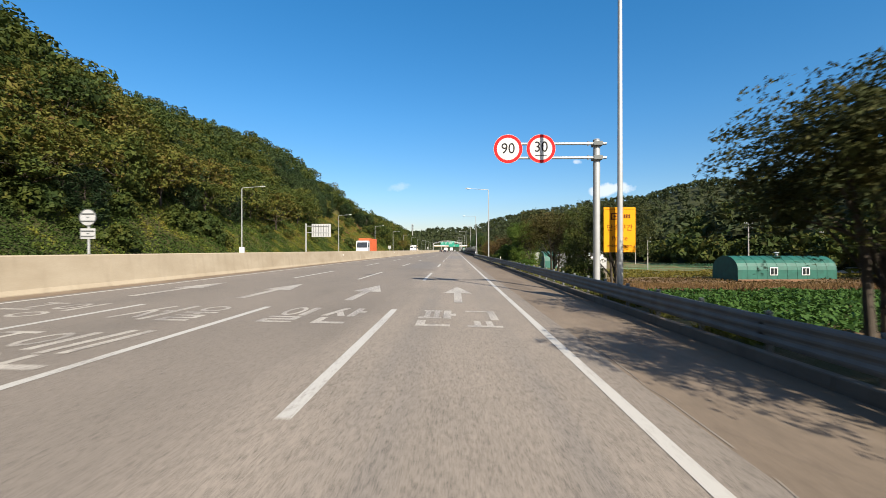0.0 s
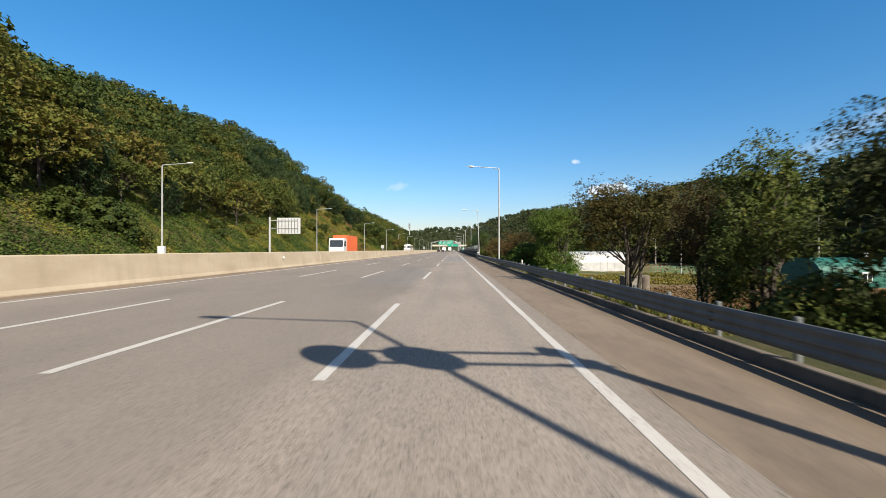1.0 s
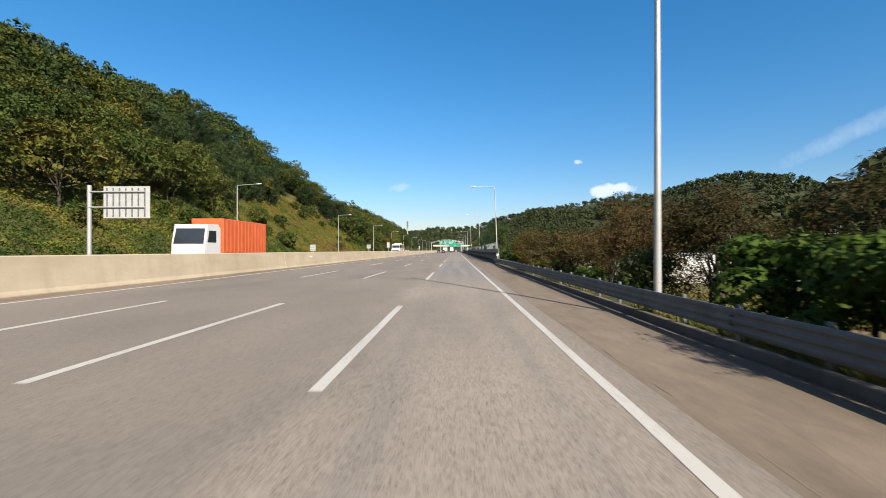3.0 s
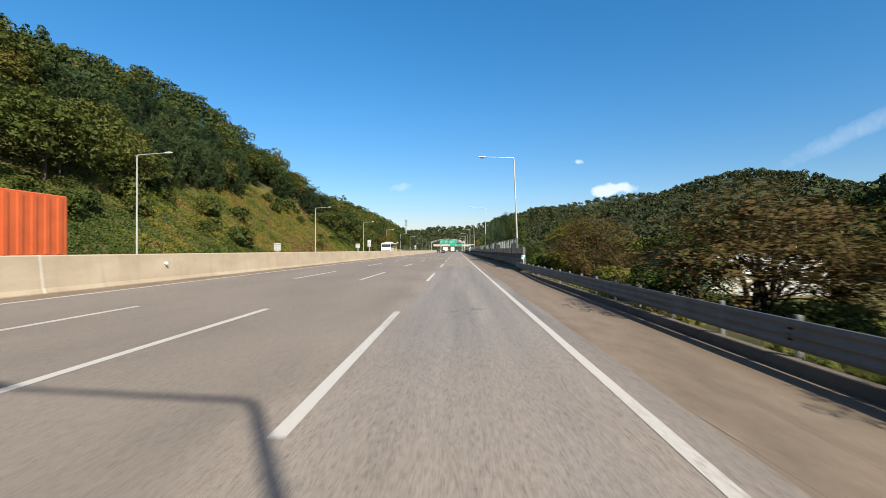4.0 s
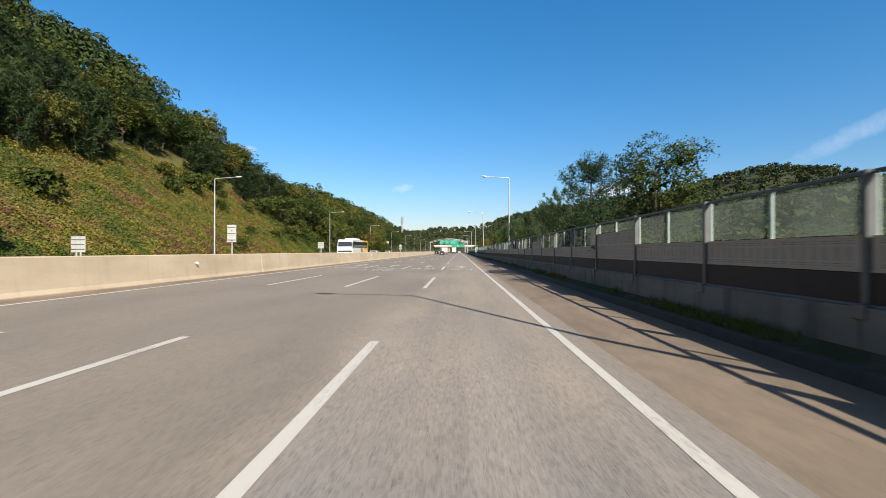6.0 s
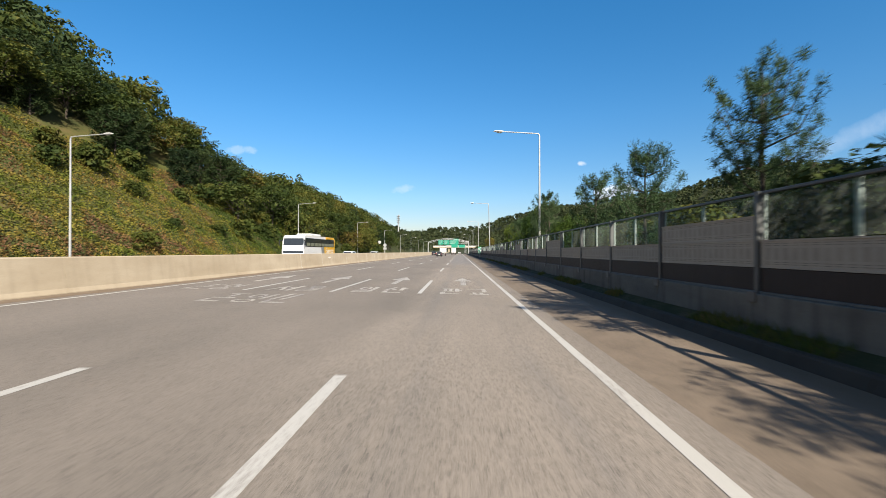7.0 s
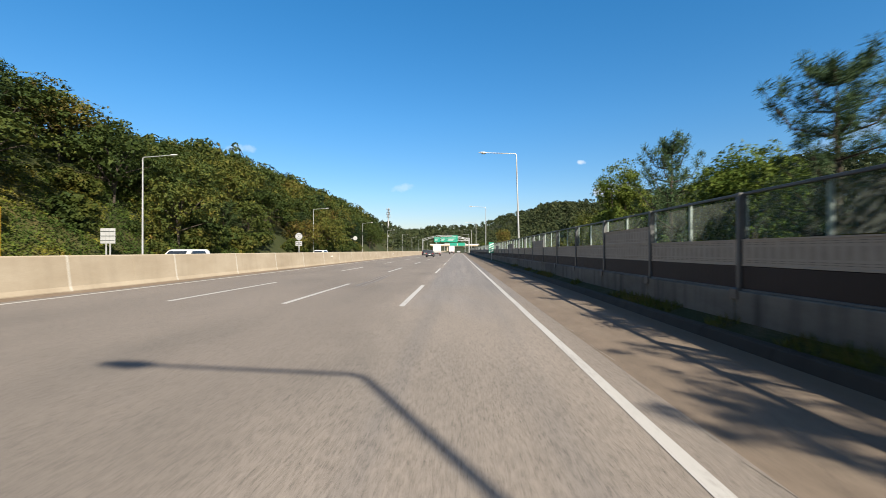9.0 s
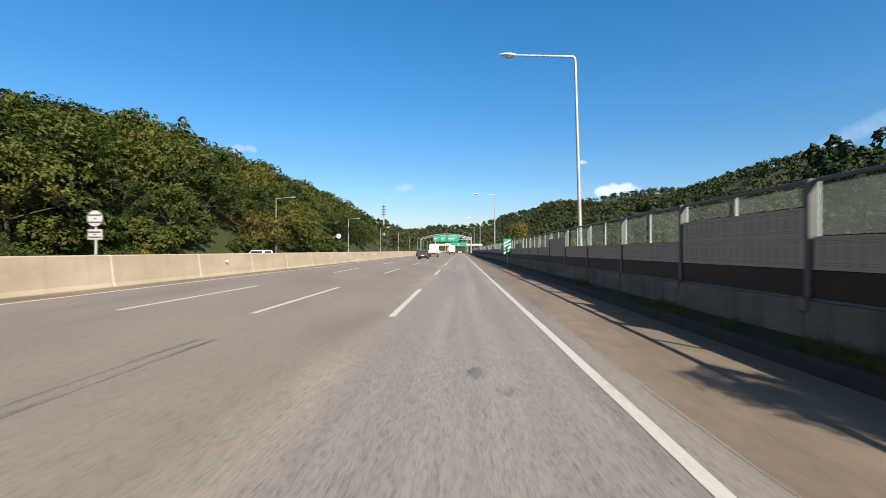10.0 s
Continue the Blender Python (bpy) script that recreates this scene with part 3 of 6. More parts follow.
ground_me = mesh_np("ground", np.stack([GX, GY, GZ], -1).reshape(-1, 3), quads, M["ground"])
ground_me.polygons.foreach_set("use_smooth", [True] * len(ground_me.polygons))
structure("ground", ground_me, "ground", "hillside, fields and soil with grass and litter", "ground")

# ---- carriageways ----
road = structure("road", Shape().add([(BAR - 0.2, Y0, rz(BAR - 0.2)), (2.32, Y0, rz(2.32)), (2.32, Y1, rz(2.32)), (BAR - 0.2, Y1, rz(BAR - 0.2))], [(0, 1, 2, 3)]),
                 "asphalt", "four-lane carriageway of sun-bleached worn asphalt", "road")
SHY = (Y0, 106.0, 109.0, 112.0, 115.0, 118.0, Y1)
SHZ = (-0.15, -0.15, -0.11, -0.05, 0.01, 0.05, 0.05)
structure("shoulder", Shape().add([(2.32, q, rz(2.32)) for q in SHY] + [(KERB1 + 0.1, q, h) for q, h in zip(SHY, SHZ)], [(i, 7 + i, 8 + i, i + 1) for i in range(6)]),
          "shoulder", "brownish dusty concrete hard shoulder with cracks", "road shoulder")
structure("opposite_road", Shape().add([(-32.6, Y0, 0.0), (-14.55, Y0, 0.2), (-14.55, Y1, 0.2), (-32.6, Y1, 0.0)], [(0, 1, 2, 3)]),
          "asphalt", "opposite carriageway of pale worn asphalt", "road")

# ragged joint between asphalt and shoulder
seam = Shape()
rs = random.Random(4)
y, x = -10.0, 2.34
while y < 330:
    ny = y + rs.uniform(0.2, 0.7)
    nx = min(2.48, max(2.27, x + rs.uniform(-0.055, 0.055)))
    w = rs.uniform(0.002, 0.012)
    if rs.random() < 0.3:
        y, x = ny, nx
        continue
    seam.add([(x - w, y, rz(x) + 0.004), (x + w, y, rz(x) + 0.004), (nx + w, ny, rz(nx) + 0.004), (nx - w, ny, rz(nx) + 0.004)], [(0, 1, 2, 3)])
    y, x = ny, nx
structure("pavement_seam", seam, "slot", "dark ragged seam between asphalt and shoulder", "seam")


def strip(shape, x, w, ya, yb, lift=0.005):
    """A painted strip with slightly uneven sides."""
    n = max(1, int((yb - ya) / 2.0))
    ys = [ya + (yb - ya) * i / n for i in range(n + 1)]
    r = random.Random(int(x * 100) + int(ya * 10))
    l = [(x - w / 2 + r.uniform(-0.006, 0.006), q, rz(x - w / 2) + lift) for q in ys]
    rr = [(x + w / 2 + r.uniform(-0.006, 0.006), q, rz(x + w / 2) + lift) for q in ys]
    shape.add(l + rr, [(i, n + 1 + i, n + 2 + i, i + 1) for i in range(n)])


solid = Shape()
strip(solid, EDGE, 0.165, Y0, Y1)
structure("edge_line_right", solid, "line", "solid white painted edge line", "road marking")
solid = Shape()
strip(solid, LEFT, 0.165, Y0, Y1)
structure("edge_line_left", solid, "line", "solid white painted edge line", "road marking")
for k in (1, 2, 3):
    x = EDGE - LANE * k
    lane_line = thing("lane_line", x, 0, rz(x), "broken white painted lane line on asphalt", "road marking", "lane lines", "structure")
    sh = Shape()
    strip(sh, x, 0.17, 0.0, 8.15)
    dash_me = sh.mesh("dash", M["line"])
    for v in dash_me.vertices:
        v.co.x -= x
        v.co.z -= rz(x)
    for i in range(-2, 45):
        ob = part("dash", dash_me, "line", lane_line)
        ob.location = (0, 4.38 + 20 * i, 0)

# ---- lettering and arrows on the lanes ----
def stroke(shape, cx, y0, boxes):
    """Painted bars of a stretched character: boxes (x0, y0, x1, y1) in metres from the lane's middle and the row's near end."""
    for a, b, c, d in boxes:
        x0, x1 = cx + a, cx + c
        shape.add([(x0, y0 + b, rz(x0) + 0.005), (x1, y0 + b, rz(x1) + 0.005), (x1, y0 + d, rz(x1) + 0.005), (x0, y0 + d, rz(x0) + 0.005)], [(0, 1, 2, 3)])


def slanted(shape, cx, y0, x0, ya, x1, yb, w):
    shape.add([(cx + x0 - w, y0 + ya, rz(cx + x0) + 0.005), (cx + x0 + w, y0 + ya, rz(cx + x0) + 0.005), (cx + x1 + w, y0 + yb, rz(cx + x1) + 0.005), (cx + x1 - w, y0 + yb, rz(cx + x1) + 0.005)], [(0, 1, 2, 3)])


def oval(shape, cx, y0, x, y, rx, ry, w, wy):
    n = 24
    ring = [(math.cos(2 * math.pi * k / n), math.sin(2 * math.pi * k / n)) for k in range(n)]
    out = [(cx + x + rx * a, y0 + y + ry * b) for a, b in ring]
    inn = [(cx + x + (rx - w) * a, y0 + y + (ry - wy) * b) for a, b in ring]
    shape.add([(p, q, rz(p) + 0.005) for p, q in out + inn], [(k, (k + 1) % n, n + (k + 1) % n, n + k) for k in range(n)])


def riul(s, cx, y0, x0, x1, ya, yb):
    """The letter with three level bars, joined right above and left below."""
    q = (yb - ya) / 5
    stroke(s, cx, y0, [(x0, yb - q, x1, yb), (x1 - 0.17, ya + 3 * q, x1, yb - q), (x0, ya + 2 * q, x1, ya + 3 * q), (x0, ya + q, x0 + 0.17, ya + 2 * q), (x0, ya, x1, ya + q)])


def word_pangyo(s, cx, y0):
    stroke(s, cx, y0, [(-0.95, 2.36, -0.45, 2.58), (-1.02, 1.15, -0.45, 1.38), (-0.89, 1.38, -0.75, 2.36), (-0.65, 1.38, -0.51, 2.36), (-0.4, 1.12, -0.2, 2.6), (-0.2, 1.62, -0.08, 2.0),
                       (-1.0, 0.03, -0.8, 0.82), (-0.8, 0.03, -0.22, 0.27)])
    stroke(s, cx, y0, [(0.17, 2.4, 0.98, 2.62), (0.78, 1.05, 0.98, 2.4), (0.34, 0.22, 0.5, 0.85), (0.63, 0.22, 0.78, 0.85), (0.18, 0.0, 0.98, 0.22)])


def word_ilsan(s, cx, y0):
    oval(s, cx, y0, -0.76, 1.9, 0.25, 0.74, 0.11, 0.2)
    stroke(s, cx, y0, [(-0.45, 1.15, -0.25, 2.62)])
    riul(s, cx, y0, -1.06, -0.26, 0.1, 1.0)
    slanted(s, cx, y0, 0.2, 1.2, 0.48, 2.62, 0.09)
    slanted(s, cx, y0, 0.64, 1.2, 0.4, 2.0, 0.09)
    stroke(s, cx, y0, [(0.78, 1.15, 0.97, 2.65), (0.97, 1.85, 1.12, 2.15), (0.2, 0.32, 0.39, 0.95), (0.2, 0.08, 0.97, 0.32)])


def word_seoul(s, cx, y0):
    slanted(s, cx, y0, -0.98, 0.2, -0.66, 2.4, 0.08)
    slanted(s, cx, y0, -0.4, 0.3, -0.66, 1.5, 0.08)
    stroke(s, cx, y0, [(-0.22, 0.05, -0.04, 2.5), (-0.42, 1.3, -0.22, 1.55), (0.2, 1.2, 1.05, 1.4), (0.55, 1.0, 0.72, 1.2)])
    oval(s, cx, y0, 0.63, 2.0, 0.33, 0.5, 0.11, 0.18)
    riul(s, cx, y0, 0.24, 1.0, 0.0, 0.9)


def word_worn(s, cx, y0):
    """Lettering worn past reading: plain bars and rings of its size."""
    stroke(s, cx, y0, [(-0.9, 2.35, -0.2, 2.55), (-0.6, 1.5, -0.46, 2.35), (-0.95, 1.1, -0.15, 1.3), (-0.9, 0.05, -0.74, 0.8), (-0.74, 0.05, -0.2, 0.27), (0.72, 1.1, 0.9, 2.6)])
    oval(s, cx, y0, 0.36, 1.9, 0.26, 0.6, 0.11, 0.2)
    oval(s, cx, y0, 0.5, 0.45, 0.36, 0.45, 0.11, 0.17)


def arrow(s, cx, y0):
    z = lambda a: rz(cx + a) + 0.005
    s.add([(cx - 0.14, y0, z(-0.14)), (cx + 0.14, y0, z(0.14)), (cx + 0.14, y0 + 3.1, z(0.14)), (cx - 0.14, y0 + 3.1, z(-0.14))], [(0, 1, 2, 3)])
    s.add([(cx - 0.56, y0 + 3.1, z(-0.56)), (cx + 0.56, y0 + 3.1, z(0.56)), (cx, y0 + 6.2, z(0))], [(0, 1, 2)])


HANGUL = "painted place name in white Hangul on the lane"
WORDS = ((0.0, word_pangyo, HANGUL), (-3.6, word_ilsan, HANGUL), (-7.2, word_seoul, HANGUL), (-10.8, word_worn, "faded white lettering on the lane"))
for row, tail in ((9.9, 14.45), (164.45, 169.2)):
    for cx, fn, lab in WORDS:
        s = Shape()
        fn(s, cx, row)
        tagged(new("road_lettering", s.mesh("road_lettering", M["text"])), lab, "road marking", "lane lettering", "structure")
        s = Shape()
        arrow(s, cx, tail)
        tagged(new("lane_arrow", s.mesh("lane_arrow", M["text"])), "white painted straight-ahead arrow on the lane", "road marking", "lane arrows", "structure")
    s = Shape()
    word_worn(s, -7.75, row - 4.1)
    slanted(s, -6.45, row - 4.1, -0.1, 0.9, 0.0, 2.9, 0.09)
    slanted(s, -6.45, row - 4.1, 0.25, 0.9, 0.35, 2.9, 0.09)
    stroke(s, -6.45, row - 4.1, [(-0.1, 0.25, 0.06, 0.8), (-0.1, 0.0, 0.7, 0.25)])
    tagged(new("road_lettering", s.mesh("road_lettering", M["text"])), "faded white lettering on the lane", "road marking", "lane lettering", "structure")

# ---- concrete median barrier: six-metre sections ----
zb = rz(BAR)
PROFILE = [(BAR - 0.1, zb - 0.05), (BAR - 0.1, zb + 0.05), (BAR - 0.16, zb + 0.2), (BAR - 0.29, zb + 1.26), (BAR - 0.33, zb + 1.3), (BAR - 0.53, zb + 1.3), (BAR - 0.57, zb + 1.26), (BAR - 0.7, zb + 0.2), (BAR - 0.76, zb + 0.05), (BAR - 0.76, zb - 0.05)]
median = thing("median_barrier", 0, 0, 0, "tall cast concrete median barrier with pale joints", "concrete barrier", "", "structure")
sec_me = Shape().extrude_y(PROFILE, 0.006, 5.994).mesh("section", M["barrier"])
joint_me = Shape().extrude_y([(x + (0.004 if i < 4 else 0.0), z + (0.004 if 3 < i < 7 else 0.0)) for i, (x, z) in enumerate(PROFILE)], -0.035, 0.035).mesh("joint_filler", M["joint"])
for i in range(-6, 75):
    y = 5.6 + 6 * i
    part("section", sec_me, "barrier", median).location = (0, y, 0)
    if y > 190 or i % 5 == 0 and y > 40:
        part("joint_filler", joint_me, "joint", median).location = (0, y - 0.8 if y < 195 else y + 2.8, 0)
part("section", Shape().extrude_y(PROFILE, 455.6, Y1).mesh("section", M["barrier"]), "barrier", median)

silt = Shape()
rs = random.Random(21)
prev = None
for k in range(420):
    y = Y0 + 1.2 * k
    x0 = LEFT - 0.42 + rs.uniform(-0.14, 0.1)
    o = len(silt.v)
    silt.v += [(BAR - 0.09, y, rz(BAR) + 0.02), (x0, y, rz(x0) + 0.004)]
    if prev is not None:
        silt.f.append((prev, prev + 1, o + 1, o))
    prev = o
structure("gutter_silt", silt, "silt", "band of brown silt along the foot of the barrier", "silt")

# ---- kerb and verge ----
kz = rz(KERB)
kerb = thing("kerb", 0, 0, 0, "weathered concrete gutter kerb along the shoulder, shade painted in beside the wall", "kerb", "", "structure")
KP = [(KERB1, -0.3), (KERB1, -0.1), (KERB1 + 0.02, 0.035), (KERB1 + 0.035, 0.05), (KERB1 + 0.17, 0.05), (KERB1 + 0.19, 0.035), (KERB1 + 0.19, -0.3)]
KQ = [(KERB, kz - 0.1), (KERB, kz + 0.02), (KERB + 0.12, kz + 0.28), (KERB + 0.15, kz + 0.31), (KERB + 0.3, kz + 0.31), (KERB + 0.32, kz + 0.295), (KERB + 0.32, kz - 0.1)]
kerb_me = Shape().extrude_y(KP, 0.008, 1.992).mesh("kerb_stone", M["kerb"])
# beside the wall the stones take the colour that has shade painted in
kerb2_me = Shape().extrude_y(KQ, 0.008, 1.992).mesh("kerb_stone", M["kerbshade"])
for i in range(-15, 160):
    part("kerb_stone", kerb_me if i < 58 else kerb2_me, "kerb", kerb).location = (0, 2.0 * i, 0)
part("kerb_stone", Shape().extrude_y(KQ, 320, Y1).mesh("kerb_stone", M["kerbshade"]), "kerb", kerb)
structure("verge", Shape().add([(KERB1 + 0.18, Y0, 0.03), (7.0, Y0, 0.02), (7.0, 116, 0.02), (KERB1 + 0.18, 116, 0.03), (KERB + 0.31, 116, kz + 0.26), (5.4, 116, 0.36), (5.4, Y1, 0.36), (KERB + 0.31, Y1, kz + 0.26), (7.0, 116, 0.3), (7.0, Y1, 0.3)], [(0, 1, 2, 3), (4, 5, 6, 7), (5, 8, 9, 6)]), "verge", "narrow verge of soil and grass behind the kerb", "verge")

# ---- guardrail ----
RAIL_X, RAIL_END = 4.92, 119.9
guard = thing("guardrail", 0, 0, 0, "galvanised steel W-beam guardrail on posts", "guardrail")
rt = 0.66
wave = [(0.0, 0.0), (-0.03, -0.008), (-0.06, -0.045), (-0.065, -0.07), (-0.03, -0.115), (-0.03, -0.145), (-0.065, -0.185), (-0.065, -0.215), (-0.03, -0.255), (-0.03, -0.285), (-0.065, -0.33), (-0.06, -0.355), (-0.03, -0.392), (0.0, -0.4)]
beam_prof = [(RAIL_X + a * 0.55, rt + b * 1.16) for a, b in wave] + [(RAIL_X + a * 0.55 + 0.006, rt + b * 1.16) for a, b in wave[::-1]]
beam_me = Shape().extrude_y(beam_prof, -0.12, 4.0).mesh("beam", M["steel"])
gpost = Shape().tube([(RAIL_X + 0.16, 0, kz - 0.3), (RAIL_X + 0.16, 0, rt + 0.015)], 0.055, 12)
gpost_me = gpost.mesh("post", M["steel"], True)
cap_me = Shape().tube([(RAIL_X + 0.16, 0, rt + 0.016), (RAIL_X + 0.16, 0, rt + 0.045), (RAIL_X + 0.16, 0, rt + 0.05)], [0.056, 0.05, 0.028], 12).mesh("cap", M["steel"], True)
block_me = Shape().box((RAIL_X + 0.008, -0.05, rt - 0.26), (RAIL_X + 0.095, 0.05, rt - 0.05), 0.008).mesh("spacer", M["steel"])
for i in range(-6, 30):
    part("beam", beam_me, "steel", guard).location = (0, RAIL_END - 118 + 4 * i - 2.4, 0.0015 * (i % 2))
for i in range(-12, 60):
    y = RAIL_END - 118 + 2 * i - 0.4
    part("post", gpost_me, "post", guard).location = (0, y, 0)
    part("cap", cap_me, "white", guard).location = (0, y, 0)
    part("spacer", block_me, "steel", guard).location = (0, y, 0)
# the last piece turns back round its own end
end = Shape()
TURN, M_ = 12, len(wave)
for k in range(TURN + 1):
    a = math.pi * k / TURN
    end.v += [(RAIL_X + 0.13 - math.cos(a) * (0.13 - d * 0.55), RAIL_END - 0.8 + math.sin(a) * (0.3 - d * 0.55), rt + h * 1.16) for d, h in wave]
end.f += [(k * M_ + j, (k + 1) * M_ + j, (k + 1) * M_ + j + 1, k * M_ + j + 1) for k in range(TURN) for j in range(M_ - 1)]
part("end_terminal", end, "steel", guard, "rounded end piece", True)

# ---- noise barrier: four-metre bays ----
WX, WY, BAY = 5.5, 118.5, 4.075
wall = thing("noise_barrier", 0, 0, 0, "roadside noise barrier with brown and grey panels and clear top", "noise barrier")
CT, BT, GT, TT = 0.92, 1.41, 1.93, 2.83
BAYS = 72
foot_me = Shape().box((WX - 0.16, 0.012, -0.45), (WX + 0.16, 4.063, CT), 0.015).mesh("concrete_foot", M["wallbase"])
wpost = Shape().box((WX - 0.1, -0.052, 0.5), (WX + 0.05, 0.052, TT + 0.02), 0.01)
wpost_me = wpost.mesh("post", M["frame"])
# small dark plate added below each post in place of a stain
wplate_me = Shape().box((WX - 0.2, -0.12, CT - 0.16), (WX - 0.161, 0.12, CT + 0.05), 0.01).mesh("post_shoe", M["frame"])
short_post = Shape().box((WX - 0.1, -0.075, 0.5), (WX + 0.1, 0.075, GT + 0.02), 0.01).mesh("post", M["frame"])


def slotted(z0, z1):
    """An absorber panel with its lips, its rows of short slots and its perforated fields."""
    h = z1 - z0
    p = Shape().extrude_y([(WX + 0.05, z0), (WX - 0.068, z0), (WX - 0.068, z0 + 0.03), (WX - 0.055, z0 + 0.034), (WX - 0.055, z1 - 0.034), (WX - 0.068, z1 - 0.03), (WX - 0.068, z1), (WX + 0.05, z1)], 0.09, 3.985)
    q, g = Shape(), Shape()

    def flat(s, y, w, za, zb):
        s.add([(WX - 0.0575, y, za), (WX - 0.0575, y + w, za), (WX - 0.0575, y + w, zb), (WX - 0.0575, y, zb)], [(0, 3, 2, 1)])

    for k in range(17):
        y = 0.2 + k * 0.22
        for m in (0.13, 0.2, 0.78, 0.85):
            flat(q, y, 0.15, z0 + h * m, z0 + h * m + 0.012)
        flat(g, y + 0.01, 0.13, z0 + h * 0.3, z0 + h * 0.7)
    return p.mesh("grey_panel", M["grey"]), q.mesh("slotted_strip", M["slot"]), g.mesh("perforated_field", M["perforated"])


grey_set = slotted(BT + 0.003, GT)
tall_set = slotted(GT + 0.003, GT + 0.47)
bs = Shape()
bs.box((WX - 0.055, 0.09, CT + 0.02), (WX + 0.05, 3.985, BT), 0.012)
for k in range(25):
    bs.box((WX - 0.059, 0.16 + k * 0.15, CT + 0.06), (WX - 0.0555, 0.2 + k * 0.15, BT - 0.04))
brown_me = bs.mesh("brown_panel", M["brown"])
sill_me = Shape().box((WX - 0.09, 0.08, CT + 0.001), (WX - 0.056, 3.995, CT + 0.05), 0.006).mesh("sill_angle", M["steel"])


def clear_bay(z0):
    g = Shape().box((WX - 0.006, 0.1, z0), (WX + 0.006, 3.975, TT - 0.04))
    m = Shape().box((WX + 0.012, 1.99, z0 - 0.02), (WX + 0.06, 2.08, TT - 0.02), 0.006)
    return g.mesh("clear_panel", M["glass"]), m.mesh("mullion", M["post"])


glass_me, mull_me = clear_bay(GT + 0.02)
glass2_me, mull2_me = clear_bay(GT + 0.5)
rail_me = Shape().box((WX - 0.05, 0.08, TT - 0.04), (WX + 0.05, 3.995, TT + 0.015), 0.008).mesh("top_rail", M["frame"])
# the post's sunlit flange: its light is put into a paler colour
face_me = Shape().box((WX + 0.051, -0.05, GT), (WX + 0.09, 0.05, TT), 0.004).mesh("post_face", M["post"])
TALL = range(1, 72, 4)


def bay_panel(y, meshes):
    panel = part("grey_panel", meshes[0], "grey", wall)
    panel.location = (0, y, 0)
    tagged(part("slotted_strip", meshes[1], "slot", panel), kind="stuff")
    tagged(part("perforated_field", meshes[2], "perforated", panel), kind="stuff")


for i in range(BAYS):
    y = WY + BAY * i
    low = i < 1
    part("post", short_post if low else wpost_me, "frame", wall).location = (0, y, 0)
    part("post_shoe", wplate_me, "frame", wall).location = (0, y, 0)
    part("concrete_foot", foot_me, "wallbase", wall).location = (0, y, 0)
    part("brown_panel", brown_me, "brown", wall).location = (0, y, 0)
    part("sill_angle", sill_me, "steel", wall).location = (0, y, 0)
    bay_panel(y, grey_set)
    if low:
        continue
    if i > 1:
        part("post_face", face_me, "post", wall, "back flange of the post, sunlight painted in as a pale colour").location = (0, y, 0)
    part("top_rail", rail_me, "frame", wall).location = (0, y, 0)
    if i in TALL:
        bay_panel(y, tall_set)
    pane = part("clear_panel", glass2_me if i in TALL else glass_me, "glass", wall, "dusty clear panel")
    pane.location = (0, y, 0)
    pane.visible_shadow = False
    part("mullion", mull2_me if i in TALL else mull_me, "post", wall).location = (0, y, 0)

# ---- tyre marks and oil stains ----
for x in (-4.85, -4.55):
    s = Shape()
    n = 12
    pts = [(x + 0.05 * math.sin(k * 0.5), 211.5 + 0.8 * k) for k in range(n + 1)]
    for (xa, ya), (xb, yb_) in zip(pts, pts[1:]):
        s.add([(xa - 0.045, ya, rz(xa) + 0.004), (xa + 0.045, ya, rz(xa) + 0.004), (xb + 0.045, yb_, rz(xb) + 0.004), (xb - 0.045, yb_, rz(xb) + 0.004)], [(0, 1, 2, 3)])
    tagged(new("tyre_mark", s.mesh("tyre_mark", M["skid"])), "dark rubber skid mark on the lane", "skid mark", "skid marks", "structure")
rs = random.Random(12)
for x, y, rx, ry in ((0.35, 93.4, 0.2, 0.22), (1.1, 92.9, 0.16, 0.12), (-0.25, 93.0, 0.1, 0.3), (-3.3, 96.4, 0.11, 0.1), (0.15, 219.4, 0.13, 0.35), (0.5, 218.6, 0.12, 0.2), (-8.6, 119.5, 0.25, 0.12)):
    s = Shape()
    n = 18
    ring = []
    for k in range(n):
        a, q = 2 * math.pi * k / n, rs.uniform(0.6, 1.15)
        ring.append((x + rx * q * math.cos(a), y + ry * q * math.sin(a), rz(x) + 0.004 - 0.0172 * rx * q * math.cos(a)))
    s.add(ring, [tuple(range(n))])
    tagged(new("oil_stain", s.mesh("oil_stain", M["skid"])), "small dark oil stain on the asphalt", "stain", "oil stains", "structure")

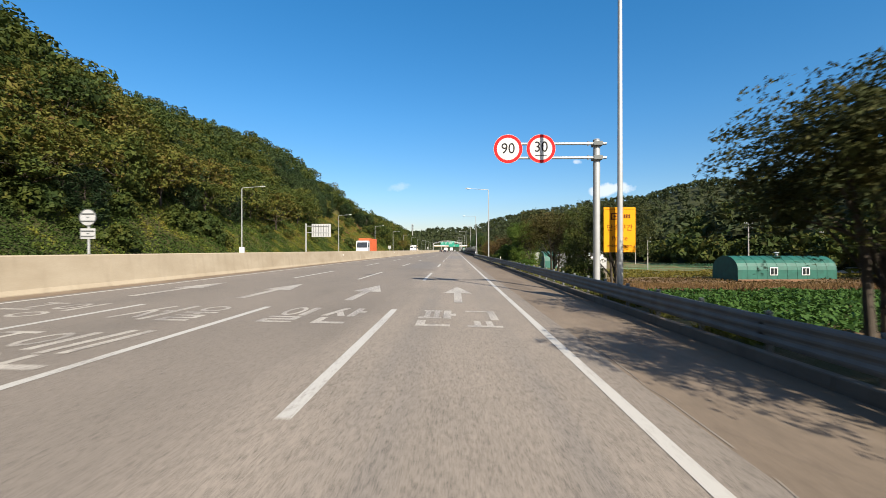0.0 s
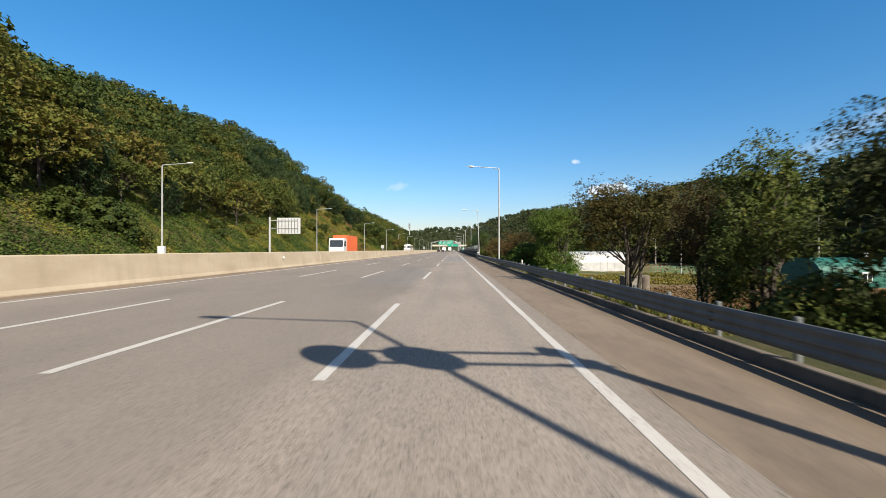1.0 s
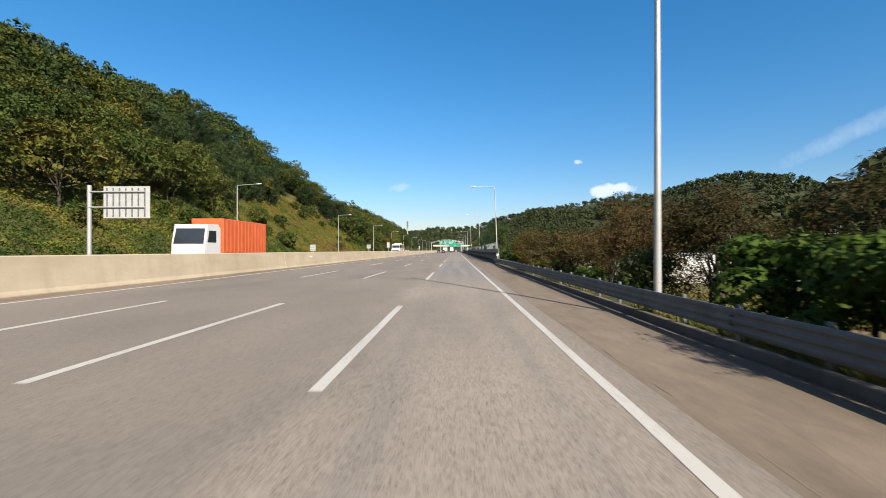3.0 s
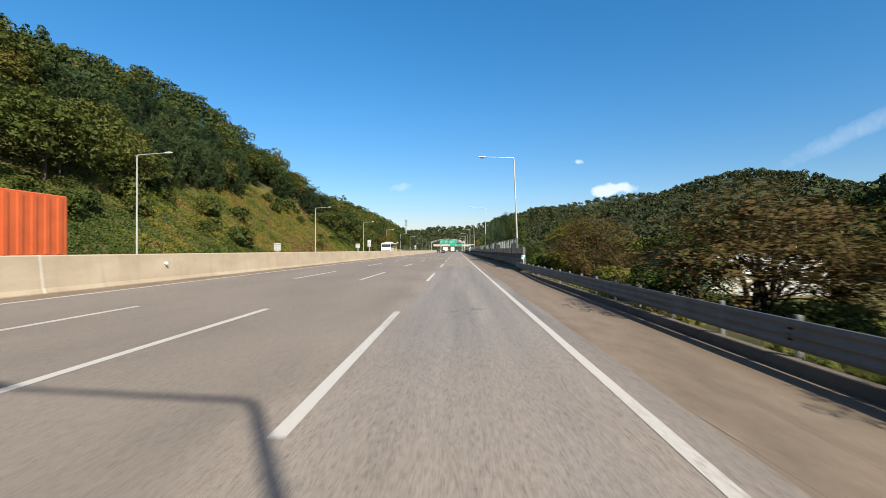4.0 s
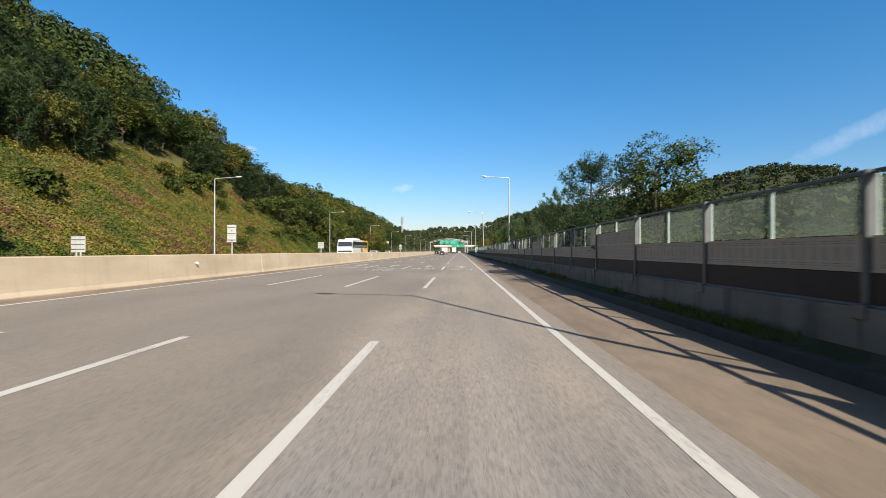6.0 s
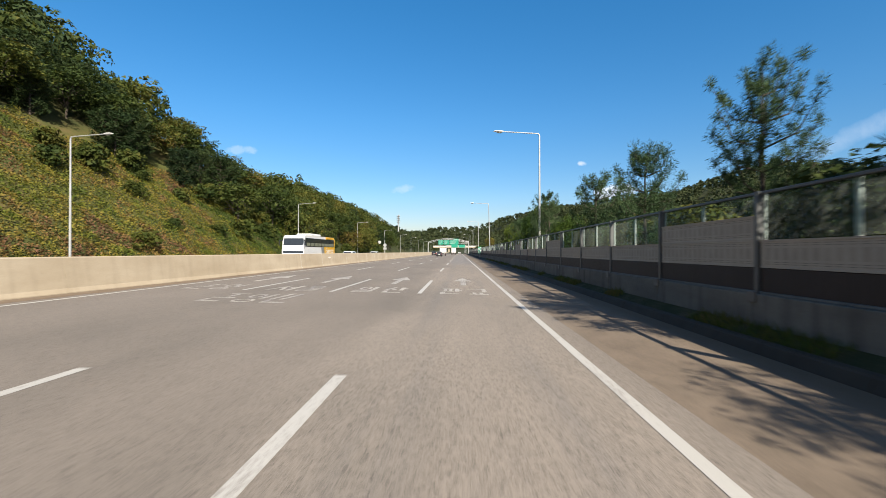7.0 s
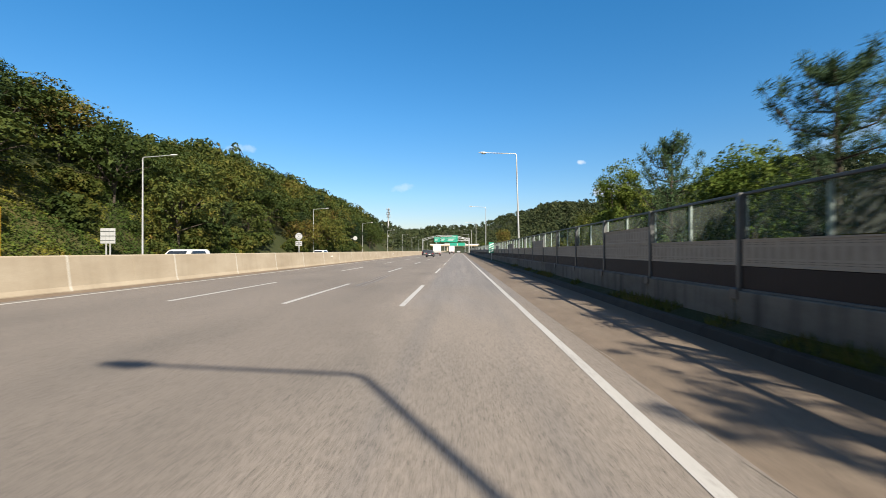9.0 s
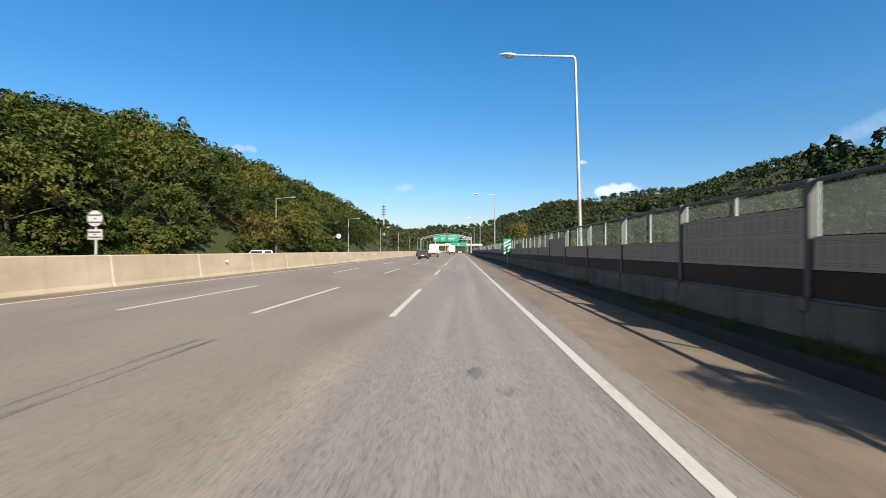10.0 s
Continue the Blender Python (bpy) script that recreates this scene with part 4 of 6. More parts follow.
# ---- street lamps ----
def lamp_meshes(h):
    pole = Shape().tube([(0, 0, -0.6), (0, 0, 0.0), (0, 0, h * 0.5), (0, 0, h - 0.25), (-0.02, 0, h - 0.08), (-0.12, 0, h + 0.01)], [0.1, 0.1, 0.082, 0.062, 0.058, 0.055], 14)
    arm = Shape().tube([(-0.1, 0, h), (-1.4, 0, h + 0.09), (-2.95, 0, h + 0.2)], [0.05, 0.044, 0.038], 10)
    head = Shape()
    rings = []
    for u, w, t, b in ((0.0, 0.06, 0.05, 0.05), (0.12, 0.12, 0.08, 0.06), (0.32, 0.17, 0.1, 0.07), (0.62, 0.16, 0.085, 0.05), (0.82, 0.06, 0.03, 0.01)):
        rings.append([(-2.9 - u, w * math.cos(q), h + 0.2 + u * 0.04 + (t if math.sin(q) > 0 else b) * math.sin(q)) for q in [2 * math.pi * k / 14 for k in range(14)]])
    head.add([p for r in rings for p in r], [(i * 14 + k, i * 14 + (k + 1) % 14, (i + 1) * 14 + (k + 1) % 14, (i + 1) * 14 + k) for i in range(4) for k in range(14)] + [tuple(range(14)), tuple(range(56, 70))])
    lens = Shape()
    lens.add([(-3.25 + 0.24 * math.cos(q), 0.12 * math.sin(q), h + 0.125) for q in [2 * math.pi * k / 16 for k in range(16)]] + [(-3.25 + 0.16 * math.cos(q), 0.08 * math.sin(q), h + 0.085) for q in [2 * math.pi * k / 16 for k in range(16)]],
             [(k, (k + 1) % 16, 16 + (k + 1) % 16, 16 + k) for k in range(16)] + [tuple(range(16, 32))])
    collar = Shape().tube([(0, 0, 0.0), (0, 0, 0.35)], 0.125, 14)
    plate = Shape().box((-0.2, -0.2, -0.62), (0.2, 0.2, -0.55), 0.01)
    return [("pole", pole, "polegrey"), ("arm", arm, "polegrey"), ("head", head, "white"), ("lens", lens, "lampglass"), ("collar", collar, "polegrey"), ("base_plate", plate, "polegrey")]


first = thing("street_lamp", 0, 0, 0, "tall grey steel street lamp with one outreach arm", "street lamp", "street lamps")
head_ob = None
for nm, sh, mt in lamp_meshes(11.3):
    ob = part(nm, sh, mt, head_ob if nm == "lens" else first, "", True)
    head_ob = ob if nm == "head" else head_ob
LAMPS = [(5.36, 14.9, 0.0), (5.25, 71.2, 0.0), (6.15, 126.9, -2.2), (6.3, 182.9, 0.0), (5.92, 235.3, -1.6)] + [(5.9, 290.0 + 55.8 * k, 0.0) for k in range(8)]
first.matrix_basis = pose(5.36, 14.9, 0.0)
for x, y, lean in LAMPS[1:]:
    copy_thing(first, pose(x, y, 0.0, 0, lean, 0))
for x, y in [(-33.6, 69.1), (-33.0, 125.1), (-33.1, 183.0), (-33.1, 236.4), (-34.4, 295.0)] + [(-34.4, 349.0 + 55.8 * k) for k in range(7)]:
    copy_thing(first, pose(x, y, 0.15, 0, 0, 180))
cab = thing("control_cabinet", -33.3, 68.7, 1.2, "pale grey control cabinet on the lamp post", "cabinet")
part("body", Shape().box((-0.45, -0.2, -1.3), (0.35, 0.15, 0.95), 0.02), "signback", cab)
part("door", Shape().box((-0.4, -0.225, -0.8), (0.3, -0.203, 0.9), 0.008), "white", cab)
part("plinth", Shape().box((-0.5, -0.25, -1.45), (0.4, 0.2, -1.3), 0.02), "kerb", cab)

# ---- speed limit gantry ----
def text_mesh(body, size, name):
    cu = bpy.data.curves.new(name, "FONT")
    cu.body, cu.size, cu.extrude, cu.align_x, cu.align_y = body, size, 0.003, "CENTER", "CENTER"
    ob = bpy.data.objects.new(name, cu)
    me = bpy.data.meshes.new_from_object(ob)
    bpy.data.objects.remove(ob)
    bpy.data.curves.remove(cu)
    return me


def lettering(name, body, size, material, parent, x, y, z, sx=1.0):
    """Flat letters that face the traffic."""
    me = text_mesh(body, size, name)
    me.materials.clear()
    me.materials.append(M[material])
    ob = part(name, me, material, parent)
    ob.matrix_basis = pose(x, y, z, 90) @ Matrix.Diagonal((sx, 1, 1, 1))
    return ob


gan = thing("speed_limit_gantry", 5.77, 18.65, 0.0, "grey steel cantilever gantry with two round speed signs", "road sign")
GH = 6.17
part("post", Shape().tube([(0, 0, -0.6), (0, 0, GH + 0.1)], 0.14, 16), "polegrey", gan, "", True)
part("post_cap", Shape().tube([(0, 0, GH + 0.1), (0, 0, GH + 0.14)], [0.15, 0.11], 16), "polegrey", gan, "", True)
for z in (GH - 0.08, GH - 0.66):
    part("arm", Shape().tube([(0.35, -0.17, z), (-3.75, -0.17, z)], 0.055, 12), "polegrey", gan, "", True)
    part("clamp", Shape().box((-0.19, -0.26, z - 0.09), (0.19, 0.16, z + 0.09), 0.02), "steel", gan)
    part("gusset", Shape().add([(-0.18, -0.2, z), (-0.42, -0.2, z + 0.1), (-0.42, -0.2, z - 0.1), (-0.18, -0.14, z), (-0.42, -0.14, z + 0.1), (-0.42, -0.14, z - 0.1)], [(0, 1, 2), (3, 5, 4), (0, 3, 4, 1), (1, 4, 5, 2), (2, 5, 3, 0)]), "steel", gan)
for cx, body in ((-3.69, "90"), (-2.34, "30")):
    cz = GH - 0.3
    plate = part("sign_plate", Shape().disc_y(cx, cz, 0.595, -0.262, -0.24, 40), "signwhite", gan, "white round sign plate")
    part("red_ring", Shape().disc_y(cx, cz, 0.585, -0.2665, -0.2625, 48, 0.46), "red", plate)
    lettering("numeral", body, 0.61, "black", plate, cx, -0.267, cz + (0.06 if body == "30" else 0.0), 0.95)
    if body == "30":
        part("underline", Shape().box((cx - 0.24, -0.268, cz - 0.29), (cx + 0.24, -0.264, cz - 0.26)), "black", plate)
    part("bracket", Shape().box((cx - 0.05, -0.238, cz - 0.4), (cx + 0.05, -0.222, cz + 0.4), 0.004), "steel", gan)

# ---- yellow enforcement board on the lamp post ----
yb = thing("enforcement_sign", 5.45, 15.2, 0.13, "tall orange-yellow enforcement board strapped to a lamp post", "road sign")
part("board", Shape().box((-0.53, -0.02, 1.5), (0.53, 0.0, 3.02), 0.006), "yellow", yb)
part("border", Shape().box((-0.49, -0.0235, 2.95), (0.49, -0.0205, 2.965)), "darkbrown", yb)
cam_sym = Shape().box((-0.3, -0.024, 2.78), (0.08, -0.021, 2.83)).box((-0.3, -0.024, 2.6), (0.08, -0.021, 2.64)).box((-0.3, -0.024, 2.64), (-0.25, -0.021, 2.78)).box((0.03, -0.024, 2.64), (0.08, -0.021, 2.78))
cam_sym.disc_y(-0.16, 2.71, 0.045, -0.024, -0.021, 16).disc_y(-0.06, 2.71, 0.045, -0.024, -0.021, 16)
for k in range(3):
    cam_sym.box((0.13 + k * 0.08, -0.024, 2.65), (0.185 + k * 0.08, -0.021, 2.78))
part("camera_symbol", cam_sym, "darkbrown", yb)
lettering("hangul_row", "\ub2e8\uc18d\uad6c\uac04", 0.25, "darkbrown", yb, 0.0, -0.022, 2.31, 0.95)
lettering("caption", "Police", 0.22, "darkbrown", yb, 0.0, -0.022, 1.97)
lettering("caption", "enforcement", 0.16, "darkbrown", yb, 0.0, -0.022, 1.72)
for z in (1.75, 2.75):
    part("strap", Shape().tube([(0.1, 0.19, z - 0.03), (0.1, 0.19, z + 0.03)], 0.13, 16).box((-0.2, 0.002, z - 0.02), (0.4, 0.2, z + 0.02)), "steel", yb)

# ---- sign backs and plates along the opposite carriageway ----
def sign_back(x, y, w, h, top, posts, label):
    t = thing("sign_seen_from_behind", x, y, 0.0, label, "road sign", "signs facing away")
    for px in posts:
        part("post", Shape().tube([(px, 0.06, -0.3), (px, 0.06, top)], 0.07, 12), "polegrey", t, "", True)
    part("board", Shape().box((-w / 2, 0.0, top - h), (w / 2, 0.03, top), 0.008), "signback", t)
    for k in range(3):
        z = top - h + h * (0.2 + 0.3 * k)
        part("stiffener", Shape().box((-w / 2 + 0.05, -0.04, z - 0.03), (w / 2 - 0.05, -0.002, z + 0.03), 0.004), "steel", t)
    return t


def median_sign(y, disc, label):
    """A small sign on the crest of the median barrier, seen from behind."""
    x, z = BAR - 0.43, zb + 1.3
    t = thing("median_sign", x, y, z, label, "road sign", "signs facing away")
    part("foot_plate", Shape().box((-0.09, -0.09, 0.002), (0.09, 0.09, 0.02), 0.004), "steel", t)
    part("post", Shape().tube([(0, 0.05, 0.01), (0, 0.05, 1.62)], 0.04, 12), "polegrey", t, "", True)
    if disc:
        part("disc", Shape().disc_y(0, 1.42, 0.32, 0.0, 0.008, 32), "signback", t)
        part("rim", Shape().disc_y(0, 1.42, 0.325, -0.014, 0.012, 32, 0.305), "steel", t)
        part("plate", Shape().box((-0.29, 0.0, 0.6), (0.29, 0.008, 1.0), 0.003), "signback", t)
        bars = ((1.28, 0.25), (1.56, 0.25), (0.7, 0.25), (0.9, 0.25))
    else:
        part("plate", Shape().box((-0.28, 0.0, 0.72), (0.28, 0.008, 1.78), 0.003), "signback", t)
        bars = ((0.86, 0.24), (1.25, 0.24), (1.64, 0.24))
    for h, w in bars:
        part("stiffener", Shape().box((-w, -0.03, h - 0.02), (w, -0.002, h + 0.02), 0.003), "steel", t)
    for h in (0.8, 1.42):
        part("clamp", Shape().box((-0.06, -0.002, h - 0.03), (0.06, 0.11, h + 0.03), 0.006), "steel", t)


median_sign(16.7, True, "round sign with small plate, grey back, on the concrete barrier")
median_sign(151.1, False, "tall grey plate seen from behind, on the concrete barrier")
median_sign(229.8, True, "round sign with small plate, grey back, on the concrete barrier")
for x, y, w, h, top in ((-33.5, 162.0, 1.3, 1.4, 3.0), (-34.5, 233.5, 1.5, 1.5, 3.9)):
    sign_back(x, y, w, h, top, (-0.2, 0.2), "grey back of a rectangular road sign on posts")
cg = thing("sign_gantry_back", -33.4, 98.6, 0.0, "grey back of a cantilever direction sign", "road sign", "signs facing away")
part("post", Shape().tube([(0, 0, -0.3), (0, 0, 7.6)], 0.18, 14), "polegrey", cg, "", True)
for z in (7.0, 5.6):
    part("arm", Shape().tube([(0, -0.1, z), (5.2, -0.1, z)], 0.07, 10), "polegrey", cg, "", True)
part("board", Shape().box((1.3, 0.0, 4.6), (5.6, 0.04, 7.5), 0.01), "signback", cg)
for k in range(7):
    part("stiffener", Shape().box((1.6 + 0.58 * k, -0.06, 4.75), (1.72 + 0.58 * k, -0.002, 7.35), 0.006), "steel", cg)
mir = thing("curved_post_sign", -35.5, 341.0, 0.0, "round sign on a bent white post", "road sign", "signs facing away")
part("post", Shape().tube([(-1.6, 0, -0.2), (-1.6, 0, 4.6), (-1.45, 0, 5.3), (-1.0, 0, 5.75), (-0.2, 0, 5.9)], 0.08, 12), "polegrey", mir, "", True)
part("disc", Shape().disc_y(0.3, 5.9, 0.7, -0.03, 0.03, 32), "signback", mir)

# ---- small posts at the start of the noise barrier ----
fp = thing("marker_sign", 5.3, 117.5, 0.2, "small white marker sign with green and blue fields", "marker sign")
part("post", Shape().tube([(0, 0.05, -0.4), (0, 0.05, 1.0)], 0.03, 10), "post", fp, "", True)
part("board", Shape().box((-0.15, 0, 0.75), (0.15, 0.025, 1.07), 0.006), "white", fp)
part("green_field", Shape().box((-0.13, -0.004, 0.91), (0.0, -0.001, 1.05)), "signgreen", fp)
part("blue_field", Shape().box((0.02, -0.004, 0.77), (0.13, -0.001, 0.9)), "signblue", fp)

bo = thing("marker_post", 5.5, 55.2, -0.08, "cream rounded marker post behind the guardrail", "marker post")
part("shaft", Shape().tube([(0, 0, -0.2), (0, 0, 0.72)], 0.038, 12), "joint", bo, "", True)
part("cap", Shape().tube([(0, 0, 0.721), (0, 0, 0.76), (0, 0, 0.9), (0, 0, 0.96), (0, 0, 0.98)], [0.04, 0.05, 0.05, 0.034, 0.01], 12), "joint", bo, "", True)

ph = thing("pump_house", 25.5, 83.5, -3.95, "small grey concrete pump house with a round tank", "pump house")
part("block", Shape().box((-1.3, -1.0, -0.1), (1.1, 1.0, 1.75), 0.04), "wallbase", ph)
part("slab", Shape().box((-1.45, -1.15, 1.752), (1.25, 1.15, 1.92), 0.03), "wallbase", ph)
part("tank", Shape().tube([(1.95, 0, -0.1), (1.95, 0, 1.9), (1.95, 0, 2.05)], [0.65, 0.65, 0.4], 18), "kerb", ph, "grey round tank", True)

hs = thing("chevron_panel", 5.1, 262.0, 0.0, "green and white striped object marker panel", "marker sign")
part("board", Shape().box((-0.42, 0, 1.3), (0.42, 0.03, 3.0), 0.008), "signgreen", hs)
chev = Shape()
for k in range(4):
    z = 1.36 + k * 0.36
    chev.add([(-0.38, -0.004, z), (0.38, -0.004, z + 0.34), (0.38, -0.004, z + 0.5), (-0.38, -0.004, z + 0.16)], [(0, 1, 2, 3)])
part("stripe", chev, "white", hs)
part("post", Shape().tube([(0, 0.08, -0.3), (0, 0.08, 2.9)], 0.05, 10), "post", hs, "", True)

# reflectors on the median barrier
for y in (8.0, 54.5, 101.0, 147.0, 193.0, 239.0, 285.0):
    rf = thing("reflector", BAR - 0.24, y, zb + 0.86, "small white reflector fixed to the concrete barrier", "reflector", "barrier reflectors")
    part("bracket", Shape().box((-0.02, -0.012, -0.03), (0.09, 0.012, 0.03), 0.004), "post", rf)
    part("disc", Shape().disc_y(0.13, 0.0, 0.07, -0.022, 0.0, 20), "white", rf)

# ---- greenhouses, sheds and fields ----
def tunnel(name, x, y, z, w, l, h, mat, label, turn, band_mat=None):
    """A tunnel greenhouse: arched skin on hoops, closed ends; it runs along its own x."""
    t = thing(name, x, y, z, label, "greenhouse", "", "", turn)
    wall_h = h * 0.45
    arch = [(-w / 2, -0.1), (-w / 2, wall_h)] + [(-w / 2 * math.cos(a), wall_h + (h - wall_h) * math.sin(a)) for a in [math.pi * k / 12 for k in range(1, 12)]] + [(w / 2, wall_h), (w / 2, -0.1)]
    n = 10
    for k in range(n):
        x0, x1 = -l / 2 + l * k / n, -l / 2 + l * (k + 1) / n
        s = Shape().extrude_x(arch, x0 + 0.002, x1 - 0.002)
        part("skin_panel", s, band_mat if band_mat and k < 2 else mat, t)
    for k in range(n + 1):
        xx = -l / 2 + l * k / n
        part("hoop", Shape().tube([(xx, p[0] * 1.006, p[1] * 1.006) for p in arch], 0.03, 6, False), "post" if mat == "film" else "tarp", t)
    return t


gh = tunnel("green_greenhouse", 60.0, 86.0, -3.95, 7.0, 18.6, 4.55, "tarp", "long dark green tarpaulin tunnel shed with two white windows", 4.0)
for xx in (-2.6, 3.4):
    win = part("window", Shape().box((xx - 0.75, -3.58, 1.05), (xx + 0.75, -3.49, 2.5), 0.02), "white", gh, "white framed window")
    part("pane", Shape().box((xx - 0.6, -3.6, 1.2), (xx - 0.06, -3.585, 2.35)).box((xx + 0.06, -3.6, 1.2), (xx + 0.6, -3.585, 2.35)), "darkglass", win)
part("vent", Shape().tube([(0.8, 0, 4.5), (0.8, 0, 5.0), (0.8, 0, 5.1), (0.8, 0, 5.35)], [0.25, 0.25, 0.5, 0.08], 12), "signback", gh, "small metal roof vent", True)
part("skirt", Shape().box((-9.4, -3.75, -0.1), (9.4, -3.54, 0.35), 0.02), "rust", gh, "earth-brown foot sheet")
tunnel("white_greenhouse", 36.5, 141.0, -3.95, 8.0, 19.0, 5.2, "film", "white plastic film tunnel greenhouse with a green end", 3.0, "tarp")
tunnel("white_greenhouse", 36.0, 205.0, -3.95, 8.0, 26.0, 4.6, "film", "white plastic film tunnel greenhouse, patchy with age", 90.0)

fence = thing("garden_fence", 0, 0, 0, "thin green wire garden fence on green posts", "fence")
fpost_me = Shape().tube([(0, 0, -0.2), (0, 0, 2.0)], 0.05, 8).mesh("post", M["mesh"])
for k in range(22):
    part("post", fpost_me, "mesh", fence).location = (44.0 + 2.4 * k, 119.0 + 0.1 * k, -3.95)
for z in (0.3, 0.75, 1.2, 1.65, 1.95):
    part("wire", Shape().tube([(44.0, 119.0, -3.95 + z), (94.4, 121.1, -3.95 + z)], 0.02, 5), "mesh", fence)
pick = Shape()
for k in range(168):
    x = 44.0 + 0.3 * k
    pick.tube([(x, 119.03 + 0.0125 * k, -3.9), (x, 119.03 + 0.0125 * k, -2.05)], 0.012, 4, False)
part("wire_mesh", pick, "mesh", fence)


def utility_pole(x, y, h, arms=2):
    z = float(ground_z(x, y))
    t = thing("utility_pole", x, y, z, "pale concrete utility pole with crossarms", "utility pole", "utility poles")
    part("pole", Shape().tube([(0, 0, -0.5), (0, 0, h)], [0.17, 0.1], 12), "wood", t, "", True)
    for k in range(arms):
        a = part("crossarm", Shape().box((-0.9, -0.05, h - 0.35 - 0.9 * k), (0.9, 0.05, h - 0.25 - 0.9 * k), 0.01), "steel", t)
        for xx in (-0.8, -0.4, 0.4, 0.8):
            part("insulator", Shape().tube([(xx, 0, h - 0.25 - 0.9 * k), (xx, 0, h - 0.05 - 0.9 * k)], [0.05, 0.03], 8), "white", a)
    return t


UT = [(62.0, 96.0, 11.5), (88.0, 110.0, 11.0), (52.0, 122.0, 9.0), (70.0, 175.0, 10.5), (98.0, 230.0, 10.5)]
for x, y, h in UT:
    utility_pole(x, y, h)
wires = Shape()
for (xa, ya, ha), (xb, yb_, hb) in zip(UT, UT[1:]):
    za, zb2 = float(ground_z(xa, ya)) + ha - 0.1, float(ground_z(xb, yb_)) + hb - 0.1
    for off in (-0.8, 0.8):
        pts = [(xa + off + (xb - xa) * s, ya + (yb_ - ya) * s, za + (zb2 - za) * s - 2.2 * s * (1 - s)) for s in [k / 10 for k in range(11)]]
        wires.tube(pts, 0.015, 4, False)
tagged(new("overhead_wires", wires.mesh("overhead_wires", M["black"])), "thin sagging overhead wires between poles", "cable")

# ---- mast and direction signs ahead ----
tm = thing("telecom_mast", -46.0, 480.0, 0.0, "tall pale steel telecom mast with antennas", "mast")
z0 = float(ground_z(-46.0, 480.0))
tm.matrix_basis = pose(-46.0, 480.0, z0)
part("mast", Shape().tube([(0, 0, -0.5), (0, 0, 19.0)], [0.6, 0.3], 14), "polegrey", tm, "", True)
for k, z in enumerate((12.8, 14.4, 16.0, 17.6)):
    part("platform", Shape().tube([(0, 0, z), (0, 0, z + 0.2)], 1.25, 16), "steel", tm)
    for q in range(3):
        a = 2.1 * q + k
        part("antenna", Shape().box((1.2 * math.cos(a) - 0.14, 1.2 * math.sin(a) - 0.14, z + 0.2), (1.2 * math.cos(a) + 0.14, 1.2 * math.sin(a) + 0.14, z + 1.3), 0.03), "polegrey", tm)
part("cabinet", Shape().box((-2.6, -1.0, -0.3), (-1.0, 1.0, 2.6), 0.04), "white", tm)

og = thing("overhead_sign_gantry", 0, 468.0, 0.0, "steel portal over the road with green direction signs", "road sign")
for x in (-14.2, 6.4):
    part("column", Shape().tube([(x, 0, -0.3), (x, 0, 9.6)], 0.28, 14), "polegrey", og, "", True)
for z in (9.4, 7.9):
    part("beam", Shape().tube([(-15.4, 0, z), (6.6, 0, z)], 0.16, 10), "polegrey", og, "", True)
web = Shape()
for k in range(14):
    x = -14.2 + k * 1.47
    web.tube([(x, 0, 7.9), (x + 1.47, 0, 9.4)], 0.06, 6, False)
part("lattice", web, "polegrey", og)
for x0, x1, z0, z1 in ((-15.3, -11.7, 6.9, 10.1), (-11.3, -7.6, 6.9, 10.1), (-7.2, -0.8, 6.9, 10.1), (-4.4, -0.8, 10.2, 11.1)):
    bd = part("sign_board", Shape().box((x0, -0.34, z0), (x1, -0.26, z1), 0.02), "signgreen", og, "green direction board with white bars")
    bars = Shape()
    for q in range(3 if z1 - z0 > 2 else 1):
        zz = z1 - 0.75 - q * 0.8 if z1 - z0 > 2 else z0 + 0.25
        bars.box((x0 + 0.4, -0.352, zz), (x0 + 0.4 + (x1 - x0 - 0.8) * (0.9, 0.7, 0.55)[q], -0.343, zz + 0.24))
    part("lettering_bar", bars, "signback", bd)
arch = thing("arched_portal", 0, 474.0, 0.0, "pale steel arched truss portal spanning the road", "portal")
rise = lambda q: 8.0 + 2.6 * (1 - ((q + 8.4) / 14.6) ** 2)
for x in (-23.0, 6.3):
    part("column", Shape().tube([(x, 0, -0.3), (x, 0, 8.9)], 0.26, 12), "polegrey", arch, "", True)
for dz in (0.0, 0.9):
    part("chord", Shape().tube([(-23.0 + 29.3 * k / 20, 0, rise(-23.0 + 29.3 * k / 20) + dz) for k in range(21)], 0.13, 8), "polegrey", arch, "", True)
web = Shape()
for k in range(20):
    xa, xb = -23.0 + 29.3 * k / 20, -23.0 + 29.3 * (k + 1) / 20
    web.tube([(xa, 0, rise(xa) + (0.9 if k % 2 else 0.0)), (xb, 0, rise(xb) + (0.0 if k % 2 else 0.9))], 0.07, 6, False)
part("lattice", web, "polegrey", arch)
og2 = thing("overhead_sign_gantry", 0, 640.0, 0.0, "steel portal over the road with green direction signs", "road sign")
for x in (-14.2, 7.0):
    part("column", Shape().tube([(x, 0, -0.3), (x, 0, 9.0)], 0.3, 12), "polegrey", og2, "", True)
part("beam", Shape().box((-14.4, -0.3, 7.8), (7.2, 0.3, 9.0), 0.05), "polegrey", og2)
for x0, x1 in ((-9.0, -2.0), (-1.0, 6.0)):
    part("sign_board", Shape().box((x0, -0.5, 6.4), (x1, -0.4, 9.6), 0.02), "signgreen", og2, "green direction board")
br = thing("far_overbridge", -20.0, 760.0, 0.0, "pale concrete bridge over the road far ahead", "bridge")
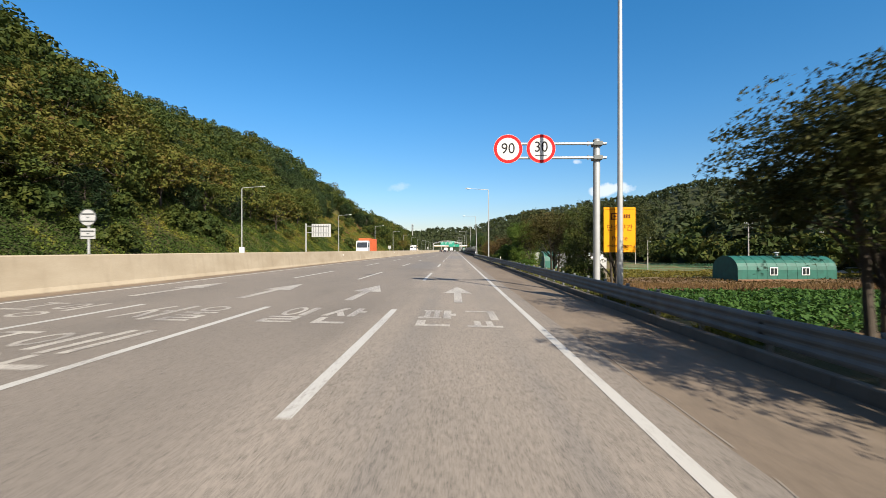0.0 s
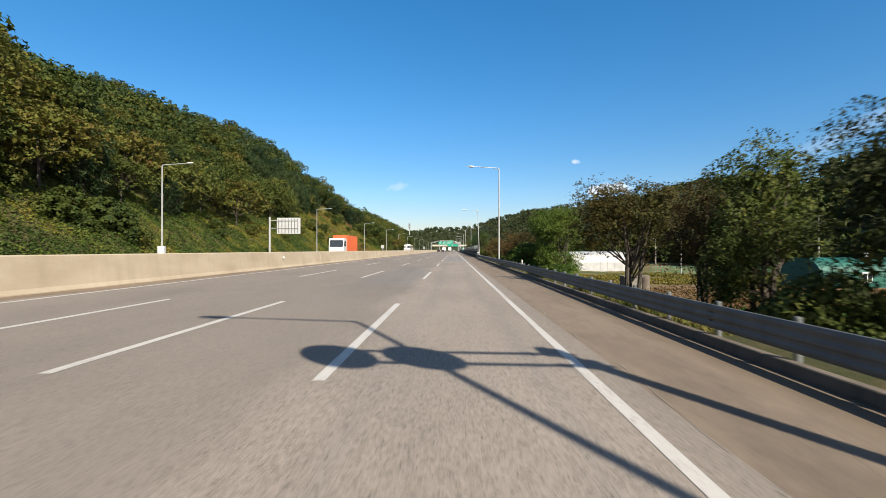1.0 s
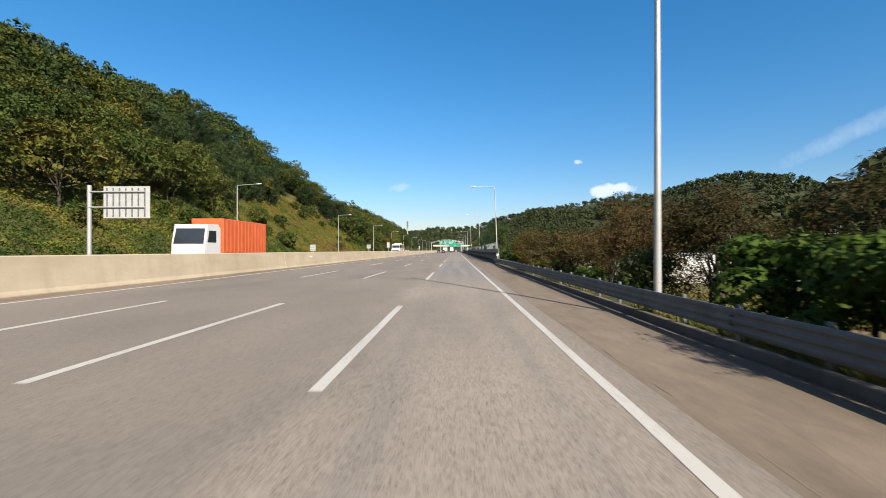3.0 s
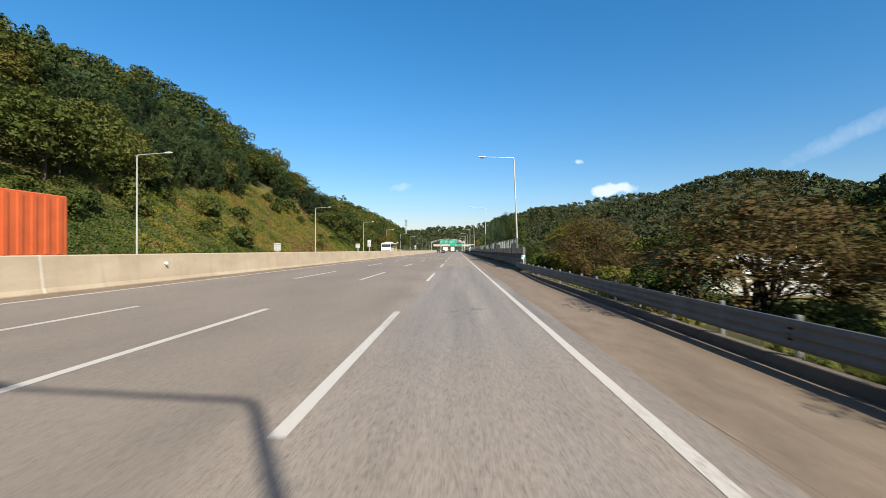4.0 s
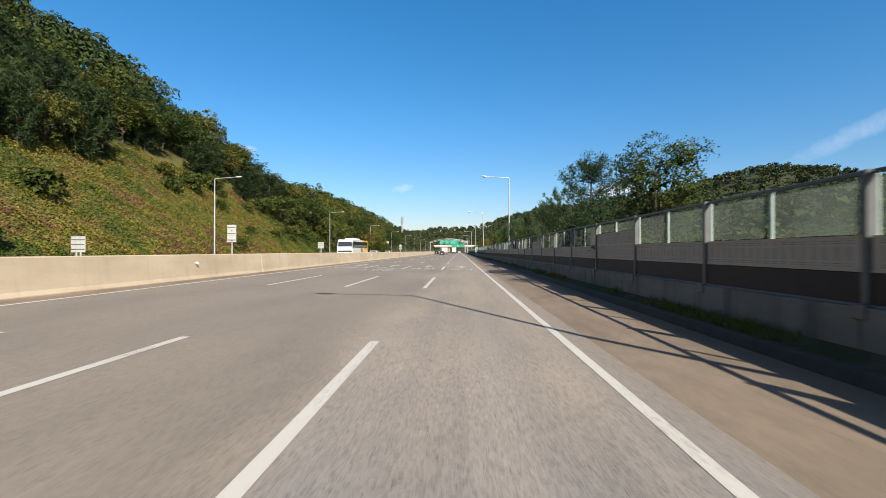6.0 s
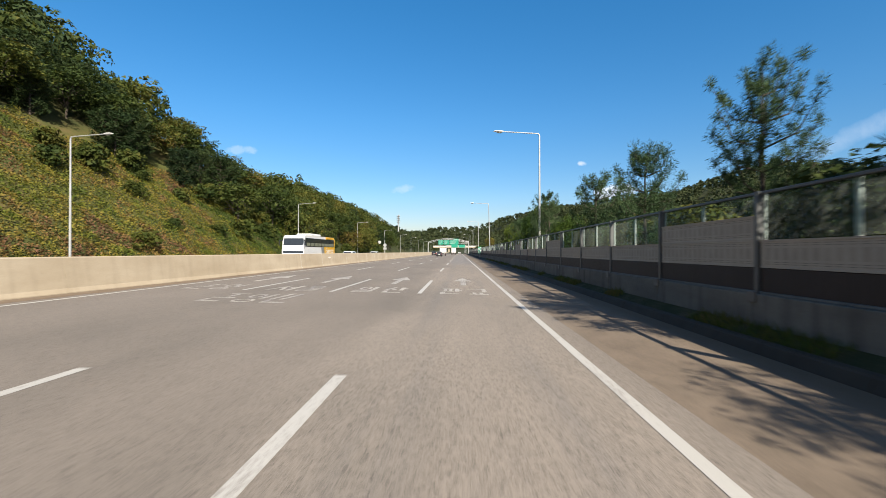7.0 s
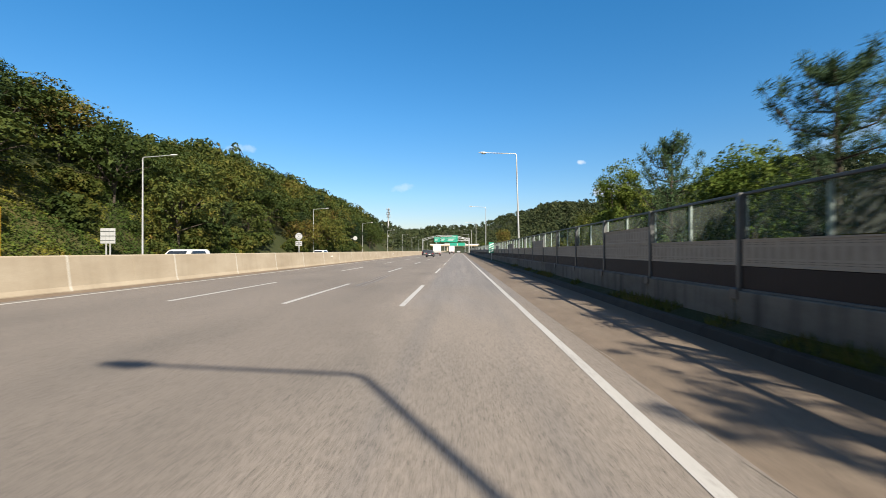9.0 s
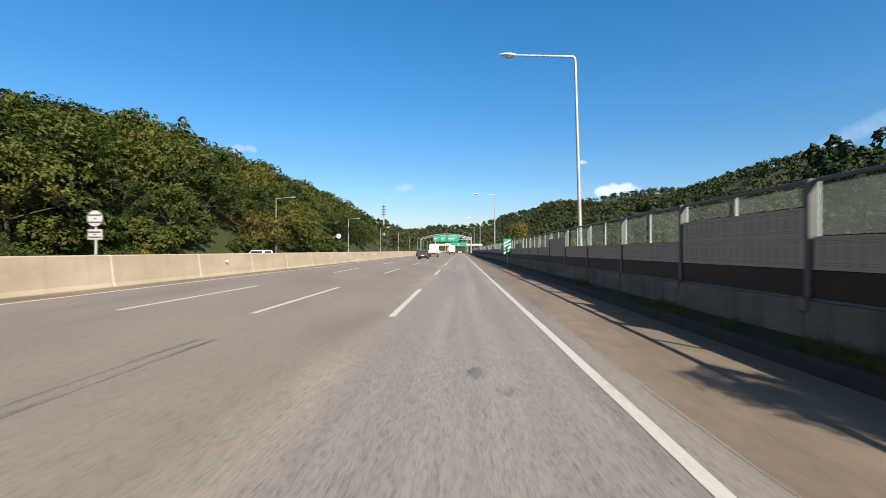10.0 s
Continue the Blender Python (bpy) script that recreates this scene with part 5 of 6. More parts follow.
part("deck", Shape().box((-40, -4, 7.2), (48, 4, 9.0), 0.1), "barrier", br)
for x in (-36, -14.5 + 20, 40):
    part("pier", Shape().box((x - 0.9, -2, -0.5), (x + 0.9, 2, 7.2), 0.08), "barrier", br)
part("parapet", Shape().box((-40, -4.15, 8.9), (48, -3.95, 10.0), 0.03), "white", br)

# earth bank between the crops and the shed
bank = Shape()
n = 40
rb = random.Random(3)
prev = None
for k in range(n + 1):
    x = 14.0 + 56.0 * k / n
    h = 0.75 + rb.uniform(-0.12, 0.12)
    ring = [(x, 57.6 + rb.uniform(-0.2, 0.2), -4.2), (x, 58.5, -4.0 + h * 0.7), (x, 59.4, -4.0 + h), (x, 62.6, -4.0 + h * 0.9), (x, 63.8, -4.2)]
    o = len(bank.v)
    bank.v += ring
    if prev is not None:
        bank.f += [(prev + j, o + j, o + j + 1, prev + j + 1) for j in range(4)]
    prev = o
structure("earth_bank", bank, "rust", "low bank of bare orange-brown earth in the field", "earth bank", True)

# ---- vegetation ----
def cards(rng, lobes, n, size, spread=0.75, flat=0.0):
    """Leaf sprays: small slanted triangles near the skins of ellipsoid lobes (x, y, z, rx, ry, rz)."""
    lobes = np.asarray(lobes, float)
    area = (lobes[:, 3] * lobes[:, 4] + lobes[:, 4] * lobes[:, 5] + lobes[:, 3] * lobes[:, 5])
    n = n * 2
    pick = rng.choice(len(lobes), n, p=area / area.sum())
    d = rng.normal(size=(n, 3))
    d /= np.linalg.norm(d, axis=1, keepdims=True)
    d[:, 2] = np.where((d[:, 2] < -0.35) & (rng.random(n) < 0.6), -d[:, 2], d[:, 2])
    r = spread + (1.1 - spread) * rng.random((n, 1)) ** 0.6
    c = lobes[pick, :3] + d * r * lobes[pick, 3:]
    nrm = d * 1.0 + rng.normal(size=(n, 3)) * 0.42
    nrm[:, 2] += 0.25 + flat
    nrm /= np.linalg.norm(nrm, axis=1, keepdims=True)
    t = np.cross(nrm, rng.normal(size=(n, 3)))
    t /= np.linalg.norm(t, axis=1, keepdims=True)
    b = np.cross(nrm, t)
    s = size * (0.5 + 0.7 * rng.random((n, 1)))
    w = s * (0.3 + 0.2 * rng.random((n, 1)))
    v = np.stack([c - t * s * 0.45 - b * w, c - t * s * 0.3 + b * w + nrm * s * 0.1, c + t * s * 0.6], 1)
    return v.reshape(-1, 3)


def sprays(rng, lobes, n, size, reach=0.36, per=18, inner=0.42, light_block=700):
    """Leaves in flat layered sprays through ellipsoid lobes, with larger leaves added inside to block light."""
    lobes = np.asarray(lobes, float)
    area = (lobes[:, 3] * lobes[:, 4] + lobes[:, 4] * lobes[:, 5] + lobes[:, 3] * lobes[:, 5])
    unit = lambda a: a / np.linalg.norm(a, axis=1, keepdims=True)
    nc = n // per
    pick = rng.choice(len(lobes), nc, p=area / area.sum())
    d = unit(rng.normal(size=(nc, 3)))
    d[:, 2] = np.where((d[:, 2] < -0.3) & (rng.random(nc) < 0.5), -d[:, 2], d[:, 2])
    c = lobes[pick, :3] + d * (inner + (1.1 - inner) * rng.random((nc, 1)) ** 0.55) * lobes[pick, 3:]
    nrm = d * 0.55 + rng.normal(size=(nc, 3)) * 0.3
    nrm[:, 2] += 0.8
    nrm = unit(nrm)
    t = unit(np.cross(nrm, rng.normal(size=(nc, 3))))
    b = np.cross(nrm, t)
    rep_ = lambda a: np.repeat(a, per, axis=0)
    m = nc * per
    ang, rad = rng.random((m, 1)) * 6.283, np.sqrt(rng.random((m, 1))) * reach * rep_(0.6 + 0.8 * rng.random((nc, 1)))
    pos = rep_(c) + rep_(t) * np.cos(ang) * rad + rep_(b) * np.sin(ang) * rad * 0.8 + rng.normal(size=(m, 3)) * 0.04
    ln = unit(rep_(nrm) + rng.normal(size=(m, 3)) * 0.45)
    k = light_block
    pick = rng.choice(len(lobes), k, p=area / area.sum())
    e = unit(rng.normal(size=(k, 3)))
    pos = np.concatenate([pos, lobes[pick, :3] + e * (0.1 + 0.4 * rng.random((k, 1))) * lobes[pick, 3:]])
    ln = np.concatenate([ln, unit(e + rng.normal(size=(k, 3)) * 0.3)])
    s = size * (0.55 + 0.7 * rng.random((m + k, 1)))
    s[m:] *= 2.4
    t = unit(np.cross(ln, rng.normal(size=(m + k, 3))))
    b = np.cross(ln, t)
    w = s * (0.32 + 0.18 * rng.random((m + k, 1)))
    return np.stack([pos - t * s * 0.45 - b * w, pos - t * s * 0.3 + b * w + ln * s * 0.1, pos + t * s * 0.6], 1).reshape(-1, 3)


def needles(rng, lobes, n, size):
    """Tufts of thin needles that stand out from the middle of each lobe."""
    lobes = np.asarray(lobes, float)
    pick = rng.integers(0, len(lobes), n)
    d = rng.normal(size=(n, 3))
    d[:, 2] += 0.35
    d /= np.linalg.norm(d, axis=1, keepdims=True)
    c = lobes[pick, :3] + d * lobes[pick, 3:] * (0.15 + 0.75 * rng.random((n, 1)))
    t = d + rng.normal(size=(n, 3)) * 0.35
    t /= np.linalg.norm(t, axis=1, keepdims=True)
    b = np.cross(t, rng.normal(size=(n, 3)))
    b /= np.linalg.norm(b, axis=1, keepdims=True)
    s = size * (0.6 + 0.7 * rng.random((n, 1)))
    return np.stack([c - t * s * 0.5 - b * s * 0.1, c - t * s * 0.5 + b * s * 0.1, c + t * s * 0.5], 1).reshape(-1, 3)


def tris_of(v):
    return np.arange(len(v), dtype=np.int32).reshape(-1, 3)


def broad_lobes(rng, h, r, n=9, base=0.3):
    """Lobes of a broad crown of height h (from the foot) and radius r."""
    out = [(0, 0, h * 0.66, r * 0.66, r * 0.66, h * 0.26)]
    for k in range(n):
        a = 2 * math.pi * (k / n * 1.618 % 1.0) + rng.random() * 0.8
        q = r * (0.35 + 0.45 * rng.random())
        z = h * (base + 0.12 + (0.7 - base) * rng.random() ** 0.8)
        f = 1.0 - 0.5 * max(0.0, z / h - 0.6) / 0.4
        s = r * (0.2 + 0.3 * rng.random())
        out.append((q * f * math.cos(a), q * f * math.sin(a), z, s, s, s * 0.8))
    for k in range(n // 3 if base < 0.08 and n > 12 else 0):
        a, s = 2.1 * k + rng.random(), r * (0.24 + 0.16 * rng.random())
        out.append((r * 0.55 * math.cos(a), r * 0.55 * math.sin(a), h * (0.08 + 0.16 * rng.random()), s, s, s))
    return out


def dome_lobes(rng, h, r, n=22):
    """Lobes of a full rounded crown: many small heads over a dome that reaches to the ground."""
    out = [(0, 0, h * 0.48, r * 0.55, r * 0.55, h * 0.36)]
    for k in range(n):
        a = 2.39996 * k + rng.random() * 0.5
        u = (k + 0.5) / n
        q = r * (0.85 * math.sqrt(u)) * (0.85 + 0.3 * rng.random())
        z = h * (0.14 + 0.74 * math.sqrt(max(0.0, 1 - u * u)) * (0.85 + 0.22 * rng.random()))
        s = r * (0.25 + 0.2 * rng.random())
        out.append((q * math.cos(a), q * math.sin(a), z, s, s, s * 0.8))
    return out


def limbs(rng, h, r, lobes, girth, multi=1, few=99):
    s = Shape()
    for m in range(multi):
        ox, oy = (0, 0) if multi == 1 else (0.25 * math.cos(m * 2.1), 0.25 * math.sin(m * 2.1))
        lean = (rng.normal() * 0.05 * h + ox * 3, rng.normal() * 0.05 * h + oy * 3)
        s.tube([(ox, oy, -0.5), (ox * 1.2, oy * 1.2, h * 0.12), (lean[0] * 0.5, lean[1] * 0.5, h * 0.38), (lean[0], lean[1], h * 0.72)], [girth * 1.25, girth, girth * 0.75, girth * 0.3], 8)
    for x, y, z, *_ in lobes[1:few]:
        b = h * (0.18 + 0.3 * rng.random())
        s.tube([(0, 0, b), (x * 0.5, y * 0.5, (b + z) * 0.5 + 0.1), (x * 0.95, y * 0.95, z)], [girth * 0.5, girth * 0.33, girth * 0.12], 6)
    return s


def broad_tree(seed, h, r, n, size, leaf, girth=0.16, multi=1, base=0.3, lobes_n=9, dome=False):
    rng = np.random.default_rng(seed)
    lobes = dome_lobes(rng, h, r, lobes_n) if dome else broad_lobes(rng, h, r, lobes_n, base)
    leaves = sprays(rng, lobes, n, size, 0.62, 9, 0.5, 260) if dome else cards(rng, lobes, n, size) if n < 4000 else sprays(rng, lobes, n, size)
    crown = mesh_np("crown", leaves, tris_of(leaves), M[leaf])
    trunk = limbs(rng, h, r, lobes, girth, multi, 6 if n < 2000 else 99).mesh("trunk", M["bark"], True)
    return trunk, crown


def pine_tree(seed, h, r, n, size, leaf="needle", tufts=(0.55, 0.8, 1.0), thick=1.0, low=0.24):
    """Whorls of branches with tufts of needles towards their ends."""
    rng = np.random.default_rng(seed)
    tr = Shape().tube([(0, 0, -0.5), (0.05, 0, h * 0.3), (-0.05, 0.04, h * 0.65), (0, 0, h)], [0.16, 0.13, 0.08, 0.02], 8)
    lobes = []
    z = h * low
    while z < h * 0.97:
        f = (0.5 + 1.35 * z / h) * (1 - z / h) ** 0.6 + 0.05
        for k in range(5):
            a = k * 1.257 + z * 2.0 + rng.random() * 0.5
            l = r * f * (0.65 + 0.5 * rng.random())
            if rng.random() < 0.15:
                continue
            tip = (l * math.cos(a), l * math.sin(a), z + l * (0.45 + 0.5 * z / h))
            tr.tube([(0, 0, z), (tip[0] * 0.6, tip[1] * 0.6, z + l * 0.18), tip], [0.04, 0.028, 0.01], 5, False)
            for q in tufts:
                s = (0.16 * r + 0.1 * r * rng.random()) * thick
                side = (rng.random() - 0.5) * l * 0.5 * q
                lobes.append((tip[0] * q - math.sin(a) * side, tip[1] * q + math.cos(a) * side, z + l * (0.45 + 0.5 * z / h) * q * q + 0.1, s * 0.9, s * 0.9, s))
        z += h * (0.075 + 0.03 * rng.random())
    leaves = needles(rng, lobes, n, size)
    crown = mesh_np("crown", leaves, tris_of(leaves), M[leaf])
    return tr.mesh("trunk", M["bark"], True), crown


def plant(name, meshes, x, y, z, scale, turn, label, category="tree", group=""):
    ob = new(name)
    ob.matrix_basis = pose(x, y, z, 0, 0, turn) @ Matrix.Diagonal((*scale, 1))
    ob.empty_display_size = 0.3
    tagged(ob, label, category, group)
    for nm, me in zip(("trunk", "crown"), meshes):
        part(nm, me, "", ob)
    return ob


# roadside trees: x, y, height of the top, radius, kind
near_broad = [broad_tree(s, 7.0, 2.6, 21000, 0.105, "leaf", 0.12, 2, 0.06, 19) for s in (11, 12)]
near_bright = [broad_tree(s, 7.0, 2.7, 21000, 0.115, "leafbright", 0.12, 2, 0.04, 19) for s in (21, 22)]
near_brown = [broad_tree(s, 7.0, 3.1, 19000, 0.1, "leafbrown", 0.09, 4, 0.16, 18) for s in (31, 32)]
near_vase = [broad_tree(s, 7.0, 3.2, 24000, 0.1, "leafdark", 0.11, 3, 0.36, 19) for s in (33, 34)]
near_pine = [pine_tree(s, 9.0, 2.4, 20000, 0.175, "pineopen", (0.3, 0.5, 0.7, 0.86, 1.0), 0.85) for s in (41, 42, 43)]
near_olive = [broad_tree(s, 7.0, 2.6, 17000, 0.11, "leafolive", 0.1, 3, 0.02, 18) for s in (24,)]
near_dense = [pine_tree(s, 9.0, 2.4, 25000, 0.19, "pineopen", (0.35, 0.55, 0.75, 0.9, 1.0), 1.12, 0.06) for s in (45, 46)]
near_upright = [broad_tree(s, 8.0, 1.9, 19000, 0.11, "leafbright", 0.1, 2, 0.1, 24) for s in (44,)]
far_broad = [broad_tree(s, 7.0, 2.6, 1900, 0.27, "leaf", 0.12, 2, 0.06, 15) for s in (14, 15)]
KIND = {"f": (far_broad, 7.0, 2.6, "roadside_tree", "broadleaf tree with full dark green crown behind the barrier"), "v": (near_vase, 7.0, 3.2, "roadside_tree", "spreading roadside tree with bare forked trunk and dark crown"), "c": (near_upright, 8.0, 1.9, "roadside_tree", "upright roadside tree with irregular fresh green foliage"), "o": (near_olive, 7.0, 2.6, "roadside_tree", "roadside tree with yellowing olive-green leaves to the ground"), "b": (near_broad, 7.0, 2.6, "roadside_tree", "broadleaf roadside tree with dense dark green crown"), "g": (near_bright, 7.0, 2.7, "roadside_tree", "leafy roadside tree with fresh green crown"),
        "r": (near_brown, 7.0, 3.1, "roadside_tree", "multi-stemmed roadside tree with browning autumn leaves"), "d": (near_dense, 9.0, 2.3, "pine_tree", "dense dark green pine with full whorls of needles"), "p": (near_pine, 9.0, 2.3, "pine_tree", "young pine tree with open whorled branches")}
TREES = [
    (8.0, -3.4, 6.0, 2.6, "b"), (8.0, 2.0, 6.4, 2.9, "v"), (8.6, 9.2, 6.0, 3.1, "v"), (9.4, 26.6, 5.0, 2.5, "v"), (8.9, 31.9, 5.6, 1.9, "b"), (8.8, 34.8, 4.6, 1.6, "r"), (9.3, 42.4, 5.9, 3.5, "v"),
    (9.0, 56.6, 5.9, 2.4, "g"), (8.8, 61.2, 6.1, 2.6, "g"), (9.6, 69.0, 4.4, 2.2, "r"), (9.3, 75.5, 4.4, 2.2, "r"), (9.0, 81.0, 4.7, 2.4, "r"), (9.6, 87.6, 3.8, 2.0, "r"),
    (9.0, 94.0, 3.7, 3.9, "r"), (10.0, 100.0, 3.4, 2.0, "b"), (9.0, 110.5, 4.6, 2.6, "r"), (9.2, 117.0, 4.6, 2.5, "o"), (11.0, 115.6, 2.4, 2.3, "b"), (10.9, 112.4, 2.2, 2.1, "r"), (12.0, 119.5, 2.2, 2.2, "b"), (9.8, 124.0, 2.0, 1.9, "b"), (10.8, 129.0, 2.6, 2.0, "r"), (9.6, 136.0, 3.2, 1.8, "b"), (8.0, 143.3, 7.1, 2.3, "b"),
    (8.3, 148.6, 3.9, 2.0, "f"), (8.4, 155.8, 4.2, 2.2, "f"), (8.6, 162.6, 3.8, 2.0, "f"), (8.7, 168.9, 3.9, 2.1, "f"), (8.7, 175.6, 4.0, 2.1, "f"), (8.9, 187.6, 4.2, 2.1, "f"), (8.9, 192.6, 4.4, 2.2, "f"), (8.6, 199.0, 3.9, 2.0, "f"), (8.0, 152.4, 7.0, 2.5, "d"), (6.95, 157.3, 6.0, 1.35, "p"), (7.8, 166.0, 5.8, 1.6, "d"), (7.1, 170.6, 5.8, 1.6, "d"), (8.5, 180.9, 5.0, 1.9, "g"), (7.05, 182.6, 5.8, 1.3, "d"), (7.7, 187.4, 6.6, 1.6, "p"), (7.9, 190.9, 6.1, 1.5, "p"), (8.5, 195.8, 6.8, 2.4, "g"),
    (7.8, 200.6, 5.4, 1.7, "p"), (8.3, 204.2, 5.2, 1.9, "g"), (7.9, 208.0, 5.6, 1.6, "p"), (7.45, 212.1, 6.4, 1.3, "c"), (8.2, 218.8, 4.5, 1.7, "b"), (9.2, 231.0, 3.2, 1.7, "f"), (9.0, 240.0, 3.3, 1.8, "f"), (9.0, 252.0, 3.3, 1.8, "f"), (9.0, 266.0, 3.6, 1.9, "f"),
    (9.2, 283.0, 6.8, 1.9, "f"), (9.8, 300.0, 4.4, 2.2, "f"), (9.4, 318.0, 4.8, 2.2, "f"), (9.8, 340.0, 5.2, 2.4, "f"), (9.5, 365.0, 5.6, 2.6, "f"),
]
rs = random.Random(9)
for i, (x, y, top, r, k) in enumerate(TREES):
    meshes, h0, r0, nm, lab = KIND[k]
    z = float(ground_z(x, y)) - 0.1
    sz, sr = (top - z) / h0, r / r0
    plant(nm, meshes[i % len(meshes)], x, y, z, (sr, sr, sz), rs.uniform(0, 360), lab, "tree", "trees along the embankment")

# bushes on the embankment
bush_me = [broad_tree(s, 2.6, 1.6, 1700, 0.2, "leafbright", 0.05, 4, 0.02, 10) for s in (51, 52)] + [broad_tree(53, 2.6, 1.6, 1700, 0.19, "leaf", 0.05, 4, 0.02, 10)]
BUSH = [(7.9, 64.6, 3.3, 2.5, 0), (8.0, 67.8, 3.0, 1.8, 1), (8.2, 70.5, 3.0, 1.7, 0), (7.8, 78.0, 2.6, 1.4, 2), (7.6, 85.5, 1.4, 1.2, 0), (8.0, 91.0, 1.4, 1.2, 2), (9.8, 92.4, 2.2, 1.8, 2), (10.2, 96.4, 2.4, 1.9, 2), (8.4, 104.5, 2.0, 1.3, 2), (8.7, 101.0, 2.3, 1.5, 0), (8.2, 112.5, 1.5, 1.1, 2),
        (8.3, 120.0, 2.3, 1.6, 1), (8.4, 126.0, 2.2, 1.5, 0), (8.1, 28.5, 2.2, 1.3, 2), (8.4, 54.5, 1.6, 1.2, 1)]
for i in range(34):
    BUSH.append((8.4 + rs.uniform(-0.5, 0.9), 132.0 + 6.2 * i + rs.uniform(-2, 2), rs.uniform(3.0, 5.2) * (0.8 if i < 12 else 0.68), rs.uniform(1.4, 2.0), 2 if i < 13 else i % 3))
for i, (x, y, h, r, k) in enumerate(BUSH):
    plant("bush", bush_me[k], x, y, float(ground_z(x, y)) - 0.1, (r / 1.6, r / 1.6, h / 2.6), rs.uniform(0, 360), "leafy green bush on the embankment" if k < 2 else "dark green bush on the embankment", "bush", "bushes on the embankment")

# ---- woods on the hill beside the road ----
def wooded(x, y):
    """True where trees stand; the lower slope is open and overgrown with vines in the middle stretch."""
    return x < wood_edge(y)


def wood_edge(y):
    open_to = np.interp(y, [40, 62, 80, 108, 130, 145, 180, 200, 218, 232, 246], [-39.5, -40.0, -41.5, -44.0, -46.5, -48.0, -53.0, -56.0, -50.0, -41.5, -36.5])
    return open_to + 1.6 * np.sin(y * 0.31) + 1.2 * np.sin(y * 0.83 + 1)


rng = np.random.default_rng(77)
hill_meshes = [broad_tree(s, 8.0, 5.0, 3800, 0.32, "leaf", 0.14, 1, 0.0, 15, True) for s in (61, 62, 63, 64, 65)]
hill_pines = [pine_tree(s, 8.8, 3.6, 3600, 0.8, thick=1.25, low=0.05) for s in (66, 67)]
spots = []
for y in np.arange(-6, 420, 5.3):
    for x in np.arange(-37.0, -100, -5.3):
        px, py = x + rng.uniform(-2.2, 2.2), y + rng.uniform(-2.2, 2.2)
        if wooded(px, py):
            spots.append((px, py))
spots.sort(key=lambda p: wood_edge(p[1]) - p[0] + 0.12 * max(0.0, p[1] - 270))
single, rest = spots[:240], spots[240:]
for i, (x, y) in enumerate(single):
    s = rng.uniform(0.75, 1.2)
    pine = rng.random() < (0.75 if 140 < y < 226 else 0.12)
    me = hill_pines[i % 2] if pine else hill_meshes[i % 5]
    tall = rng.uniform(0.85, 1.15) * (0.8 if 195 < y < 240 or pine and not 140 < y < 226 else 1.0)
    plant("pine_tree" if pine else "woodland_tree", me, x, y, float(ground_z(x, y)) - 0.2, (s, s, s * tall), rng.uniform(0, 360),
          "dark green pine on the hillside" if pine else "broadleaf woodland tree on the hillside", "tree", "trees on the hillside")


def woods(name, places, templates, material, label):
    """Many far trees in one mesh."""
    vs, count = [], 0
    for x, y, z, s, k in places:
        t = templates[k % len(templates)]
        a = (x * 7.3 + y * 3.1) % 6.283
        c, d = math.cos(a), math.sin(a)
        v = np.empty_like(t)
        v[:, 0], v[:, 1], v[:, 2] = (t[:, 0] * c - t[:, 1] * d) * s + x, (t[:, 0] * d + t[:, 1] * c) * s + y, t[:, 2] * s + z
        vs.append(v)
    allv = np.concatenate(vs)
    return tagged(new(name, mesh_np(name, allv, tris_of(allv), M[material])), label, "woods", "", "stuff")


def template(seed, h, r, n, size, pine=False):
    g = np.random.default_rng(seed)
    if pine:
        lob = [(0, 0, h * (0.25 + 0.14 * k), r * (1 - 0.15 * k), r * (1 - 0.15 * k), h * 0.08) for k in range(6)]
        return cards(g, lob, n, size, 0.5)
    return cards(g, dome_lobes(g, h, r, 11), n, size)


tmpl = [template(s, 8.0, 4.9, 290, 0.8) for s in (71, 72, 73, 74)]
tpine = [template(75, 9.0, 3.0, 170, 1.0, True)]
leafy, piny = [], []
for y in np.arange(70, 300, 6.5):
    for x in np.arange(-103, -172, -6.5):
        rest.append((x + rng.uniform(-2.5, 2.5), y + rng.uniform(-2.5, 2.5)))
for x, y in rest:
    s = rng.uniform(0.75, 1.2)
    rec = (x, y, float(ground_z(x, y)) - 0.2, s, int(rng.integers(0, 99)))
    (piny if rng.random() < (0.65 if 140 < y < 226 else 0.1) else leafy).append(rec)
woods("hillside_woods", leafy, tmpl, "leafwoods", "dense broadleaf woods covering the hill, turning to autumn")
woods("hillside_pines", piny, tpine, "needle", "dark pines standing among the hillside woods")

# far woods: along the road ahead, on the ridge and the hills
far_t = [template(s, 8.0, 3.8, 27, 2.3) for s in (81, 82, 83)]
far = []
for y in np.arange(424, 1000, 9.0):
    for x in (-37, -43, -50, -58, 12, 19, 27):
        px, py = x + rng.uniform(-2, 2), y + rng.uniform(-3, 3)
        far.append((px, py, float(ground_z(px, py)) - 0.3, rng.uniform(0.5, 0.85), int(rng.integers(0, 99))))
for i in range(3500):
    px, py = rng.uniform(92, 620), rng.uniform(40, 1300)
    if px / (py + 60) > 1.5 or px / (py + 1) < 0.1:
        continue
    far.append((px, py, float(ground_z(px, py)) - 0.5, rng.uniform(1.0, 1.7), int(rng.integers(0, 99))))
for i in range(1900):
    px, py = rng.uniform(25, 330), rng.uniform(800, 1400)
    far.append((px, py, float(ground_z(px, py)) - 0.8, rng.uniform(1.2, 1.9), int(rng.integers(0, 99))))
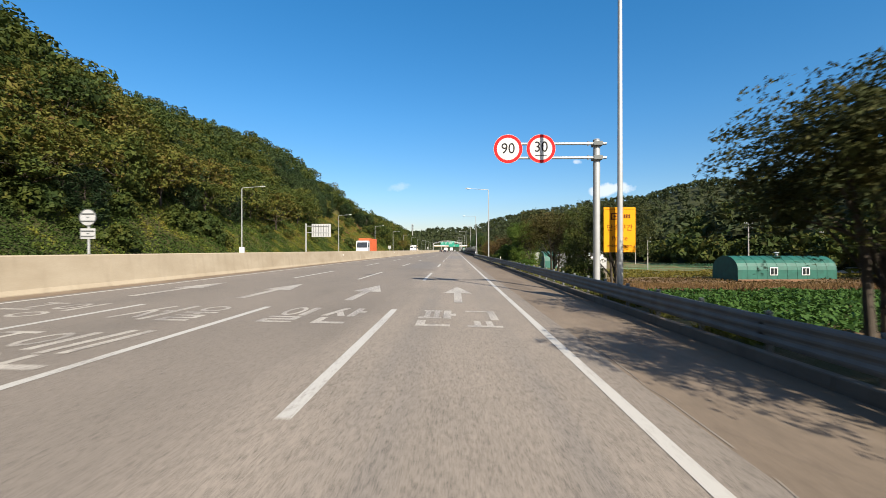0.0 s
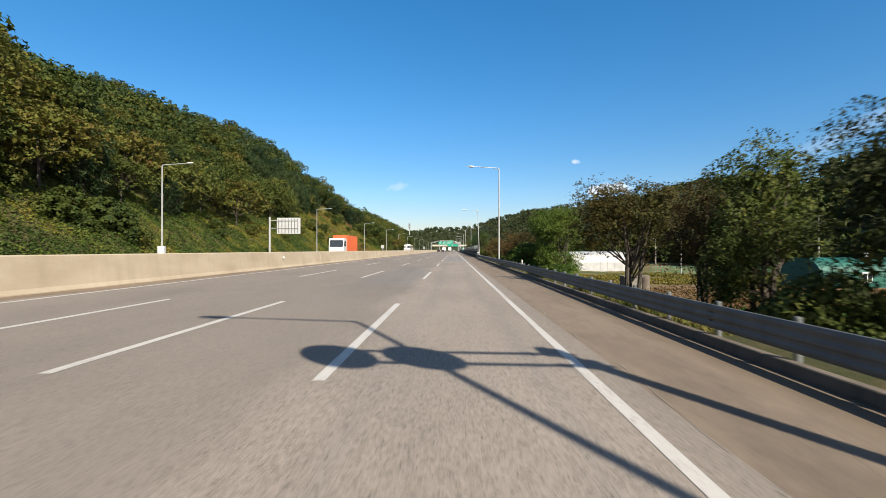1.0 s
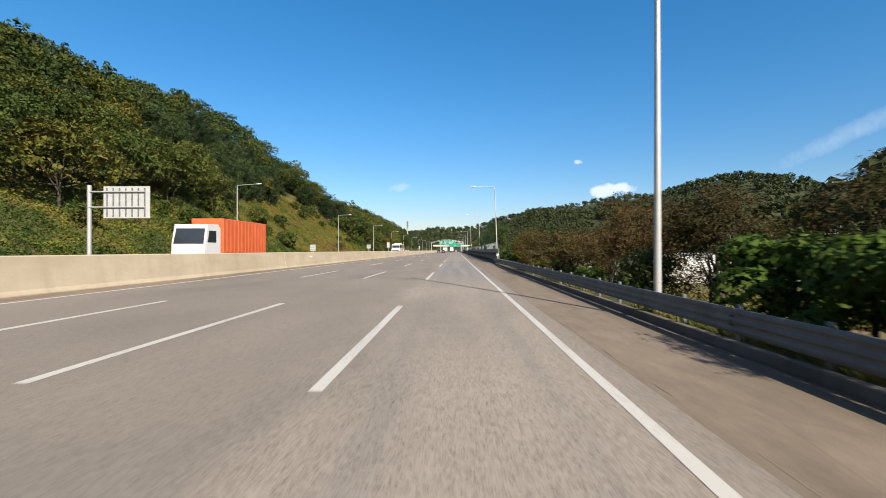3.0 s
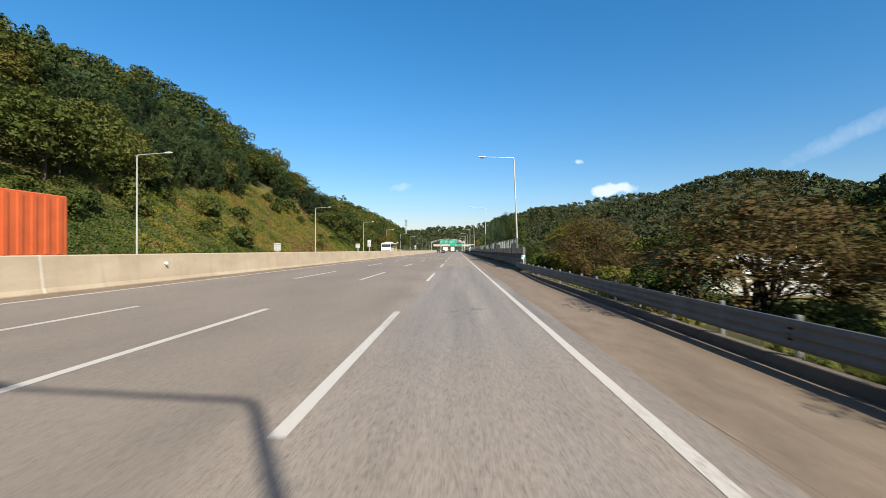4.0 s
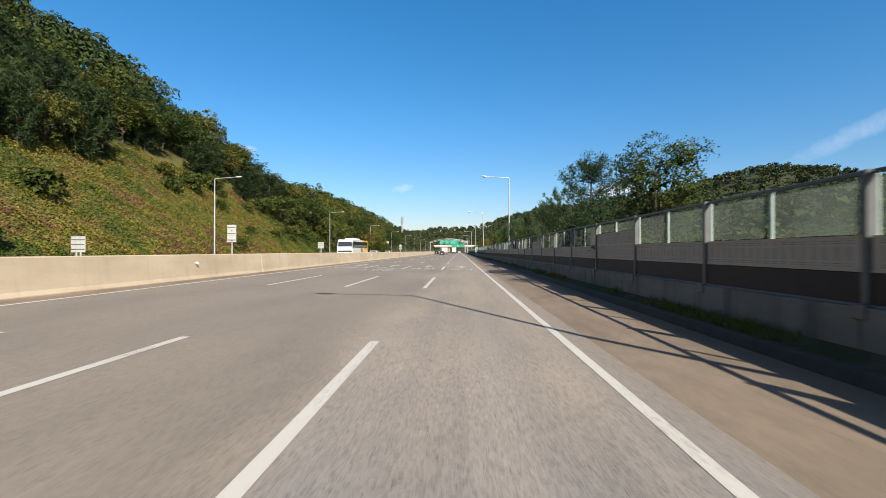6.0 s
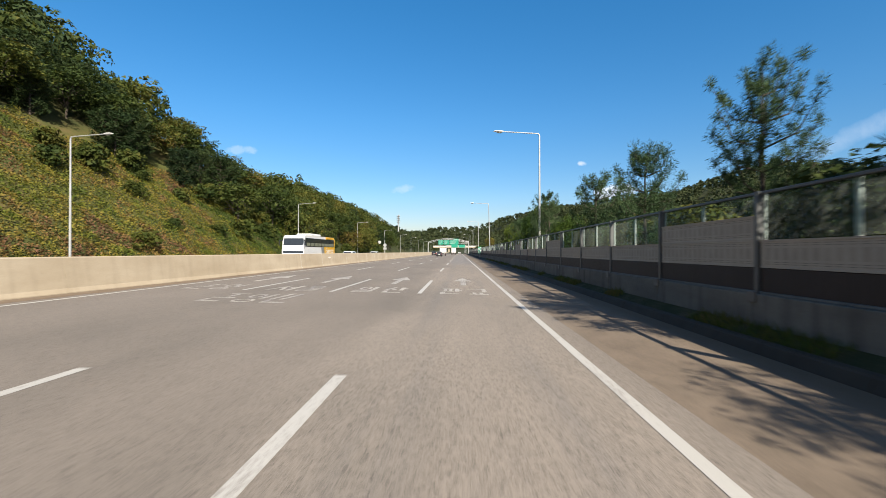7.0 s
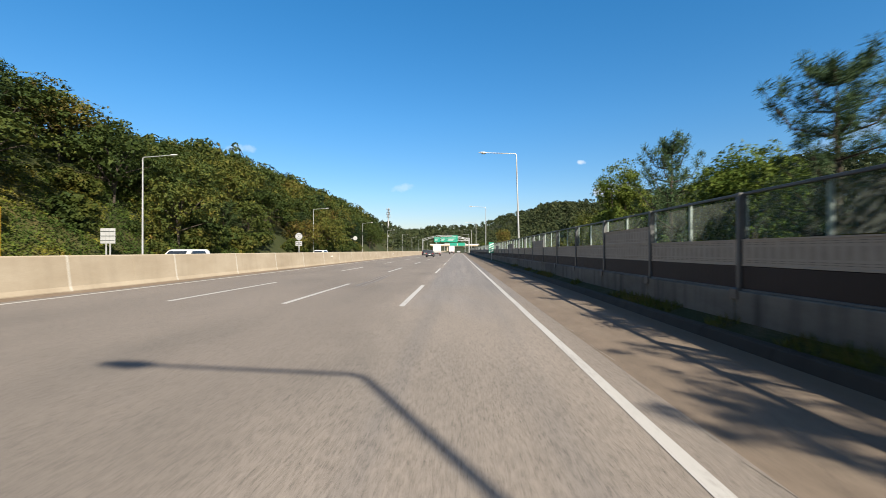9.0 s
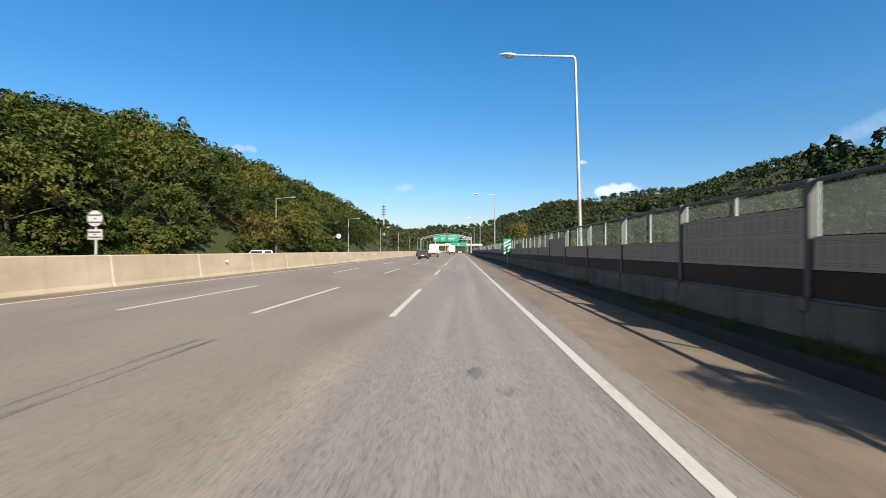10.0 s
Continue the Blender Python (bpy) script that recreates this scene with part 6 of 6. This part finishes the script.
for i in range(1300):
    px, py = rng.uniform(-420, 800), rng.uniform(1150, 1750)
    far.append((px, py, float(ground_z(px, py)) - 1.0, rng.uniform(1.6, 2.6), int(rng.integers(0, 99))))
woods("distant_woods", far, far_t, "leafhaze", "distant wooded hills in green and brown with haze painted in")

# line of trees behind the fields
mid = []
for i in range(260):
    px, py = rng.uniform(82, 100), rng.uniform(40, 420)
    mid.append((px, py, float(ground_z(px, py)) - 0.3, rng.uniform(0.8, 1.5), int(rng.integers(0, 99))))
for i in range(640):
    px, py = rng.uniform(98, 160), rng.uniform(60, 330)
    mid.append((px, py, float(ground_z(px, py)) - 0.4, rng.uniform(0.65, 1.1), int(rng.integers(0, 99))))
for i in range(70):
    px, py = rng.uniform(14, 30), rng.uniform(150, 420)
    mid.append((px, py, float(ground_z(px, py)) - 0.3, rng.uniform(0.35, 0.6), int(rng.integers(0, 99))))
woods("field_edge_woods", mid, [template(s, 8.0, 3.4, 64, 1.4) for s in (84, 85)], "leafwoods", "browning trees along the far edge of the fields")
sp = [(34.0 + 2.6 * k, 246 + 5 * k, -4.0, 1.3 + 0.1 * k + 0.08 * (k % 3), k) for k in range(8)]
woods("spruce_row", sp, [template(86, 10.0, 1.6, 500, 0.5, True)], "needle", "row of pointed dark conifers behind the noise barrier")

# ---- low cover: vines on the open slope, grass on the verge, crops ----
def cover(name, pts, size, material, label, up=0.4):
    """Leaf sprays lying on given points."""
    n = len(pts)
    g = np.random.default_rng(len(name) * 7 + n)
    nrm = g.normal(size=(n, 3)) * 0.5
    nrm[:, 2] += up + 0.3
    nrm /= np.linalg.norm(nrm, axis=1, keepdims=True)
    t = np.cross(nrm, g.normal(size=(n, 3)))
    t /= np.linalg.norm(t, axis=1, keepdims=True)
    b = np.cross(nrm, t)
    s = size * (0.5 + g.random((n, 1)))
    v = np.stack([pts - t * s * 0.5 - b * s * 0.32, pts - t * s * 0.3 + b * s * 0.36 + nrm * s * 0.15, pts + t * s * 0.6], 1).reshape(-1, 3)
    return tagged(new(name, mesh_np(name, v, tris_of(v), M[material])), label, "ground cover", "", "stuff")


n = 340000
px, py = -34.2 - 24 * rng.random(n) ** 1.15, rng.uniform(25, 268, n)
keep = (~wooded(px + 3.0, py)) | (px > -45)
px, py = px[keep], py[keep]
mound = np.maximum(0, np.sin(px * 0.9 + np.sin(py * 0.5) * 1.5) * np.sin(py * 0.7 + np.sin(px * 0.4))) * 0.9
cover("slope_vines", np.stack([px, py, ground_z(px, py) + 0.1 + rng.random(len(px)) * (0.35 + mound)], 1), 0.215, "vine", "tangled green and yellowing vines on the open slope")
# shrubs on the open slope
shr = []
for i in range(70):
    x, y = -35.5 - 18 * rng.random(), rng.uniform(40, 245)
    if not wooded(x, y):
        shr.append((x, y, float(ground_z(x, y)) - 0.4, rng.uniform(0.22, 0.55), int(rng.integers(0, 99))))
for i in range(150):
    y = rng.uniform(0, 70) if i < 60 else rng.uniform(232, 350)
    x = min(-35.6, float(wood_edge(y)) + rng.uniform(-2.0, 2.2))
    shr.append((x, y, float(ground_z(x, y)) - 0.4, rng.uniform(0.25, 0.5), int(rng.integers(0, 99))))
woods("slope_shrubs", shr, [template(s, 7.0, 4.2, 420, 1.0) for s in (87, 88)], "leafwoods", "scattered shrubs among the slope vines")


def blades(name, px, py, pz, h, material, label):
    n = len(px)
    g = np.random.default_rng(n)
    a = g.random(n) * 6.283
    w = (0.012 + 0.014 * g.random(n)) * (1.0 + 2.5 * (h > 0.5))
    hh = h * (0.4 + g.random(n))
    lean = g.normal(size=(n, 2)) * 0.35
    base = np.stack([px, py, pz], 1)
    sx = np.stack([np.cos(a) * w, np.sin(a) * w, np.zeros(n)], 1)
    top = base + np.stack([lean[:, 0] * hh, lean[:, 1] * hh, hh], 1)
    v = np.stack([base - sx, base + sx, top], 1).reshape(-1, 3)
    return tagged(new(name, mesh_np(name, v, np.arange(n * 3, dtype=np.int32).reshape(n, 3), M[material])), label, "grass", "", "stuff")


n = 140000
px, py = 4.78 + 1.9 * rng.random(n) ** 1.3, rng.uniform(-5, 235, n)
dens = np.sin(py * 0.9) + np.sin(py * 0.37 + 2) + np.sin(py * 2.3) * 0.6
keep = (dens > -0.9) & ((py < 116) & (px > 5.07) & (dens > -0.5) | (py > 118) & (px > 4.9) & (px < 5.33) & (dens > 0.25))
px, py = px[keep], py[keep]
blades("verge_grass", px, py, np.where(py < 116, 0.03, kz + 0.24 + (px - 4.9) * 0.36), 0.17, "grass", "tufts of grass and weeds along the kerb")
n = 45000
px, py = 6.6 + 5.5 * rng.random(n), rng.uniform(-5, 150, n)
cover("embankment_weeds", np.stack([px, py, ground_z(px, py) + rng.random(n) * 0.45], 1), 0.22, "grass", "weeds and vines on the embankment")
px, py = rng.uniform(16, 92, 12000), rng.uniform(65, 87, 12000)
cover("dry_field_weeds", np.stack([px, py, ground_z(px, py) + rng.random(12000) ** 2 * 0.3], 1), 0.3, "leafbrown", "dry brown weeds on the bare soil")
n = 16000
px, py = rng.uniform(14, 70, n), rng.uniform(57.8, 63.6, n)
blades("bank_reeds", px, py, np.full(n, -3.75), 0.85, "reed", "dry brown reeds standing on the earth bank")
# crops in rows
rows_x, rows_y = [], []
for k in range(30):
    y = 30.0 + k * 0.95
    m = 900
    rows_x.append(rng.uniform(15 if k < 28 else 18, 62, m))
    rows_y.append(y + rng.normal(size=m) * 0.16)
px, py = np.concatenate(rows_x), np.concatenate(rows_y)
cover("crop_rows", np.stack([px, py, ground_z(px, py) + 0.1 + rng.random(len(px)) * 0.55], 1), 0.42, "crop", "rows of leafy green crops in the field")
px, py = rng.uniform(24, 94, 26000), rng.uniform(89, 117, 26000)
keep = (np.sin(py * 1.1) > -0.2) & ((np.abs(px - 60) > 10) | (py > 91))
px, py = px[keep], py[keep]
cover("garden_beds", np.stack([px, py, ground_z(px, py) + 0.05 + rng.random(len(px)) * 0.35], 1), 0.35, "leafolive", "yellowing vegetable beds by the fence")

# ---- vehicles ----
def wheel(parent, x, y, r, w):
    t = part("wheel", Shape().tube([(x - w / 2, y, r), (x - w / 2 + 0.03, y, r), (x + w / 2 - 0.03, y, r), (x + w / 2, y, r)], [r * 0.93, r, r, r * 0.93], 20), "rubber", parent, "", True)
    part("rim", Shape().tube([(x - w / 2 - 0.01, y, r), (x + w / 2 + 0.01, y, r)], r * 0.6, 14), "steel", t)


def body_of(profile, halfwidths):
    """A body skin from a closed side profile of (y, z); the width narrows with height."""
    n = len(profile)
    s = Shape()
    l = [(-halfwidths(z), y, z) for y, z in profile]
    r = [(halfwidths(z), y, z) for y, z in profile]
    s.add(l + r, [(k, n + k, n + (k + 1) % n, (k + 1) % n) for k in range(n)] + [tuple(range(n)), tuple(range(n, 2 * n))[::-1]])
    return s


def car(x, y, paint, label, away=True, suv=False, z=0.0, turn=0.0):
    """A car that shows its rear when away is true; y forwards."""
    t = thing("car", x, y, z, label, "car", "vehicles", "", turn if away else 180)
    h = 1.68 if suv else 1.46
    low = [(-2.25, 0.35), (-2.3, 0.6), (-2.25, 0.95), (-2.1, 1.0), (1.0, 1.0), (2.1, 0.85), (2.3, 0.6), (2.25, 0.3), (1.9, 0.25), (-1.9, 0.25)]
    part("body", body_of(low, lambda q: 0.92 if q < 0.7 else 0.9), paint, t)
    cab = [(-2.1, 1.0), (-1.95 if suv else -1.5, h - 0.06), (-1.7 if suv else -1.1, h), (0.1, h), (0.4, h - 0.05), (1.15, 1.0)]
    part("cabin", body_of(cab, lambda q: 0.88 - 0.2 * (q - 1.0) / 0.6), paint, t)
    ry = lambda q: -2.1 + (q - 1.0) * ((0.15 if suv else 0.6) / (h - 1.06))
    part("rear_window", Shape().add([(-0.7, ry(1.1) - 0.012, 1.1), (0.7, ry(1.1) - 0.012, 1.1), (0.6, ry(h - 0.14) - 0.012, h - 0.14), (-0.6, ry(h - 0.14) - 0.012, h - 0.14)], [(0, 1, 2, 3)]), "darkglass", t)
    part("windscreen", Shape().add([(-0.72, 1.06, 1.08), (0.72, 1.06, 1.08), (0.62, 0.5, h - 0.12), (-0.62, 0.5, h - 0.12)], [(3, 2, 1, 0)]), "darkglass", t)
    for sx in (-1, 1):
        part("side_window", Shape().add([(sx * 0.885, -1.6, 1.06), (sx * 0.885, 0.8, 1.06), (sx * 0.765, 0.15, h - 0.12), (sx * 0.765, -1.3, h - 0.12)], [(0, 1, 2, 3)]), "darkglass", t)
        part("tail_lamp", Shape().box((sx * 0.9 - 0.24 if sx > 0 else -0.9, -2.31, 0.78), (0.9 if sx > 0 else -0.66, -2.22, 0.96), 0.02), "lamp_red", t)
        part("headlight", Shape().box((sx * 0.88 - 0.3 if sx > 0 else -0.88, 2.15, 0.62), (0.88 if sx > 0 else -0.58, 2.31, 0.78), 0.02), "lampglass", t)
        part("mirror", Shape().box((sx * 1.0 - 0.1, 0.75, 0.98), (sx * 1.0 + 0.1, 0.85, 1.12), 0.02), paint, t)
        for yy in (-1.4, 1.4):
            wheel(t, sx * 0.8, yy, 0.33, 0.22)
    part("bumper", Shape().box((-0.88, -2.36, 0.36), (0.88, -2.24, 0.62), 0.03), "carblack", t)
    part("number_plate", Shape().box((-0.26, -2.375, 0.66), (0.26, -2.31, 0.78), 0.005), "white", t)
    return t


def box_truck(x, y, box_mat, cab_mat, length, label, away, z=0.0, boxh=2.6, base=1.2, cover=None):
    t = thing("truck", x, y, z, label, "truck", "vehicles", "", 0 if away else 180)
    part("cargo_box", Shape().box((-1.24, -length / 2, base), (1.24, length / 2, base + boxh), 0.04), box_mat, t)
    for k in range(int(length / 0.6)):
        for sx in (-1, 1):
            yy = -length / 2 + 0.3 + k * 0.6
            part("side_rib", Shape().box((sx * 1.262 - 0.02, yy, base + 0.1), (sx * 1.262 + 0.02, yy + 0.22, base + boxh - 0.1)), box_mat, t)
    f = length / 2 + 0.35
    part("cab", body_of([(f, 0.6), (f, base + 1.9), (f + 0.3, base + 2.2), (f + 1.7, base + 2.15), (f + 2.05, base + 0.7), (f + 2.1, 0.6)], lambda q: 1.2), cab_mat, t)
    part("windscreen", Shape().add([(-1.1, f + 2.06, base + 0.75), (1.1, f + 2.06, base + 0.75), (1.05, f + 1.78, base + 1.85), (-1.05, f + 1.78, base + 1.85)], [(3, 2, 1, 0)]), "darkglass", t)
    for sx in (-1, 1):
        part("side_window", Shape().add([(sx * 1.21, f + 0.6, base + 0.85), (sx * 1.21, f + 1.75, base + 0.85), (sx * 1.21, f + 1.55, base + 1.7), (sx * 1.21, f + 0.6, base + 1.7)], [(0, 1, 2, 3)]), "darkglass", t)
        part("tail_lamp", Shape().box((sx * 1.0 - 0.15, -length / 2 - 0.05, base - 0.3), (sx * 1.0 + 0.15, -length / 2 + 0.02, base - 0.12), 0.01), "lamp_red", t)
        for yy in (-length / 2 + 1.2, -length / 2 + 2.4, f + 1.0):
            wheel(t, sx * 1.05, yy, 0.5, 0.3)
    part("chassis", Shape().box((-0.5, -length / 2, 0.7), (0.5, f + 1.0, base - 0.01), 0.02), "carblack", t)
    return t


def coach(x, y, paint, label, z=0.0):
    t = thing("coach", x, y, z, label, "bus", "vehicles", "", 180)
    prof = [(-5.85, 0.4), (-6.0, 1.2), (-5.98, 2.2), (-5.85, 3.25), (-5.6, 3.42), (-5.2, 3.47), (5.3, 3.47), (5.7, 3.3), (6.0, 1.9), (6.05, 1.2), (6.0, 0.4)]
    part("body", body_of(prof, lambda q: 1.24 if q < 3.3 else 1.17), paint, t)
    part("windscreen", Shape().add([(-1.15, 6.055, 1.45), (1.15, 6.055, 1.45), (1.1, 5.78, 3.1), (-1.1, 5.78, 3.1)], [(3, 2, 1, 0)]), "darkglass", t)
    for sx in (-1, 1):
        band_ob = part("window_band", Shape().box((sx * 1.25 - 0.012, -5.65, 2.2), (sx * 1.25 + 0.012, 5.6, 3.16), 0.01), "darkglass", t, "dark glazed band")
        for k in range(8):
            part("pane", Shape().box((sx * 1.266 - 0.003, -5.5 + k * 1.36, 2.26), (sx * 1.266 + 0.003, -5.5 + k * 1.36 + 1.2, 2.62)), "paneglass", band_ob)
        for yy in (-3.6, 3.9):
            wheel(t, sx * 1.08, yy, 0.5, 0.3)
        part("headlight", Shape().box((sx * 0.9 - 0.2, 5.9, 0.75), (sx * 0.9 + 0.2, 6.06, 1.0), 0.02), "lampglass", t)
        part("mirror", Shape().tube([(sx * 1.2, 5.95, 2.9), (sx * 1.45, 6.25, 2.8), (sx * 1.45, 6.25, 2.3)], 0.06, 8), "carblack", t)
        part("grey_stripe", Shape().add([(sx * 1.2435, -0.6, 0.6), (sx * 1.2435, -1.7, 0.6), (sx * 1.2435, -1.2, 2.19), (sx * 1.2435, -0.1, 2.19)], [(0, 1, 2, 3)]), "stripegrey", t, "slanted grey stripe")
        part("yellow_side", Shape().add([(sx * 1.2435, -1.74, 0.6), (sx * 1.2435, -5.9, 0.6), (sx * 1.2435, -5.97, 2.19), (sx * 1.2435, -1.24, 2.19)], [(0, 1, 2, 3)]), "busyellow", t, "yellow rear side")
    part("yellow_tail", Shape().box((-1.25, -6.03, 0.6), (1.25, -5.66, 3.3), 0.05), "busyellow", t, "yellow rear end")
    part("yellow_roof", Shape().box((-1.246, -5.68, 3.17), (1.246, -2.2, 3.475), 0.05), "busyellow", t, "yellow rear roof edge")
    word = lettering("word", "Express", 0.98, "white", t, -1.2465, -3.6, 1.72, 1.15)
    word.matrix_basis = pose(-1.2465, -3.7, 1.72, 90, 0, -90) @ Matrix.Diagonal((1.15, 1, 1, 1))
    part("roof_unit", Shape().box((-0.9, -1.0, 3.472), (0.9, 2.6, 3.75), 0.08), "white", t)
    part("roof_hatch", Shape().box((-0.5, -4.2, 3.476), (0.5, -3.2, 3.56), 0.03), "white", t)
    return t


# traffic ahead
car(-6.9, 297.0, "cargrey", "dark grey car seen from behind on the road", True, True, rz(-6.9))
car(-10.7, 332.0, "carblack", "black sport utility car seen from behind on the road", True, True, rz(-10.7))
box_truck(-3.4, 400.0, "carwhite", "carwhite", 6.0, "white box truck far ahead on the road", True, rz(-3.4))
box_truck(-6.8, 326.0, "film", "carwhite", 3.4, "small white light truck with a low load on the road", True, rz(-7.0), 0.7, 0.95)
car(-0.1, 470.0, "carwhite", "white car far ahead on the road", True, False, rz(0))
car(-10.6, 430.0, "carwhite", "white car far ahead on the road", True, True, rz(-10.6))
car(88.0, 102.0, "carwhite", "white van parked beyond the field by the shed", True, True, -3.9, 80.0)
# traffic on the opposite carriageway
box_truck(-19.0, 96.2, "carorange", "carwhite", 7.6, "white lorry with an orange container on the opposite carriageway", False, 0.12, 2.7, 1.3)
coach(-18.6, 201.2, "carwhite", "white coach with yellow rear and dark windows on the opposite carriageway", 0.12)
car(-18.8, 220.6, "carwhite", "white estate car on the opposite carriageway", False, True, 0.12)
car(-22.5, 262.0, "carwhite", "white estate car on the opposite carriageway", False, True, 0.1)
